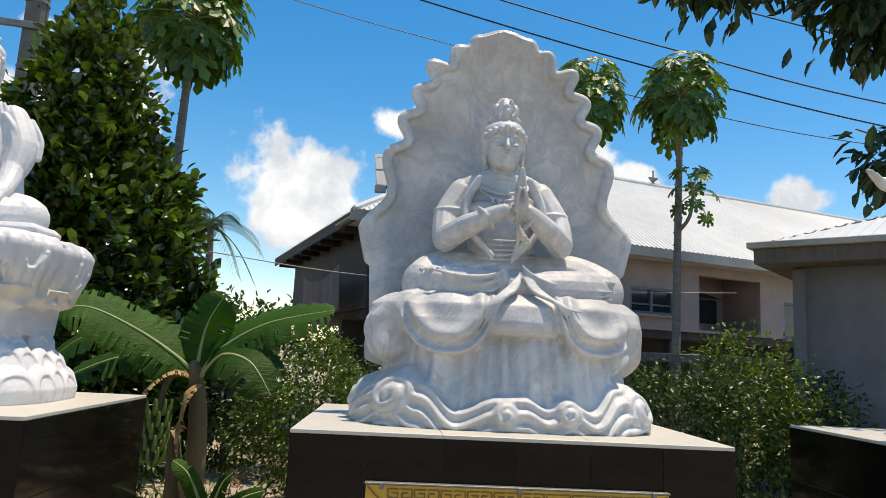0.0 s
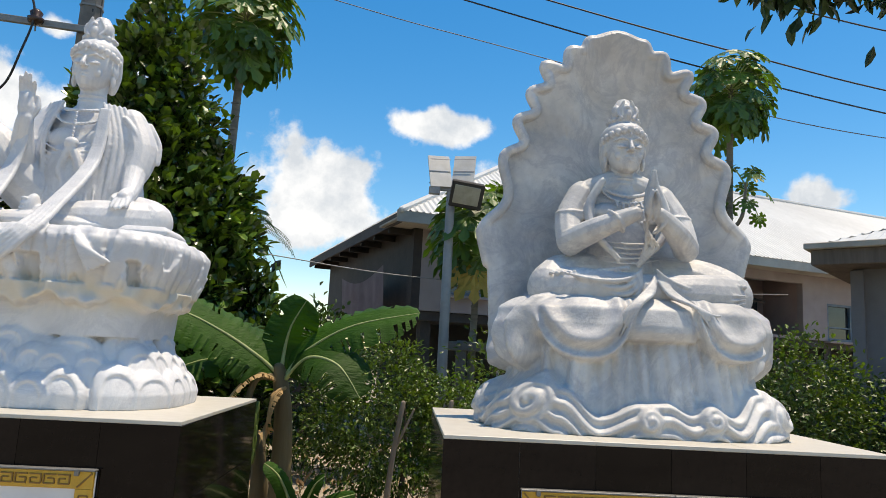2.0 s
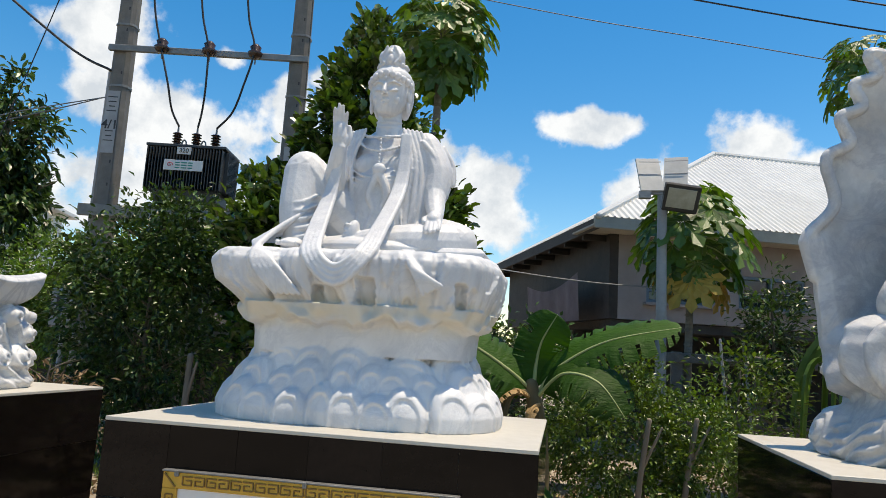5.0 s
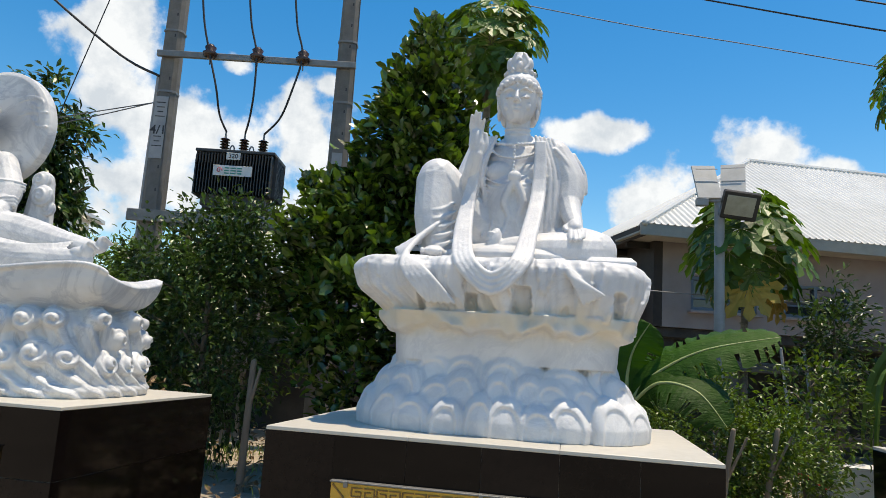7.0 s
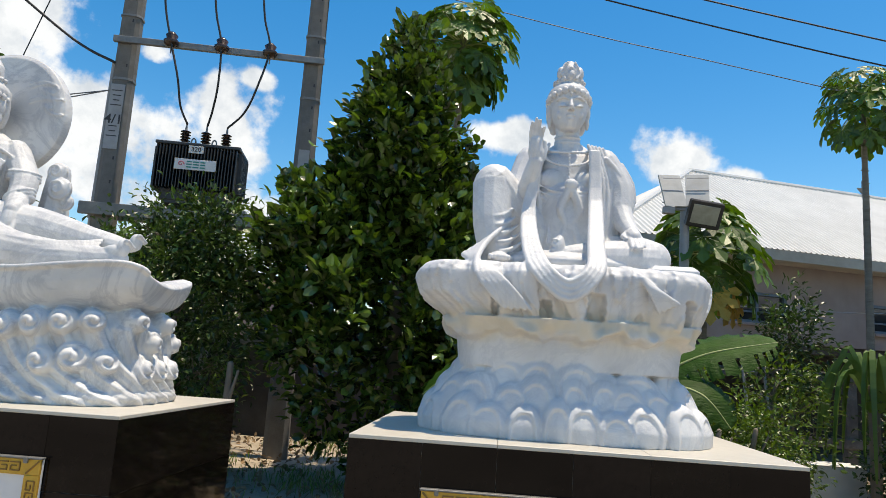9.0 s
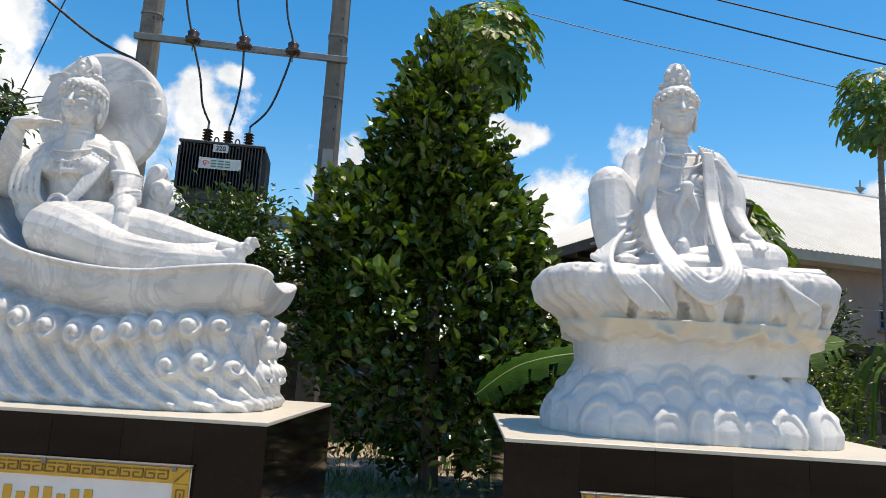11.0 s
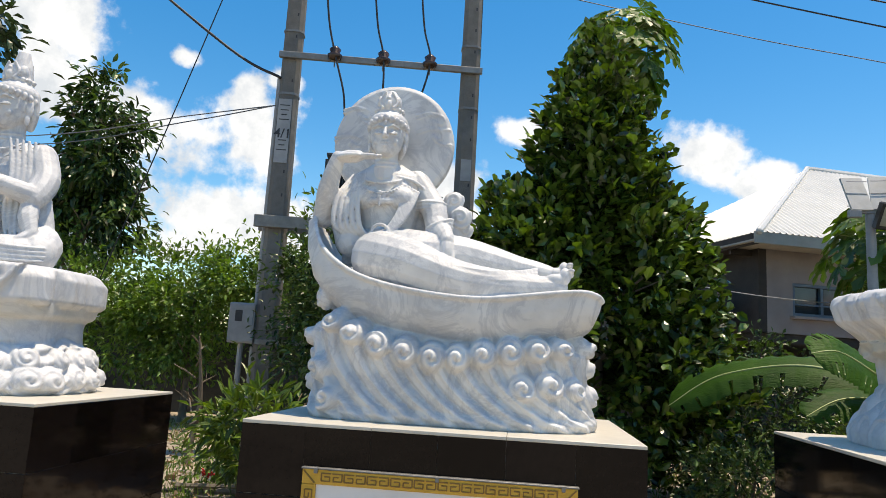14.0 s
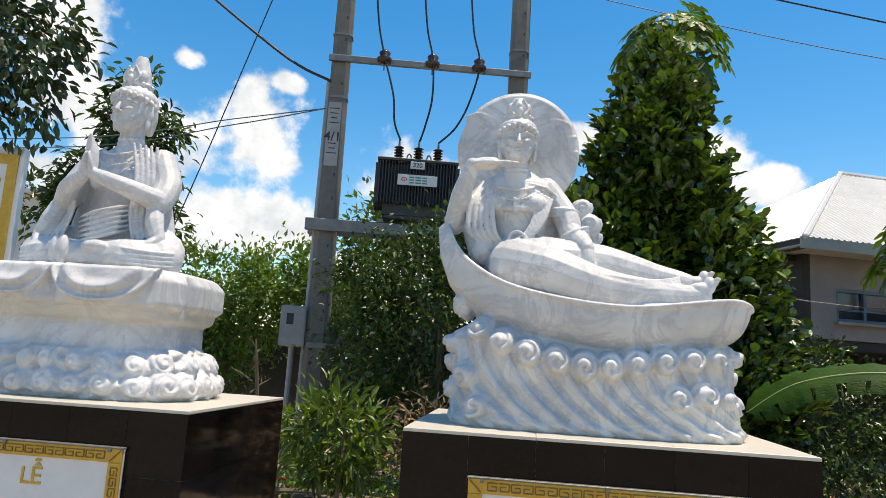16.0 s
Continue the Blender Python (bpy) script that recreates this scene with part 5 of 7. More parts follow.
# ---- plants ----
def leaf_mesh(name, centres, normals, length, width, material, seed, droop=0.3, fold=0.25, up=0.3, full=0.36):
    """Many folded leaves: each one a blade of six corners."""
    r = np.random.default_rng(seed)
    n = len(centres)
    d = normals + r.normal(0, 0.55, (n, 3))
    d[:, 2] += up - droop
    d /= np.linalg.norm(d, axis=1)[:, None]
    s = np.cross(d, r.normal(0, 1, (n, 3)) * 0.5 + np.array([0, 0, 1.0]))
    s /= np.linalg.norm(s, axis=1)[:, None] + 1e-9
    u = np.cross(s, d)
    ln = (length * r.uniform(0.65, 1.25, n))[:, None]
    wd = (width * r.uniform(0.7, 1.2, n))[:, None]
    a = centres
    v = np.stack([a, a + d * ln * 0.38 + s * wd * 0.5 + u * wd * fold, a + d * ln * 0.42, a + d * ln * 0.38 - s * wd * 0.5 + u * wd * fold,
                  a + d * ln * 0.75 + s * wd * full + u * wd * fold * 0.4 - u * ln * 0.04, a + d * ln * 0.75 - s * wd * full + u * wd * fold * 0.4 - u * ln * 0.04, a + d * ln - u * ln * 0.14], 1).reshape(-1, 3)
    k = np.arange(n)[:, None] * 7
    tri = (k[:, :, None] + np.array([[0, 2, 1], [0, 3, 2], [1, 2, 4], [2, 3, 5], [2, 6, 4], [2, 5, 6]])[None]).reshape(-1, 3)
    me = bpy.data.meshes.new(name)
    me.from_pydata(v.tolist(), [], tri.tolist())
    me.materials.append(material)
    me.update()
    return me


def crown_points(rng, n, shape, clumps, spread, inner=0.35):
    """Leaf places gathered in clumps on and inside a crown; shape(u, v, w) gives the crown's place for a unit direction."""
    c = rng.normal(0, 1, (clumps, 3))
    c /= np.linalg.norm(c, axis=1)[:, None]
    rad = 1 - inner * rng.random(clumps) ** 1.6
    base, nor = shape(c, rad)
    idx = rng.integers(0, clumps, n)
    off = rng.normal(0, 1, (n, 3))
    pts = base[idx] + off * spread * rng.random(n)[:, None] ** 0.5
    nn = nor[idx] * 0.7 + off * 0.5
    nn /= np.linalg.norm(nn, axis=1)[:, None]
    return pts, nn


def blob(centre, radii, cone=0.0):
    def f(c, rad):
        p = c * rad[:, None]
        z = p[:, 2]
        k = 1 - cone * (z + 0.15) * (z > -0.15) - cone * 0.25 * (z < -0.6) * (-z - 0.6)
        q = np.stack([p[:, 0] * k * radii[0], p[:, 1] * k * radii[1], p[:, 2] * radii[2]], 1) + np.array(centre)
        return q, c / np.array(radii) / np.linalg.norm(c / np.array(radii), axis=1)[:, None]
    return f


def limbs(base, top, r, n, reach, seed, low=0.3):
    """Trunk with forked limbs."""
    rr = random.Random(seed)
    g = Geo()
    b, t = Vector(base), Vector(top)
    mid = b.lerp(t, 0.5) + Vector((rr.uniform(-0.08, 0.08), rr.uniform(-0.08, 0.08), 0))
    g.tube([b - Vector((0, 0, 0.1)), b.lerp(mid, 0.3), mid, t], [r * 1.35, r, r * 0.75, r * 0.25], 10)
    for i in range(n):
        u = low + (0.95 - low) * i / max(1, n - 1)
        p = b.lerp(t, u)
        a = i * 2.4 + rr.uniform(-0.4, 0.4)
        ln = reach * (1.1 - 0.7 * u) * rr.uniform(0.7, 1.1)
        q = p + Vector((math.cos(a) * ln, math.sin(a) * ln, ln * 0.55))
        g.tube([p, p.lerp(q, 0.5) + Vector((0, 0, ln * 0.06)), q], [r * 0.42 * (1.1 - 0.6 * u), r * 0.25, r * 0.08], 7)
        for k in range(2):
            w = q + Vector((rr.uniform(-1, 1), rr.uniform(-1, 1), rr.uniform(0, 0.7))) * ln * 0.4
            g.tube([p.lerp(q, 0.6), w], [r * 0.14, r * 0.05], 5, 1)
    return g


def tree(name, label, cat, base, top, r, shapes, leaves, length, width, material, seed, clumps=260, spread=0.16, nl=10, reach=0.8, inner=0.5, up=0.3, droop=0.3, low=0.3, group="", full=0.36):
    t = thing(name, label, cat, pose(*base), group)
    inv = Matrix.Translation(-Vector(base))
    g = limbs(base, top, r, nl, reach, seed, low)
    part("trunk", Geo().merge(g, inv), M_BARK, t, smooth=True)
    rng = np.random.default_rng(seed)
    P, Nn = [], []
    for c, rad, cone, share in shapes:
        p, q = crown_points(rng, int(leaves * share), blob(c, rad, cone), max(20, int(clumps * share)), spread, inner)
        P.append(p); Nn.append(q)
    P, Nn = np.concatenate(P) - np.array(base), np.concatenate(Nn)
    keep = P[:, 2] > 0.03
    part("crown", leaf_mesh("crown", P[keep], Nn[keep], length, width, material, seed + 1, droop, 0.25, up, full), None, t, "leafy crown")
    return t


# tall conical jackfruit tree between the plinths
tree("jackfruit_tree", "dense dark green jackfruit tree with glossy leaves", "tree", (-3.3, 8.5, 0), (-3.32, 8.45, 5.3), 0.10,
     [((-3.4, 8.45, 2.3), (1.62, 1.3, 2.15), 0.38, 0.58), ((-3.4, 8.4, 4.1), (0.85, 0.8, 1.55), 0.5, 0.28), ((-4.15, 8.1, 2.75), (0.85, 0.75, 0.95), 0.1, 0.16), ((-2.45, 8.5, 1.3), (0.85, 0.7, 1.25), 0.2, 0.14), ((-2.6, 8.5, 2.7), (0.65, 0.6, 0.95), 0.3, 0.09)],
     15500, 0.155, 0.088, M_LEAF, 21, 1050, 0.095, 16, 1.0, 0.6, 0.75, 0.0, full=0.52)
# tall shrub before the transformer
tree("tall_shrub", "tall dark green small-leaved shrub", "shrub", (-6.0, 8.2, 0), (-6.0, 8.2, 2.9), 0.05,
     [((-6.0, 8.2, 1.75), (1.05, 0.8, 1.55), 0.15, 0.75), ((-5.6, 8.1, 2.75), (0.45, 0.4, 0.6), 0.1, 0.12), ((-6.9, 8.4, 2.1), (0.6, 0.5, 0.9), 0.1, 0.13)], 11500, 0.09, 0.046, M_LEAF2, 22, 420, 0.16, 14, 0.8, 0.55)
tree("tall_shrub", "dark green shrub with small glossy leaves", "shrub", (-8.4, 8.6, 0), (-8.4, 8.6, 1.6), 0.04,
     [((-7.0, 9.4, 1.3), (0.7, 0.6, 1.5), 0.1, 1.0)], 2600, 0.08, 0.036, M_LEAF2, 23, 160, 0.15, 8, 0.5, 0.55)
# shrubs behind the plinths
tree("round_shrub", "light green small-leaved shrub", "shrub", (-0.15, 7.3, 0), (-0.15, 7.3, 1.0), 0.03,
     [((-0.35, 7.3, 0.82), (0.78, 0.5, 0.8), 0.1, 0.7), ((0.45, 7.4, 0.62), (0.5, 0.45, 0.62), 0, 0.3)], 10500, 0.055, 0.028, M_LEAF3, 24, 300, 0.10, 10, 0.4, 0.5)
tree("slender_shrub", "thin shrub with pale young leaves", "shrub", (0.9, 8.2, 0), (0.95, 8.2, 1.5), 0.03,
     [((0.95, 8.2, 1.0), (0.62, 0.5, 0.75), 0.0, 1.0)], 1500, 0.085, 0.036, M_LEAF3, 25, 90, 0.15, 9, 0.6, 0.6)
tree("slender_shrub", "thin dark shrub with upright twigs", "shrub", (1.55, 9.4, 0), (1.6, 9.4, 2.4), 0.035,
     [((1.6, 9.4, 1.9), (0.55, 0.45, 0.85), 0.15, 1.0)], 1700, 0.09, 0.038, M_LEAF2, 26, 80, 0.13, 10, 0.6, 0.7)
for i, (bx, by, rx, rz, mt) in enumerate(((2.7, 8.3, 0.75, 0.85, M_LEAF2), (3.7, 8.0, 0.75, 0.80, M_LEAF2), (4.7, 8.6, 0.85, 0.95, M_LEAF3), (5.6, 8.9, 0.8, 0.75, M_LEAF2))):
    tree("hedge_shrub", "dense green hedge shrub" if mt is M_LEAF2 else "bright green hedge shrub with young leaves", "shrub", (bx, by, 0), (bx, by, rz * 1.4), 0.03,
         [((bx, by, rz), (rx, 0.55, rz), 0.05, 1.0)], 4200, 0.075, 0.038, mt, 30 + i, 220, 0.13, 9, 0.5, 0.5, group="hedge shrubs")
tree("low_shrub", "dense dark green shrub behind the banana plant", "shrub", (-1.6, 9.0, 0), (-1.6, 9.0, 1.1), 0.03, [((-1.5, 9.0, 0.95), (1.3, 0.6, 1.05), 0, 1.0)], 6200, 0.085, 0.042, M_LEAF2, 61, 260, 0.13, 9, 0.6, 0.5)
tree("low_shrub", "low dark green shrub", "shrub", (-2.1, 6.6, 0), (-2.1, 6.6, 0.7), 0.025, [((-2.1, 6.7, 0.45), (0.6, 0.4, 0.45), 0, 1.0)], 1900, 0.075, 0.036, M_LEAF2, 36, 110, 0.12, 7, 0.4, 0.5)
tree("low_shrub", "green shrub with long glossy leaves and red twigs", "shrub", (-6.55, 6.1, 0), (-6.5, 6.1, 0.95), 0.025, [((-6.6, 6.1, 0.78), (0.42, 0.36, 0.45), 0, 1.0)], 900, 0.15, 0.045, M_LEAF3, 37, 70, 0.12, 8, 0.5, 0.6)
tree("low_shrub", "sparse low shrub with pale leaves", "shrub", (-6.9, 7.2, 0), (-6.9, 7.2, 0.5), 0.02, [((-6.9, 7.2, 0.35), (0.9, 0.5, 0.35), 0, 1.0)], 1700, 0.07, 0.03, M_LEAF4, 38, 110, 0.12, 7, 0.4, 0.5)
tree("withered_shrub", "half-dead brown shrub with curled leaves", "shrub", (-5.75, 6.3, 0), (-5.7, 6.3, 1.2), 0.025, [((-5.75, 6.4, 0.72), (0.42, 0.3, 0.5), 0, 1.0)], 900, 0.10, 0.026, M_LITTER, 39, 70, 0.13, 9, 0.6, 0.6, 0.0, 0.5)
# feathery trees beyond the poles
tree("feathery_bush", "broad light green feathery bush", "bush", (-10.8, 13.2, 0), (-10.8, 13.2, 2.6), 0.07,
     [((-11.4, 13.2, 2.1), (1.9, 1.2, 1.3), 0.05, 0.6), ((-9.4, 12.9, 2.75), (1.2, 0.9, 0.7), 0, 0.25), ((-13.4, 13.3, 2.2), (1.2, 1.0, 1.5), 0, 0.15)], 17000, 0.13, 0.06, M_LEAF4, 40, 300, 0.24, 12, 1.3, 0.75)
tree("tall_tree", "tall dark green tree with drooping leaves", "tree", (-14.2, 14.2, 0), (-13.9, 14.0, 6.8), 0.16,
     [((-13.8, 14.0, 5.2), (1.35, 1.2, 2.3), 0.35, 0.7), ((-15.0, 14.0, 4.2), (1.3, 1.0, 1.4), 0.1, 0.3)], 6200, 0.25, 0.10, M_LEAF2, 41, 120, 0.24, 18, 1.7, 0.95, 0.0, 0.6)
tree("dense_bush", "dark green dense bush by the poles", "bush", (-7.0, 11.6, 0), (-7.0, 11.6, 2.9), 0.06,
     [((-7.0, 11.6, 2.3), (1.0, 0.9, 1.7), 0.1, 0.7), ((-7.5, 11.7, 3.55), (0.7, 0.6, 0.75), 0.1, 0.3)], 4600, 0.15, 0.06, M_LEAF3, 42, 190, 0.22, 10, 0.8, 0.5)
# overhanging shade trees that frame the walk
tree("shade_tree", "dark overhanging tree with broad leaves", "tree", (6.3, 5.4, 0), (5.4, 5.3, 5.2), 0.16,
     [((4.5, 5.2, 5.15), (1.5, 0.8, 0.6), 0, 0.55), ((4.15, 5.2, 4.5), (0.4, 0.4, 0.35), 0, 0.14), ((3.0, 5.25, 4.72), (0.6, 0.4, 0.2), 0, 0.12), ((4.3, 5.2, 3.2), (0.38, 0.3, 0.18), 0, 0.06), ((5.8, 5.3, 5.2), (1.1, 1.1, 0.9), 0, 0.09)],
     3800, 0.17, 0.085, M_SHADE, 43, 150, 0.16, 12, 1.5, 0.7, -0.2, 0.6, 0.55)
tree("shade_tree", "dark overhanging tree with broad leaves", "tree", (-11.6, 6.2, 0), (-11.2, 6.1, 5.4), 0.15,
     [((-10.5, 6.0, 4.4), (0.8, 0.7, 1.1), 0, 0.6), ((-11.4, 6.1, 4.6), (1.2, 1.0, 1.2), 0, 0.4)], 2600, 0.15, 0.07, M_SHADE, 44, 120, 0.17, 12, 1.2, 0.7, -0.2, 0.6)
# far tree line
for i, (bx, by, w, h) in enumerate(((-30, 42, 9, 4.2), (-14, 48, 8, 4.0), (2, 50, 9, 3.6), (20, 46, 9, 4.2), (34, 36, 8, 4.5), (-42, 28, 9, 5))):
    tree("far_tree", "distant green tree behind the houses", "tree", (bx, by, 0), (bx, by, h * 0.8), 0.3, [((bx, by, h * 0.6), (w, 3.0, h * 0.5), 0, 1.0)], 2600, 0.55, 0.3, M_LEAF2, 50 + i, 160, 0.8, 6, 2.0, 0.5, group="far trees")


def papaya(base, height, r, lean, n, spread, seed, dry=0, side_shoot=None, fruit=0):
    t = thing("papaya_tree", "slender papaya tree with a tuft of lobed leaves" if not dry else "papaya tree with fruit and yellowing lower leaves", "tree", pose(*base), "papaya trees")
    g = Geo()
    rr = random.Random(seed)
    top = Vector((lean[0], lean[1], height))
    g.tube([(0, 0, -0.1), (lean[0] * 0.2, lean[1] * 0.2, height * 0.35), (lean[0] * 0.6, lean[1] * 0.6, height * 0.7), tuple(top)], [r * 1.3, r, r * 0.85, r * 0.6], 12)
    for k in range(int(height * 5)):
        z = 0.2 + k * 0.2
        u = min(1, z / height)
        g.tube([(lean[0] * u * u + r * 0.92 * math.cos(a), lean[1] * u * u + r * 0.92 * math.sin(a), z + 0.02 * math.sin(a)) for a in [i * math.pi / 5 for i in range(10)]], 0.008, 4, 1)
    part("trunk", g, M_PAPBARK, t, smooth=True)
    crowns = [(top, n, spread)]
    if side_shoot:
        sp = Vector(side_shoot)
        crowns.append((sp, 9, spread * 0.62))
        part("branch", Geo().tube([(lean[0] * 0.3, 0, sp.z - 0.75), (sp.x * 0.8, sp.y * 0.8, sp.z - 0.5), tuple(sp)], [0.035, 0.03, 0.025], 7), M_PAPBARK, t)
    for ci, (tp, cnt, spr) in enumerate(crowns):
        stalks, green, dead = Geo(), Geo(), Geo()
        for i in range(cnt):
            a = i * 2.399 + rr.uniform(-0.2, 0.2)
            el = radians(62 - 125 * (i / cnt) + rr.uniform(-9, 9))
            ln = spr * rr.uniform(0.7, 1.05)
            d = Vector((math.cos(a) * math.cos(el), math.sin(a) * math.cos(el), math.sin(el)))
            p0 = tp + Vector((0, 0, -0.25 * i / cnt))
            p1 = p0 + d * ln
            stalks.tube([p0, p0.lerp(p1, 0.6) + Vector((0, 0, 0.05)), p1], [0.013, 0.010, 0.007], 5, 2)
            out = (d + Vector((0, 0, -1.15))).normalized()
            sd = out.cross(Vector((0, 0, 1))).normalized()
            up = sd.cross(out)
            size = spr * rr.uniform(0.5, 0.72)
            tgt = dead if (dry and i >= cnt - dry) else green
            for q in range(9):
                b = radians(-128 + 32 * q)
                L = size * (0.62 + 0.38 * math.cos(b * 0.62)) * rr.uniform(0.9, 1.08)
                ax = out * math.cos(b) + sd * math.sin(b)
                pr = -out * math.sin(b) + sd * math.cos(b)
                dz = up * (-0.22 * L)
                w = L * 0.17
                pts = [p1, p1 + ax * L * 0.36 + pr * w * 0.55, p1 + ax * L * 0.52 + pr * w * 1.5 + dz * 0.2, p1 + ax * L * 0.62 + pr * w * 0.6 + dz * 0.35, p1 + ax * L * 0.82 + pr * w * 1.0 + dz * 0.6, p1 + ax * L + dz,
                       p1 + ax * L * 0.82 - pr * w * 1.0 + dz * 0.6, p1 + ax * L * 0.62 - pr * w * 0.6 + dz * 0.35, p1 + ax * L * 0.52 - pr * w * 1.5 + dz * 0.2, p1 + ax * L * 0.36 - pr * w * 0.55]
                c = p1 + ax * L * 0.5 + dz * 0.15 - up * w * 0.25
                tgt.add([tuple(x) for x in pts] + [tuple(c)], [(k, (k + 1) % 10, 10) for k in range(10)])
        part("stalk", stalks, M_BANRIB, t)
        part("crown", green, M_PAP, t, "lobed green leaves")
        if dead.v:
            part("crown", dead, M_PAPDRY, t, "yellowed hanging leaves")
    if fruit:
        for i in range(fruit):
            a = i * 1.7
            part("fruit", Geo().ell((top.x + 0.13 * math.cos(a), top.y + 0.13 * math.sin(a), height - 0.32 - 0.05 * (i % 3)), (0.075, 0.075, 0.12)), M_FRUIT, t, "green papaya fruit", smooth=True)
    return t


papaya((4.75, 10.8, 0), 6.05, 0.065, (0.10, 0), 42, 0.62, 3, side_shoot=(0.18, -0.3, 4.35))
papaya((3.4, 10.9, 0), 6.0, 0.055, (0.0, 0), 30, 0.55, 4)
papaya((-2.95, 10.2, 0), 6.4, 0.075, (0.08, 0), 46, 0.72, 5)
papaya((0.74, 10.2, 0), 3.4, 0.055, (0.06, 0), 30, 0.74, 6, dry=3, fruit=5)


def palm(base, h, seed):
    t = thing("palm_tree", "distant palm with drooping fronds", "tree", pose(*base))
    g = Geo().tube([(0, 0, -0.1), (0.1, 0, h * 0.5), (0, 0, h)], [0.17, 0.13, 0.1], 9)
    part("trunk", g, M_BARK, t, smooth=True)
    fr = Geo()
    rr = random.Random(seed)
    for i in range(18):
        a = i * 2.4
        el = radians(rr.uniform(-10, 65))
        pts = []
        for k in range(9):
            u = k / 8
            rd = 1.9 * u * math.cos(el)
            pts.append(Vector((rd * math.cos(a), rd * math.sin(a), h + 1.9 * (math.sin(el) * u - 0.75 * u * u))))
        fr.tube(pts, [0.02 - 0.0018 * k for k in range(9)], 4, 1)
        sd = Vector((-math.sin(a), math.cos(a), 0))
        for k in range(1, 9):
            for j in (0, 0.5):
                p = pts[k - 1].lerp(pts[k], j)
                for s in (-1, 1):
                    q = p + sd * s * 0.34 * (1 - 0.06 * k) + (pts[k] - pts[k - 1]) * 0.7 + Vector((0, 0, -0.2))
                    fr.add([tuple(p), tuple(p.lerp(q, 0.5) + Vector((0, 0, 0.025))), tuple(q), tuple(p.lerp(q, 0.5) - Vector((0, 0, 0.02)))], [(0, 1, 2, 3)])
    part("crown", fr, M_LEAF2, t, "feather-shaped fronds")


palm((-5.7, 22.5, 0), 5.2, 2)


def banana(base):
    t = thing("banana_plant", "banana plant with broad torn leaves and a hanging bunch", "plant", pose(*base))
    b = Vector(base)
    part("stem", Geo().tube([(0, 0, -0.05), (0.02, 0, 0.5), (0.0, 0, 1.0), (-0.06, 0, 1.32)], [0.095, 0.08, 0.07, 0.05], 12), M_BANSTEM, t, smooth=True)
    part("stem", Geo().tube([(-0.16, 0.1, -0.05), (-0.15, 0.1, 0.4), (-0.2, 0.12, 0.8)], [0.08, 0.07, 0.04], 10), M_BANSTEM, t, smooth=True)

    def blade(points, width, name, material, seed, tear=0.75, cup=0.22, roll=(0, 0, 0)):
        P = [Vector(p) for p in points]
        q = []
        for i in range(len(P) - 1):
            a, bb, c, d = P[max(i - 1, 0)], P[i], P[i + 1], P[min(i + 2, len(P) - 1)]
            for s in range(18):
                u = s / 18
                q.append(0.5 * ((2 * bb) + (c - a) * u + (2 * a - 5 * bb + 4 * c - d) * u * u + (3 * bb - a - 3 * c + d) * u ** 3))
        q.append(P[-1])
        rr = random.Random(seed)
        g = Geo()
        n = len(q)
        side = None
        R = Vector(roll)
        for s in (-1, 1):
            cut = []
            vs, fs = [], []
            for i in range(n):
                u = i / (n - 1)
                d = (q[min(i + 1, n - 1)] - q[max(i - 1, 0)]).normalized()
                sd = d.cross(Vector((0, 0, 1)) + R).normalized()
                up = sd.cross(d)
                w = width * max(0.02, min(1, (u - 0.06) * 6)) * (1 - max(0, (u - 0.72) / 0.28) ** 2.2) ** 0.6 if u > 0.06 else 0.02
                wob = 0.05 * math.sin(i * 1.9 + seed) * w
                e = q[i] + sd * s * w * 0.96 - up * cup * w + up * wob
                m = q[i] + sd * s * w * 0.5 + up * 0.03 * w
                vs += [tuple(q[i]), tuple(m), tuple(e)]
            for i in range(n - 1):
                a = i * 3
                fs.append((a, a + 1, a + 4, a + 3))
                if rr.random() > tear * 0.3:
                    fs.append((a + 1, a + 2, a + 5, a + 4))
                else:
                    mid = Vector(vs[a + 2]).lerp(Vector(vs[a + 5]), 0.45)
                    k = len(vs)
                    vs.append(tuple(mid))
                    fs.append((a + 1, a + 2, k))
            g.add(vs, fs)
        ob = part(name, g, material, t, smooth=True)
        part("midrib", Geo().tube(q, [0.02 * (1 - 0.85 * i / (n - 1)) for i in range(n)], 6, 1), M_BANRIB if material is M_BAN else M_DRY, ob, smooth=True)

    blade([(-0.03, 0, 1.25), (-0.2, -0.05, 1.40), (-0.48, -0.12, 1.58), (-0.78, -0.25, 1.72), (-1.0, -0.3, 1.70)], 0.25, "leaf", M_BAN, 1, roll=(0.2, -1.1, 0))
    blade([(0.0, 0, 1.28), (0.16, -0.05, 1.48), (0.5, -0.12, 1.68), (1.0, -0.2, 1.80)], 0.23, "leaf", M_BAN, 2, roll=(0.1, -0.9, 0))
    blade([(-0.04, 0, 1.28), (-0.03, 0.02, 1.48), (0.01, 0.0, 1.66), (0.12, -0.05, 1.86)], 0.20, "leaf", M_BAN, 3, roll=(0.3, -1.5, 0))
    blade([(0.0, -0.02, 1.25), (0.18, -0.15, 1.42), (0.42, -0.3, 1.38), (0.6, -0.38, 1.16)], 0.22, "leaf", M_BAN, 4, roll=(0, -1.0, 0))
    blade([(-0.04, 0, 1.2), (-0.3, 0.1, 1.36), (-0.65, 0.05, 1.36), (-0.95, -0.05, 1.22)], 0.19, "leaf", M_BAN, 5, roll=(0, -0.7, 0))
    blade([(-0.02, 0.04, 1.25), (-0.6, 0.5, 1.6), (-1.3, 0.9, 1.5), (-1.75, 1.1, 1.18)], 0.24, "leaf", M_BAN, 6, roll=(0, -0.8, 0))
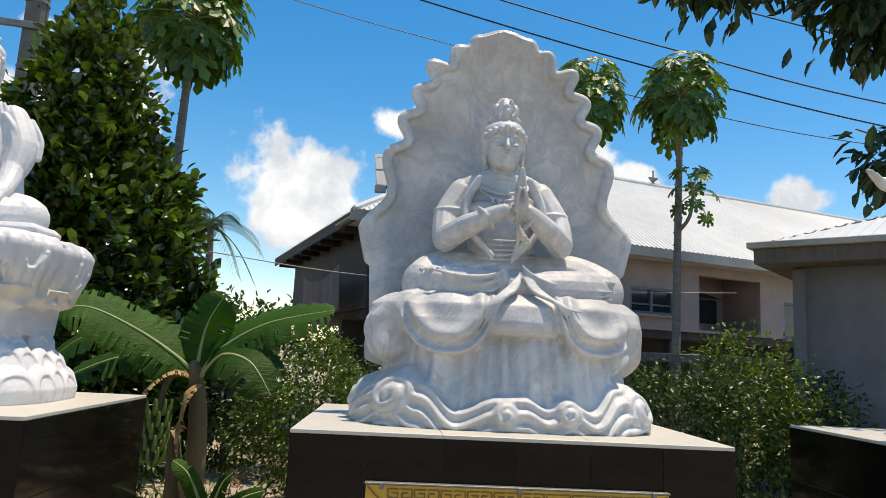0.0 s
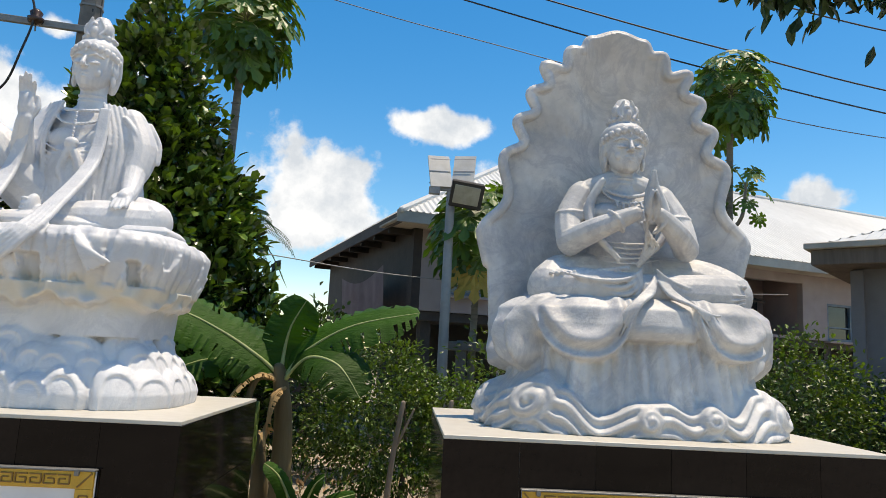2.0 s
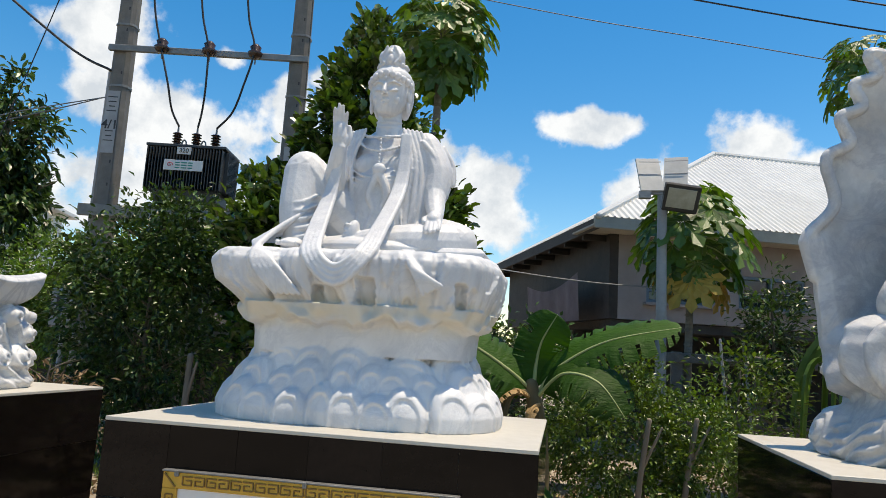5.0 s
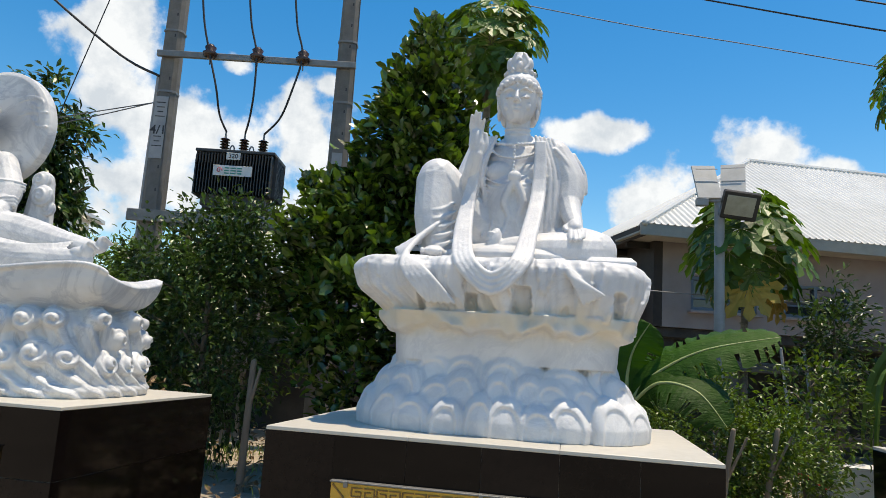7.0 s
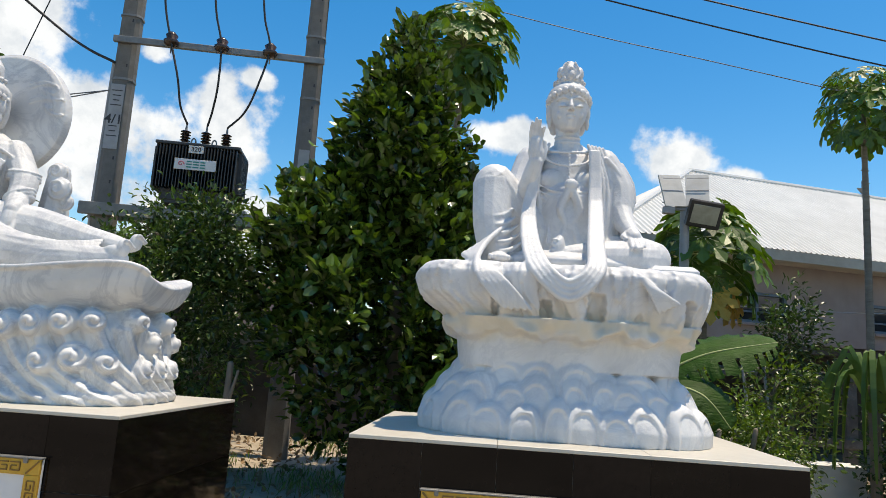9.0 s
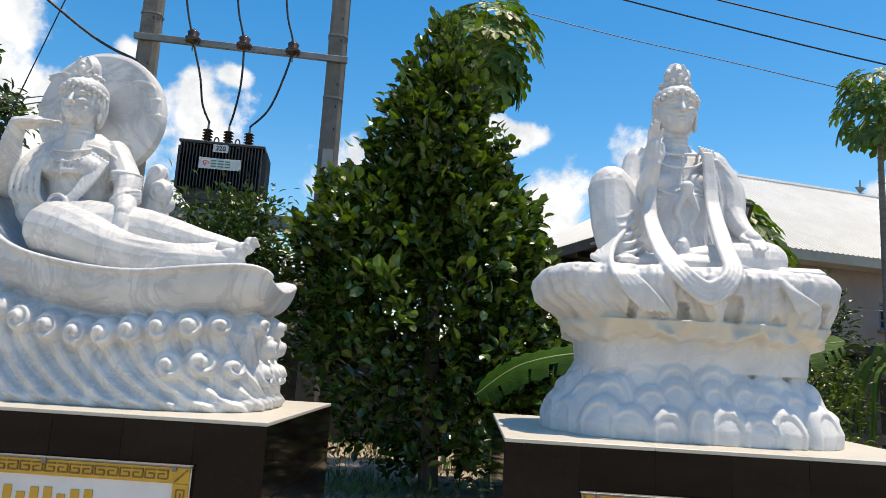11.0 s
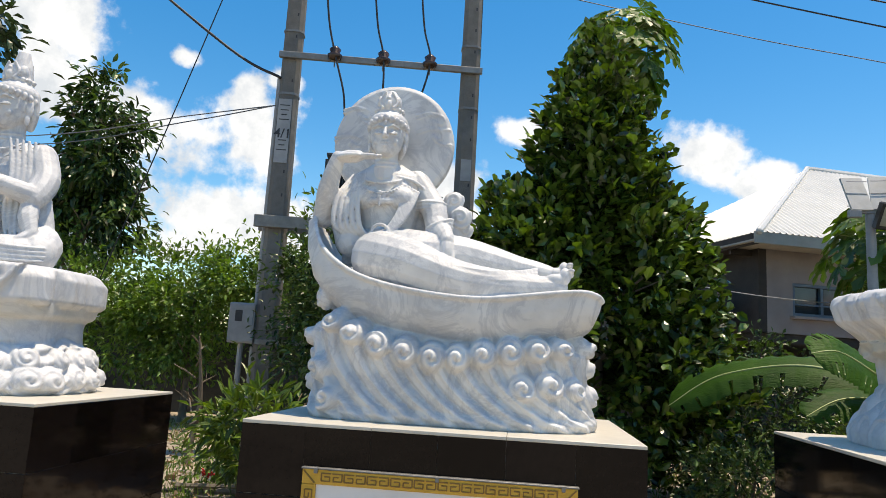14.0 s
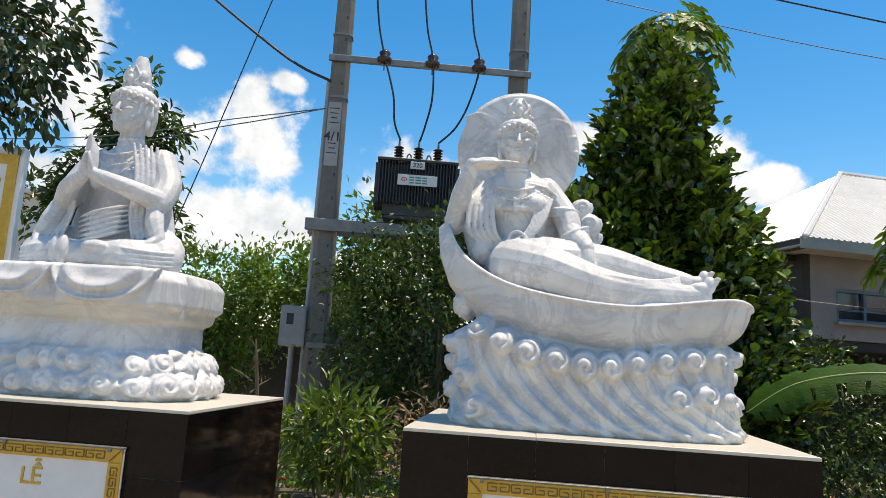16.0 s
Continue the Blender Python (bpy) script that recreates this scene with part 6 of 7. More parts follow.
    blade([(-0.04, -0.02, 1.22), (-0.2, -0.1, 1.28), (-0.36, -0.16, 1.12), (-0.4, -0.18, 0.92)], 0.09, "dry_leaf", M_DRY, 7, 0.8)
    blade([(0.0, -0.04, 1.18), (-0.06, -0.12, 1.12), (-0.09, -0.14, 0.9), (-0.08, -0.14, 0.66)], 0.06, "dry_leaf", M_DRY, 8, 0.8)
    # sucker at the foot
    for k, (dx, dy, h) in enumerate(((0.10, -0.1, 0.62), (-0.14, -0.05, 0.68), (0.22, -0.05, 0.5), (0.0, -0.12, 0.42))):
        blade([(0.22, -0.32, 0.05), (0.22 + dx * 0.3, -0.32 + dy * 0.3, h * 0.5), (0.22 + dx, -0.32 + dy, h * 0.85), (0.22 + dx * 1.8, -0.32 + dy * 1.5, h)], 0.075, "sucker_leaf", M_BAN, 20 + k, 0.05, roll=(0.2 * k, -0.8, 0))
    # bunch of green bananas
    stalk = part("bunch_stalk", Geo().tube([(-0.05, 0, 1.25), (-0.2, -0.08, 1.25), (-0.26, -0.12, 1.0), (-0.27, -0.12, 0.6)], [0.03, 0.028, 0.025, 0.015], 8), M_BANSTEM, t)
    fruit = Geo().tube([(0.02, 0, -0.03), (0.085, 0, -0.02), (0.10, 0, 0.07)], [0.012, 0.02, 0.009], 6, 3).mesh("banana", M_FRUIT, True)
    for h in range(5):
        for i in range(9):
            part("banana", fruit, None, stalk, m=pose(-0.265, -0.12, 1.0 - h * 0.085, 0, 0, i * 40 + h * 17))


banana((-1.07, 5.75, 0))


# ---- utility poles and transformer ----
def concrete_pole(x, y, h, yaw):
    p = thing("utility_pole", "tapered grey concrete utility pole with bolt holes", "pole", pose(x, y, 0, 0, 0, yaw), "utility poles")
    ring = lambda w, d, z: [(-w, -d * 0.6, z), (-w * 0.6, -d, z), (w * 0.6, -d, z), (w, -d * 0.6, z), (w, d * 0.6, z), (w * 0.6, d, z), (-w * 0.6, d, z), (-w, d * 0.6, z)]
    part("shaft", Geo().loft([ring(0.175, 0.15, -0.1), ring(0.125, 0.11, h)]), M_CONC, p)
    for i in range(int(h / 0.36) - 3):
        z = 1.6 + i * 0.36
        d = 0.15 - 0.04 * z / h
        part("bolt_hole", Geo().box((0.05, -d - 0.0005, z), (0.022, 0.006, 0.05), 0.002), M_INK, p)
    for z in (h * 0.62, 6.35):
        part("band", Geo().loft([[(a * 1.03, b * 1.03, zz) for a, b, _ in ring(0.148, 0.13, 0)] for zz in (z, z + 0.035)]), M_STEEL, p)
    return p


PL, PR = (-7.93, 9.75), (-5.2, 10.28)
YAW = math.degrees(math.atan2(PR[1] - PL[1], PR[0] - PL[0]))
pole_l = concrete_pole(*PL, 8.6, YAW)
pole_r = concrete_pole(*PR, 8.6, YAW)
sg = part("notice", Geo().box((-0.02, -0.142, 4.75), (0.2, 0.006, 1.0), 0.001), M_LPOLE, pole_l, "white painted pole markings")
for i in range(7):
    part("print", Geo().box((-0.02, -0.147, 5.15 - i * 0.075 - (0.25 if i > 3 else 0)), (0.15 - 0.03 * (i % 3), 0.004, 0.014)), M_INK, sg, "dark lines of print")
part("print", text_mesh("4/1", 0.2, "print", M_INK, 0.002), None, sg, "pole number", m=pose(-0.02, -0.148, 4.70, 90, 0, 0))
part("notice", Geo().box((0.0, -0.138, 4.35), (0.16, 0.006, 0.34), 0.001), M_LPOLE, pole_r, "white painted pole marking")
part("conduit", Geo().tube([(-0.19, -0.05, 0.0), (-0.17, -0.05, 3.0), (-0.155, -0.05, 5.6)], 0.035, 8, 1), M_LPOLE, pole_l, "grey conduit pipe")
part("conduit", Geo().tube([(0.14, -0.05, 3.0), (0.13, -0.05, 8.4)], 0.018, 8, 1), M_CABLE, pole_r, "black cable")

ctr = ((PL[0] + PR[0]) / 2, (PL[1] + PR[1]) / 2)
span = math.hypot(PR[0] - PL[0], PR[1] - PL[1])
rack = thing("crossarm", "steel crossarm between poles with three insulators", "crossarm", pose(ctr[0], ctr[1], 5.95, 0, 0, YAW))
part("channel", Geo().box((0, -0.16, 0), (span + 0.35, 0.06, 0.10), 0.006), M_STEEL, rack, "galvanised steel channel")
INS = (-0.72, 0.02, 0.74)
for k in INS:
    q = part("insulator", Geo().stack([(-0.06, k, -0.22, 0.05, 0.05), (-0.02, k, -0.22, 0.10, 0.10), (0.03, k, -0.22, 0.115, 0.115), (0.06, k, -0.22, 0.07, 0.07), (0.12, k, -0.22, 0.09, 0.09), (0.17, k, -0.22, 0.04, 0.04)], 14), M_BROWN, rack, "brown porcelain insulator", smooth=True)
    part("pin", Geo().tube([(k, -0.19, -0.14), (k, -0.2, 0.02)], 0.012, 6, 1), M_STEEL, q)

plat = thing("transformer_platform", "steel beam platform bolted across two poles", "platform", pose(ctr[0], ctr[1], 3.34, 0, 0, YAW))
for k in (-1, 1):
    part("beam", Geo().box((0, k * 0.19, 0), (span + 0.6, 0.07, 0.18), 0.006), M_STEEL, plat)
for k in (-0.6, 0.6, 0.0):
    part("joist", Geo().box((k, 0, 0.115), (0.08, 0.5, 0.05), 0.004), M_STEEL, plat)

tr = thing("transformer", "black finned distribution transformer with three bushings", "transformer", pose(ctr[0] - 0.09, ctr[1] - 0.05, 3.49, 0, 0, YAW))
part("tank", Geo().box((0, 0, 0.44), (0.98, 0.52, 0.80), 0.02), M_TANK, tr, "dark steel tank")
part("lid", Geo().box((0, 0, 0.875), (1.2, 0.74, 0.05), 0.01), M_TANK, tr)
part("base", Geo().box((0, 0, 0.05), (0.9, 0.5, 0.10), 0.01), M_TANK, tr)
for i in range(26):
    part("fin", Geo().box((-0.56 + i * 0.0448, -0.33, 0.52), (0.012, 0.15, 0.62), 0.003), M_TANK, tr)
for i in range(12):
    for k in (-1, 1):
        part("fin", Geo().box((k * 0.56, -0.26 + i * 0.0473, 0.52), (0.13, 0.012, 0.62), 0.003), M_TANK, tr)
for k in (-0.30, 0.0, 0.30):
    lv = [(0.90, k, 0.02, 0.045, 0.045)]
    for i in range(6):
        lv += [(0.93 + i * 0.045, k, 0.02, 0.045, 0.045), (0.94 + i * 0.045, k, 0.02, 0.078, 0.078), (0.957 + i * 0.045, k, 0.02, 0.05, 0.05)]
    q = part("bushing", Geo().stack(lv, 14), M_BROWN, tr, "ribbed brown bushing")
    part("terminal", Geo().tube([(k, 0.02, 1.18), (k, 0.02, 1.30)], [0.02, 0.012], 8, 1), M_STEEL, q)
for k in (-0.14, 0.16):
    part("lifting_lug", Geo().tube([(k - 0.03, -0.1, 0.9), (k - 0.03, -0.1, 1.0), (k, -0.1, 1.04), (k + 0.03, -0.1, 1.0), (k + 0.03, -0.1, 0.9)], 0.012, 6), M_STEEL, tr)
pt = part("label_plate", Geo().box((0.0, -0.411, 0.56), (0.58, 0.008, 0.16), 0.003), M_LABEL, tr, "white maker's label")
tl = Geo()
for i, wd in enumerate((0.07, 0.085, 0.07)):
    x = -0.085 + i * 0.095
    for dz in (-0.04, 0, 0.04):
        tl.box((x, -0.417, 0.56 + dz), (wd, 0.004, 0.018))
part("logo", tl, M_TEAL, pt, "teal maker's mark")
part("logo", Geo().spiral((-0.2, -0.413, 0.56), 0.045, 1.2, 0.2, 1, 0, 0.05, back=False), M_PINK, pt, "round pink emblem")
pn = part("number_plate", Geo().box((-0.01, -0.413, 0.785), (0.21, 0.008, 0.11), 0.003), M_LABEL, tr, "white rating plate")
part("number", text_mesh("320", 0.095, "number", M_INK, 0.002), None, pn, "black figures", m=pose(-0.01, -0.418, 0.785, 90, 0, 0))

pipes = thing("cable_pipes", "bundle of grey cable pipes under the transformer", "pipe", pose(ctr[0] + 0.15, ctr[1], 0, 0, 0, YAW))
for i in range(5):
    part("pipe", Geo().tube([(-0.2 + i * 0.1, -0.05 + 0.04 * (i % 2), 0), (-0.2 + i * 0.1, -0.05 + 0.04 * (i % 2), 3.5)], 0.032, 8, 1), M_LPOLE if i % 2 else M_CABLE, pipes, smooth=True)

mb = thing("meter_box", "grey metal meter box on the pole", "meter box", pose(PL[0] - 0.33, PL[1] - 0.13, 1.55, 0, 0, YAW))
part("box", Geo().box((0, 0, 0.29), (0.36, 0.2, 0.58), 0.015), M_LPOLE, mb)
part("door", Geo().box((0, -0.106, 0.29), (0.32, 0.012, 0.53), 0.004), M_LPOLE, mb)
part("window", Geo().box((-0.04, -0.114, 0.39), (0.1, 0.006, 0.16), 0.002), M_INK, mb, "dark meter window")
part("conduit", Geo().tube([(0, 0, -1.55), (0, 0, 0.02)], 0.04, 8, 1), M_LPOLE, mb)
part("bracket", Geo().box((0.2, 0.06, 0.29), (0.14, 0.04, 0.05)), M_STEEL, mb)


ec = thing("electrical_cabinet", "pale grey metal cabinet fixed under the transformer", "cabinet", pose(-6.6, 9.95, 0, 0, 0, YAW))
part("body", Geo().box((0, 0, 1.26), (0.70, 0.26, 0.34), 0.012), M_LPOLE, ec)
part("door", Geo().box((0, -0.136, 1.26), (0.64, 0.012, 0.29), 0.004), M_LPOLE, ec)
for k in (-0.28, 0.28):
    part("post", Geo().box((k, 0.05, 0.545), (0.05, 0.05, 1.09), 0.004), M_STEEL, ec)
br = thing("brace", "galvanised steel angle bolted between two poles", "brace", pose(ctr[0], ctr[1] - 0.17, 1.58, 0, 0, YAW))
part("angle", Geo().box((0, 0, 0), (span + 0.2, 0.012, 0.07), 0.002), M_STEEL, br)
part("flange", Geo().box((0, 0.03, 0.038), (span + 0.2, 0.06, 0.008), 0.002), M_STEEL, br)


def wire(name, pts, r, label, material=None):
    return solid(name, Geo().tube(pts, r, 6, 8), material or M_CABLE, label, "cable", smooth=True, group="overhead cables")


def at_rack(x, y, z):
    return Matrix(pose(ctr[0], ctr[1], 0, 0, 0, YAW)) @ Vector((x, y, z))


for k, b in zip(INS, (-0.30, 0.0, 0.30)):
    top, bot = at_rack(k, -0.29, 6.0), at_rack(b - 0.09, -0.03, 4.78)
    wire("jumper_cable", [at_rack(k - 0.22, -0.4, 7.3), at_rack(k - 0.12, -0.33, 6.5), top, at_rack(k * 0.8 + 0.03, -0.28, 5.4), at_rack((k * 0.4 + b * 0.6) - 0.03, -0.12, 5.02), bot], 0.016, "black twisted jumper cable to the transformer")
    wire("jumper_cable", [at_rack(k - 0.22, -0.4, 7.3), at_rack(k + 0.1, -0.45, 8.5), at_rack(k + 0.4, -0.4, 9.6)], 0.016, "black cable rising from the crossarm")
wire("service_cable", [(-8.05, 9.62, 5.6), (-8.9, 9.55, 6.05), (-11, 9.3, 7.7), (-14, 9.0, 10.4)], 0.022, "black service cable tied to the pole")
wire("stay_wire", [(-9.0, 9.6, 7.2), (-9.86, 9.6, 4.45), (-10.6, 9.6, 2.2), (-11.3, 9.6, 0)], 0.009, "thin steel stay wire")
wire("stay_wire", [(-9.0, 9.6, 7.2), (-8.6, 9.6, 8.6), (-8.0, 9.75, 9.2)], 0.009, "thin steel stay wire")
for dz in (0.0, -0.16):
    wire("telephone_wire", [(-8.08, 9.62, 5.15), (-9.6, 9.8, 5.02 + dz * 0.6), (-12.5, 10.2, 4.78 + dz), (-19, 11, 4.9 + dz)], 0.009, "thin slack telephone wire", M_WIRE)
wire("power_line", [(-8.0, 11.0, 8.75), (-1.59, 11.0, 7.14), (1.05, 11.0, 6.57), (4.9, 11.0, 5.78), (8.5, 11.0, 5.36), (15, 11, 5.2)], 0.008, "thin pale overhead wire", M_WIRE)
wire("power_line", [(-8.0, 11.0, 9.4), (0.49, 11.0, 7.32), (4.5, 11.0, 6.43), (8.53, 11.0, 5.71), (15, 11, 4.9)], 0.013, "black overhead power line")
wire("power_line", [(-8.0, 11.0, 9.7), (1.82, 11.0, 7.44), (5.2, 11.0, 6.72), (8.55, 11.0, 6.12), (15, 11, 5.4)], 0.013, "black overhead power line")
wire("power_line", [(-6.0, 11.0, 9.9), (5.29, 11.0, 7.75), (8.6, 11.0, 7.2), (15, 11, 6.4)], 0.013, "black overhead power line")
wire("house_wire", [(-3.5, 8.2, 2.75), (-1.97, 9.9, 2.72), (-0.13, 10.6, 2.62), (3.0, 11.0, 2.6), (6.0, 11.3, 2.75)], 0.008, "thin wire to the house", M_LPOLE)

# ---- solar floodlight ----
fl = thing("floodlight", "grey pole with solar panels and an LED floodlight", "street lamp", pose(0.31, 9.5, 0))
part("pole", Geo().tube([(0, 0, -0.05), (0, 0, 3.75)], [0.075, 0.06], 14, 1), M_LPOLE, fl, smooth=True)
part("bracket", Geo().box((-0.06, -0.04, 3.72), (0.46, 0.05, 0.05), 0.005), M_LPOLE, fl)
for k, (cx, cz) in enumerate(((-0.165, 3.97), (0.165, 3.99))):
    pnl = part("solar_panel", Geo().box((cx, 0.0, cz), (0.30, 0.03, 0.52), 0.004, (-22, -3 + 3 * k, 10 - 22 * k)), M_PANEL, fl, "grey solar panel")
    for i in range(3):
        part("strip", Geo().box((cx, -0.02, cz - 0.17 + 0.17 * i), (0.285, 0.006, 0.012), 0, (-22, -3 + 3 * k, 10 - 22 * k)), M_LPOLE, pnl)
part("control_box", Geo().box((-0.23, -0.08, 3.68), (0.15, 0.08, 0.10), 0.008), M_LPOLE, fl)
hd = part("lamp_head", Geo().box((0.20, -0.20, 3.62), (0.44, 0.09, 0.36), 0.015, (24, 6, 6)), M_LAMP, fl, "black LED lamp housing")
part("lens", Geo().box((0.197, -0.243, 3.60), (0.35, 0.012, 0.25), 0.004, (24, 6, 6)), M_LENS, hd, "yellowish LED lens")
part("lamp_arm", Geo().tube([(0, -0.02, 3.6), (0.1, -0.12, 3.55), (0.2, -0.17, 3.6)], 0.018, 6), M_LAMP, fl)


# ---- house ----
def wall_with(x0, x1, z0, z1, thick, holes, y=0.0):
    """A wall along x with openings (x0, x1, z0, z1) that go through it."""
    g = Geo()
    cuts = sorted(holes)
    x = x0
    for a, b, c, d in cuts:
        if a > x:
            g.box(((x + a) / 2, y, (z0 + z1) / 2), (a - x, thick, z1 - z0))
        if c > z0:
            g.box(((a + b) / 2, y, (z0 + c) / 2), (b - a, thick, c - z0))
        if d < z1:
            g.box(((a + b) / 2, y, (d + z1) / 2), (b - a, thick, z1 - d))
        x = b
    g.box(((x + x1) / 2, y, (z0 + z1) / 2), (x1 - x, thick, z1 - z0))
    return g


def window(parent, x0, x1, z0, z1, y, sashes=2):
    w = x1 - x0
    f = 0.055
    fr = Geo()
    fr.box(((x0 + x1) / 2, y, z0 + f / 2), (w, 0.09, f), 0.004); fr.box(((x0 + x1) / 2, y, z1 - f / 2), (w, 0.09, f), 0.004)
    fr.box((x0 + f / 2, y, (z0 + z1) / 2), (f, 0.09, z1 - z0 - 2 * f)); fr.box((x1 - f / 2, y, (z0 + z1) / 2), (f, 0.09, z1 - z0 - 2 * f))
    wn = part("window", fr, M_FRAME, parent, "blue-grey framed window with dark panes")
    for i in range(1, sashes):
        part("mullion", Geo().box((x0 + w * i / sashes, y, (z0 + z1) / 2), (f, 0.08, z1 - z0 - 2 * f)), M_FRAME, wn)
    sw = w / sashes
    for i in range(sashes):
        cx = x0 + sw * (i + 0.5)
        part("pane", Geo().box((cx, y + 0.02, (z0 + z1) / 2), (sw - f, 0.008, z1 - z0 - 2 * f)), M_GLASS, wn, "dark glass pane")
        part("sash", Geo().box((cx, y - 0.01, z0 + (z1 - z0) * 0.36), (sw - f, 0.05, 0.03)), M_FRAME, wn)
    part("sill", Geo().box(((x0 + x1) / 2, y - 0.09, z0 - 0.03), (w + 0.12, 0.16, 0.05), 0.006), M_WALL, wn)


HY = 19.0
hs = thing("house", "pale pink raised house with a white corrugated roof", "house", pose(-0.01, 12.5, 0, 0, 0, HY))
holes = [(0.52, 1.75, 2.56, 3.14), (2.25, 3.55, 2.56, 3.14), (5.55, 6.7, 2.56, 3.12), (7.4, 9.2, 2.3, 3.5), (9.95, 10.75, 2.25, 3.1)]
panels = wall_with(0, 17, 2.24, 3.7, 0.16, holes, 0.08)
for i in range(0, len(panels.v), 8):
    part("wall", Geo().add(panels.v[i:i + 8], panels.f[:6]), M_WALL, hs, "pale pink rendered wall")
# left end is a shadowed porch: its shade is the dark colour of this wall
part("side_wall", Geo().box((-0.08, 3.4, 2.97), (0.16, 6.8, 1.46)), M_SHEETSHADE, hs, "side wall coloured dark brown for porch shade")
part("back_wall", Geo().box((8.5, 6.88, 2.97), (17, 0.16, 1.46)), M_WALL, hs)
part("side_wall", Geo().box((17.08, 3.4, 2.97), (0.16, 6.8, 1.46)), M_WALL, hs)
# beam, slab and lower wall: the open understorey's shade is put into their colour
part("floor_beam", Geo().box((8.5, 0.3, 2.15), (17.2, 0.5, 0.17), 0.01), M_DARKWALL, hs, "concrete floor beam coloured dark for understorey shade")
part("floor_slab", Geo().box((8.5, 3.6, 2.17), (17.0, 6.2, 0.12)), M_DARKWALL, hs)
part("understorey_wall", Geo().box((8.5, 2.2, 1.05), (17.0, 0.16, 2.1)), M_DARKWALL, hs, "lower wall coloured dark for understorey shade")
part("recess", Geo().box((8.3, 1.2, 2.9), (2.0, 0.1, 1.5)), M_WALL2, hs, "dusty rose recessed porch wall")
for k in (7.32, 9.28):
    part("recess", Geo().box((k, 0.66, 2.9), (0.1, 0.98, 1.5)), M_WALL2, hs)
part("porch_opening", Geo().box((8.55, 1.13, 2.85), (0.85, 0.06, 0.6), 0.01), M_GLASS, hs, "dark opening in the porch wall")
part("awning", Geo().box((7.9, 0.5, 3.12), (0.7, 0.7, 0.03), 0.003, (18, 0, 0)), M_SHEETSHADE, hs, "dark hanging flap")
for i, (a, b, c, d) in enumerate(holes):
    if i != 3:
        window(hs, a, b, c, d, 0.06, 2 if i < 3 else 1)
# posts take the same dark colour in place of understorey shade
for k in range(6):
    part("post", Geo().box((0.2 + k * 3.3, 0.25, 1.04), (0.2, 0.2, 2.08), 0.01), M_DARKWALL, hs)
part("soffit", Geo().box((8.3, -0.1, 3.715), (18.0, 1.0, 0.03)), M_FASCIA, hs)
# left soffit lies in shadow, which is put into its dark colour
part("soffit", Geo().box((-0.33, 3.75, 3.717), (0.5, 6.6, 0.03)), M_SHEETSHADE, hs)
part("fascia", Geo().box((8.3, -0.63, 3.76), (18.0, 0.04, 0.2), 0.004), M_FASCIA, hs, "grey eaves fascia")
# left fascia and rafter ends are coloured dark for the same eave shade
part("fascia", Geo().box((-0.60, 3.4, 3.76), (0.04, 8.0, 0.2), 0.004), M_SHEETSHADE, hs, "left eaves fascia coloured dark for shade")
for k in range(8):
    part("rafter_end", Geo().box((-0.34, 0.2 + k * 0.95, 3.64), (0.48, 0.06, 0.11), 0.004), M_SHEETSHADE, hs)
part("curtain", Geo().add([(-0.55, 0.5 + 0.16 * i, 3.05 - 0.22 * math.sin(math.pi * i / 20)) for i in range(21)] + [(-0.5 + 0.03 * math.sin(i * 1.7), 0.5 + 0.16 * i, 2.2) for i in range(21)], [(i, i + 1, i + 22, i + 21) for i in range(20)]), M_CLOTH, hs, "sagging mauve cloth", smooth=True)


def corrugated(p00, p10, p01, p11, pitch, amp):
    """A ribbed sheet between two eave corners p00, p10 and two ridge corners p01, p11."""
    p00, p10, p01, p11 = (Vector(p) for p in (p00, p10, p01, p11))
    L = (p10 - p00).length
    n = int(L / pitch) * 4
    nrm = (p10 - p00).cross(p01 - p00).normalized()
    d = (p10 - p00).normalized()
    tl, tr_ = (p01 - p00).dot(d), (p11 - p00).dot(d)
    vs, fs = [], []
    M = 8
    for i in range(n + 1):
        s = L * i / n
        h = amp * max(0.0, math.sin(2 * math.pi * i / 4)) * 2
        # how far up the slope this rib may run before it meets a hip
        m = 1.0
        if tl > 0.01 and s < tl: m = s / tl
        if tr_ < L - 0.01 and s > tr_: m = (L - s) / (L - tr_)
        up = (p01 - p00) - d * tl
        for k in range(M + 1):
            vs.append(tuple(p00 + d * s + up * m * (k / M) + nrm * h))
    for i in range(n):
        for k in range(M):
            a = i * (M + 1) + k
            fs.append((a, a + M + 1, a + M + 2, a + 1))
    return Geo().add(vs, fs)


E0, E1, RZ, EZ = -0.63, 17.6, 6.42, 3.85
part("roof", corrugated((E0, -0.66, EZ), (E1, -0.66, EZ), (3.75, 3.3, RZ), (E1, 3.3, RZ), 0.12, 0.012), M_ROOF, hs, "white corrugated metal roof")
part("roof", corrugated((E0, 7.3, EZ), (E0, -0.66, EZ), (3.75, 3.4, RZ), (3.75, 3.3, RZ), 0.12, 0.012), M_ROOF, hs, "white corrugated hip roof")
part("roof", corrugated((E1, 7.3, EZ), (E0, 7.3, EZ), (E1, 3.3, RZ), (3.75, 3.3, RZ), 0.12, 0.012), M_ROOF, hs, "white corrugated metal roof")
part("ridge_cap", Geo().tube([(3.7, 3.3, RZ + 0.01), (E1, 3.3, RZ + 0.01)], 0.07, 8, 1), M_ROOF, hs)
part("hip_cap", Geo().tube([(3.7, 3.3, RZ + 0.01), (E0, -0.66, EZ + 0.01)], 0.06, 8, 1), M_ROOF, hs)
an = thing("antenna", "small metal roof ornament shaped like a boat mast", "antenna", pose(7.3, 18.5, 6.42, 0, 0, HY))
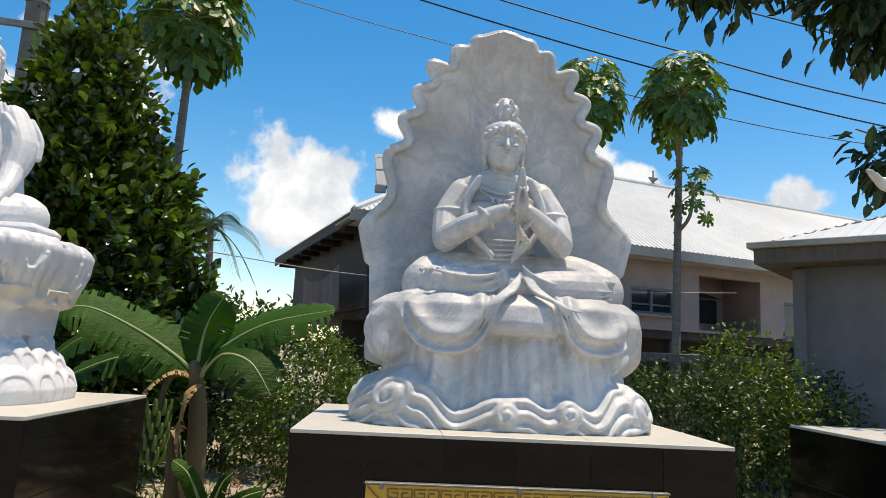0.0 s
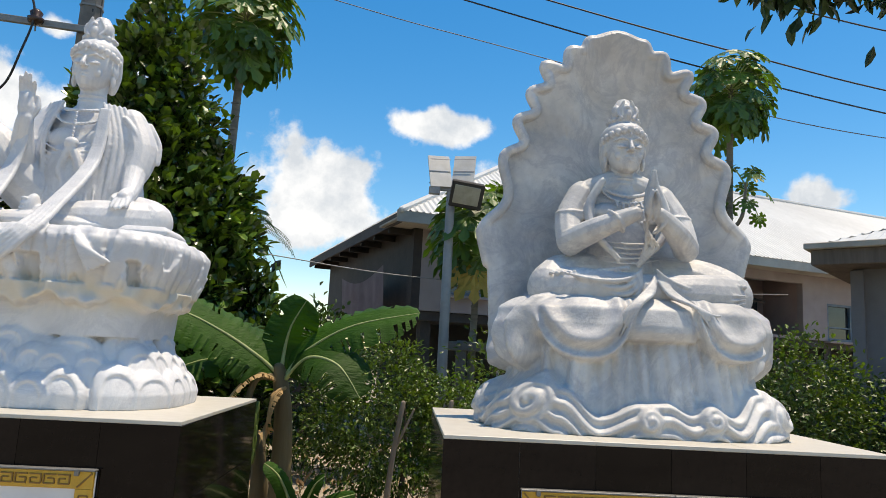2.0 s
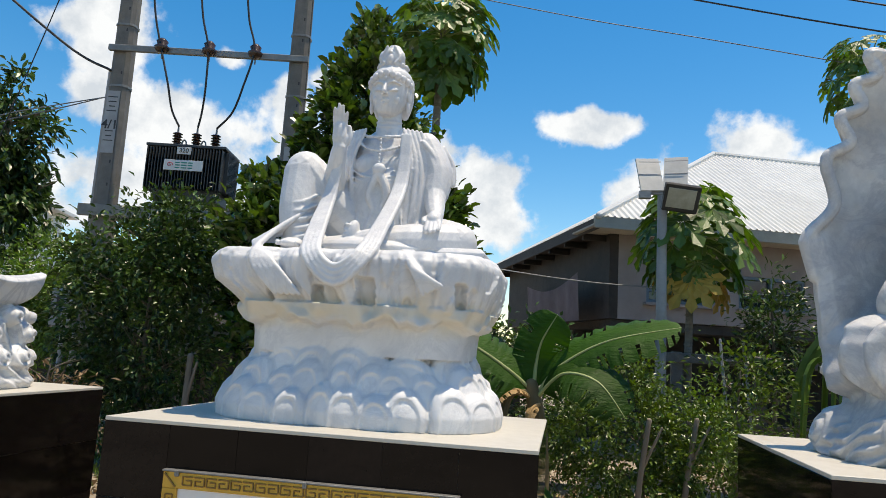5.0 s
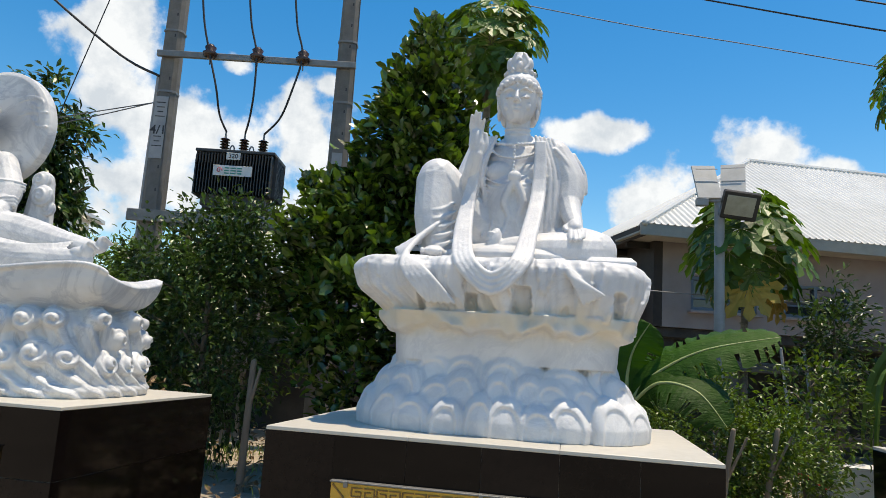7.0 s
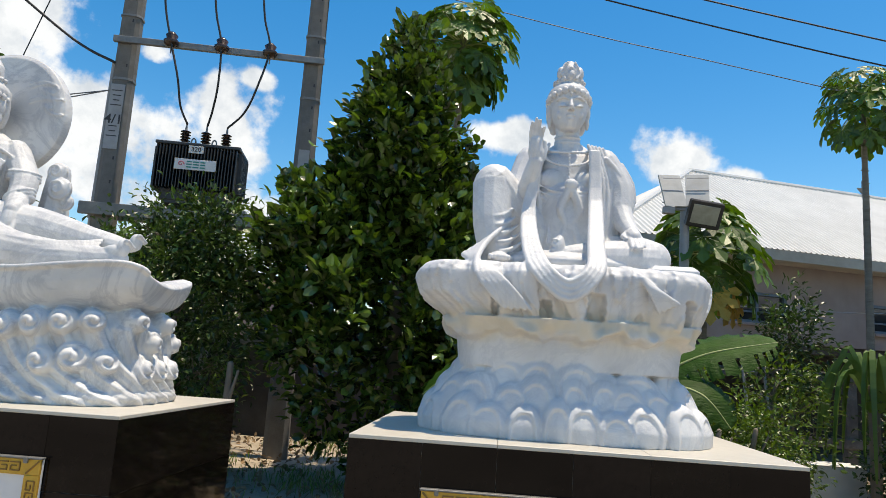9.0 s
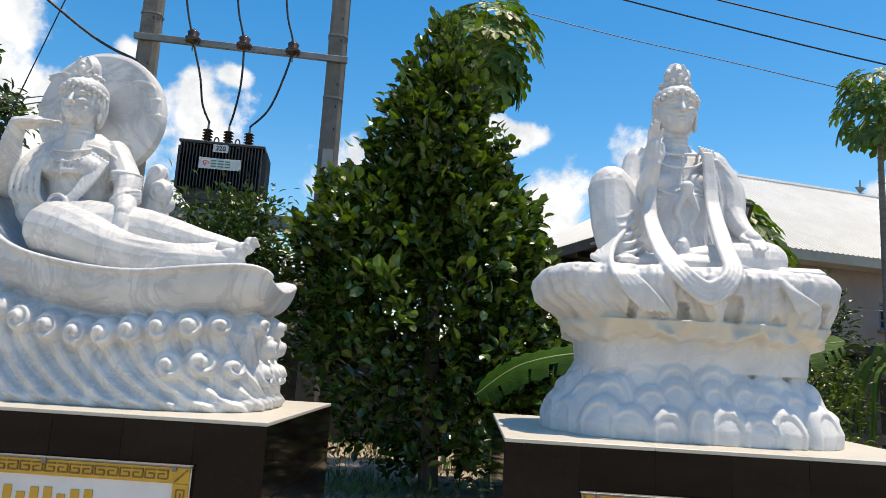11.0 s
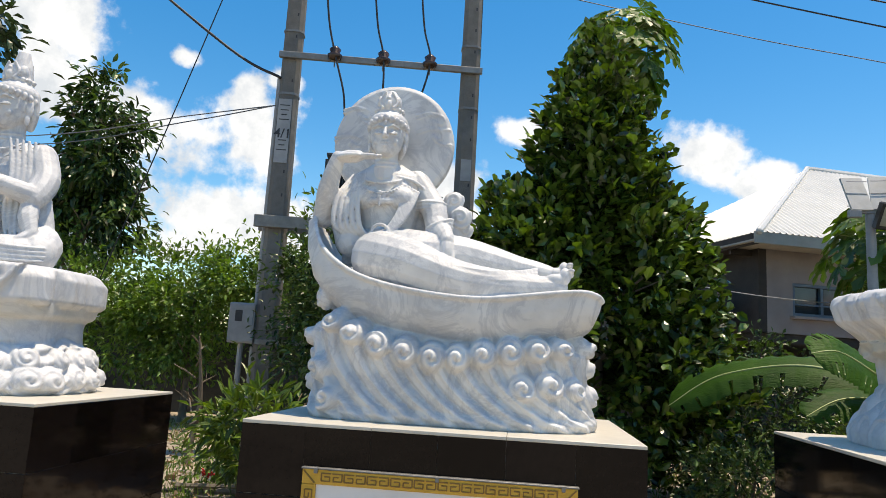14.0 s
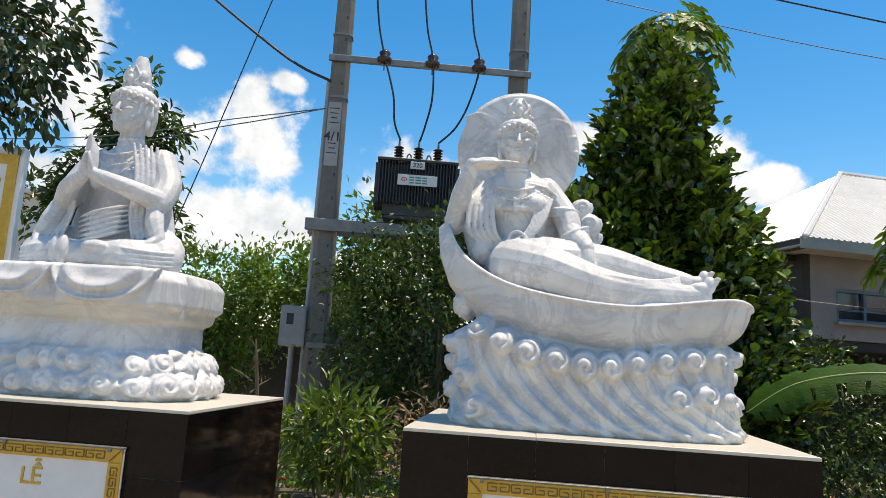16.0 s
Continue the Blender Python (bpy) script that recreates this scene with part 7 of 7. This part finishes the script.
part("mast", Geo().tube([(0, 0, -0.1), (0, 0, 0.42)], 0.02, 6, 1), M_STEEL, an)
part("cup", Geo().stack([(0.08, 0, 0, 0.02, 0.02), (0.2, 0, 0, 0.16, 0.06), (0.22, 0, 0, 0.18, 0.07)], 10), M_STEEL, an)

# grey building with a flat eave
gb = thing("grey_building", "grey rendered building with a brown flat eave", "building", pose(6.12, 9.78, 0, 0, 0, -44))
part("wall", Geo().box((3.0, 0.1, 1.5), (6.0, 0.2, 3.0)), M_GREYWALL, gb, "grey rendered wall")
part("side_wall", Geo().box((0.1, 2.4, 1.5), (0.2, 4.4, 3.0)), M_GREYWALL, gb)
part("corner_post", Geo().box((0.06, -0.02, 1.48), (0.16, 0.16, 2.96), 0.01), M_GREYWALL, gb)
part("eave_slab", Geo().box((2.9, 2.0, 3.10), (6.6, 5.2, 0.22), 0.01), M_FASCIAD, gb, "brown eave fascia")
part("eave_lip", Geo().box((2.9, 2.0, 3.255), (6.75, 5.35, 0.09), 0.01), M_FASCIA, gb, "grey eave lip")
part("roof", corrugated((-0.3, -0.4, 3.32), (6.3, -0.4, 3.32), (1.2, 2.0, 4.1), (6.3, 2.0, 4.1), 0.16, 0.012), M_ROOF, gb, "white sheet roof")
part("roof", corrugated((-0.3, 4.5, 3.32), (-0.3, -0.4, 3.32), (1.2, 2.0, 4.1), (1.2, 1.9, 4.1), 0.16, 0.012), M_ROOF, gb, "white sheet roof")

# far low house beyond the poles
fh = thing("far_house", "distant low house with a pale metal roof", "house", pose(-11.2, 19.5, 0, 0, 0, 8))
part("wall", wall_with(0, 3.8, 0, 3.5, 0.2, [(0.6, 1.4, 1.6, 2.6), (2.2, 3.0, 1.6, 2.6)]), M_WALL2, fh)
part("roof", corrugated((-0.4, -0.8, 3.55), (4.1, -0.8, 3.55), (-0.4, 2.6, 4.75), (4.1, 2.6, 4.75), 0.2, 0.02), M_ROOF, fh, "pale metal roof")
part("side_wall", Geo().box((0.1, 2.5, 1.75), (0.2, 5.0, 3.5)), M_WALL2, fh)
part("room", Geo().box((1.9, 1.2, 1.7), (3.6, 0.1, 3.3)), M_DARKWALL, fh)
fh2 = thing("far_house", "distant pale green upper storey behind trees", "house", pose(-17.5, 17.5, 0, 0, 0, 20))
part("wall", Geo().box((0, 0, 2.5), (3.0, 3.0, 5.0)), M_CREAMBOX, fh2)
part("roof_slab", Geo().box((0, 0, 5.06), (3.7, 3.7, 0.14), 0.02), M_ROOF, fh2)

# boundary wall and fence
bw = solid("boundary_wall", wall_with(-22, -8.6, 0, 1.9, 0.18, []), M_DARKWALL, "dark weathered boundary wall", "wall", pose(0, 14.9, 0), kind="structure")
bw = solid("boundary_wall", wall_with(-8.5, -1.6, 0, 1.7, 0.18, []), M_DARKWALL, "dark weathered boundary wall", "wall", pose(0, 12.4, 0), kind="structure")
fn = thing("concrete_fence", "weathered concrete post and rail fence", "fence", pose(0, 10.15, 0))
for i in range(7):
    part("post", Geo().box((0.6 + i * 1.05, 0, 0.85), (0.14, 0.14, 1.7), 0.015), M_FENCE, fn)
for z in (0.75, 1.62):
    part("rail", Geo().box((3.6, -0.075, z), (6.6, 0.06, 0.13), 0.01), M_FENCE, fn)

# ---- small things in the garden ----
def stump_at(x, y, h, r, lean, seed, label):
    g = Geo().tube([(0, 0, -0.05), (lean * 0.4, 0, h * 0.5), (lean, 0, h)], [r * 1.3, r, r * 0.9], 9)
    g.tube([(lean * 0.6, 0, h * 0.62), (lean + 0.1, -0.03, h * 0.95)], [r * 0.6, r * 0.4], 7, 1)
    solid("tree_stump", g, M_WOOD, label, "stump", pose(x, y, 0), smooth=True)


stump_at(-4.97, 7.5, 1.32, 0.038, 0.02, 1, "cut grey tree trunk standing upright")
stump_at(0.16, 7.0, 1.05, 0.026, 0.14, 2, "leaning cut grey branch stuck in soil")
stump_at(-0.28, 6.6, 1.05, 0.024, 0.12, 3, "forked cut branch stuck in soil")

box = thing("white_block", "small white painted masonry block", "block", pose(1.82, 9.02, 0))
part("body", Geo().box((0, 0, 0.285), (0.80, 0.38, 0.57), 0.008), M_CREAMBOX, box)
part("coping", Geo().box((0, 0, 0.58), (0.82, 0.40, 0.02), 0.006), M_CREAMBOX, box)

dr = thing("dragon_fruit_plant", "dragon fruit cactus with arching ribbed stems", "plant", pose(2.05, 8.3, 0))
rr = random.Random(12)
part("support", Geo().tube([(0, 0, -0.05), (0, 0, 1.5)], 0.06, 8, 1), M_WOOD, dr)
for i in range(22):
    a = i * 2.4
    r1 = rr.uniform(0.45, 0.8)
    c, s = math.cos(a), math.sin(a)
    g = Geo().tube([(0.04 * c, 0.04 * s, 1.25), (r1 * 0.45 * c, r1 * 0.45 * s, 1.75 + rr.uniform(-0.1, 0.2)), (r1 * 0.85 * c, r1 * 0.85 * s, 1.5), (r1 * c, r1 * s, 0.75 + rr.uniform(-0.2, 0.4))], [0.026, 0.034, 0.032, 0.012], 3, 4)
    part("stem", g, M_LEAF4, dr)
ld = thing("ladder", "thin metal ladder leaning behind shrubs", "ladder", pose(1.2, 9.0, 0, -12, 0, 10))
for k in (-0.14, 0.14):
    part("rail", Geo().tube([(k, 0, 0), (k, 0, 1.9)], 0.018, 6, 1), M_LPOLE, ld)
for i in range(6):
    part("rung", Geo().tube([(-0.14, 0, 0.25 + i * 0.28), (0.14, 0, 0.25 + i * 0.28)], 0.012, 6, 1), M_LPOLE, ld)

st = thing("memorial_board", "white stone board with a gold frame and writing", "sign", pose(-10.48, 6.0, 0, 0, 0, 14))
part("board", Geo().box((0, 0, 2.15), (0.95, 0.1, 2.4), 0.01), M_PLATE, st)
part("foot", Geo().box((0, 0, 0.48), (1.2, 0.4, 0.96), 0.02), M_CREAM, st)
for k in (-1, 1):
    part("frame_stile", Geo().box((k * 0.38, -0.056, 2.15), (0.1, 0.014, 2.2)), M_GOLD, st, "gold frame")
    part("frame_rail", Geo().box((0, -0.057, 2.15 + k * 1.07), (0.86, 0.014, 0.1)), M_GOLD, st, "gold frame")
for i in range(9):
    part("writing", Geo().box((0.0, -0.053, 3.0 - i * 0.12), (0.58 - 0.05 * (i % 3), 0.008, 0.05)), M_GOLD, st, "gold writing")
part("finial", Geo().ell((0, 0, 3.45), (0.07, 0.06, 0.09)), M_PALE, st, smooth=True)

# red flowers, hose, logs and litter
for i, (x, y, z) in enumerate(((-7.35, 6.9, 0.22), (-7.1, 7.6, 0.3), (1.05, 8.8, 0.45), (1.3, 9.0, 0.35))):
    f = thing("red_flower", "red flower cluster on a low plant", "flower", pose(x, y, 0), "red flowers")
    g = Geo()
    for k in range(26):
        g.ell((rr.gauss(0, 0.03), rr.gauss(0, 0.03), z + rr.gauss(0, 0.018)), (0.014, 0.014, 0.01), n=6, k=4)
    part("petals", g, M_RED, f)
    part("stem", Geo().tube([(0, 0, -0.03), (0.01, 0, z)], 0.007, 5, 1), M_LEAF3, f)
solid("garden_hose", Geo().tube([(-8.3, 6.5, 0.03), (-7.9, 6.6, 0.05), (-7.6, 6.9, 0.04), (-7.3, 6.6, 0.05), (-7.0, 6.75, 0.03), (-6.7, 6.5, 0.03)], 0.02, 7), M_CABLE, "black garden hose lying on soil", "hose", smooth=True)
for i in range(14):
    a = rr.uniform(-0.5, 0.5)
    c = Vector((-6.05 - rr.uniform(0, 1.2), 6.8 + rr.uniform(-0.5, 0.5), 0.03 + 0.05 * (i % 3)))
    d = Vector((math.cos(a), math.sin(a), rr.uniform(-0.03, 0.06))) * rr.uniform(0.25, 0.6)
    solid("cut_branch", Geo().tube([c - d, c + d * 0.1, c + d], [0.028, 0.024, 0.018], 6, 1), M_WOOD, "bleached cut branch lying on soil", "branch", group="pile of cut branches")

rng = np.random.default_rng(77)
n = 6500
P = np.stack([rng.uniform(-13, 7, n), rng.uniform(4.6, 13, n), rng.uniform(0.0, 0.05, n)], 1)
tagged(new("leaf_litter", leaf_mesh("leaf_litter", P, np.tile([[0.3, 0.3, 0.05]], (n, 1)) * rng.choice([-1, 1], (n, 1)), 0.11, 0.05, M_LITTER, 5, 0.0, 0.3, 0.0)), "dry brown fallen leaves on soil", "leaf litter", kind="stuff")
n = 9000
c = rng.uniform(0, 1, (60, 2)) * np.array([20, 7.5]) + np.array([-13, 5.0])
idx = rng.integers(0, 60, n)
P = np.concatenate([c[idx] + rng.normal(0, 0.35, (n, 2)), np.zeros((n, 1))], 1)
P = P[P[:, 1] > 4.5]
tagged(new("grass", leaf_mesh("grass", P, np.tile([[0.0, 0.0, 1.6]], (len(P), 1)), 0.16, 0.012, M_LEAF4, 6, 0.0, 0.1, 0.4)), "thin tufts of grass and weeds", "grass", kind="stuff")
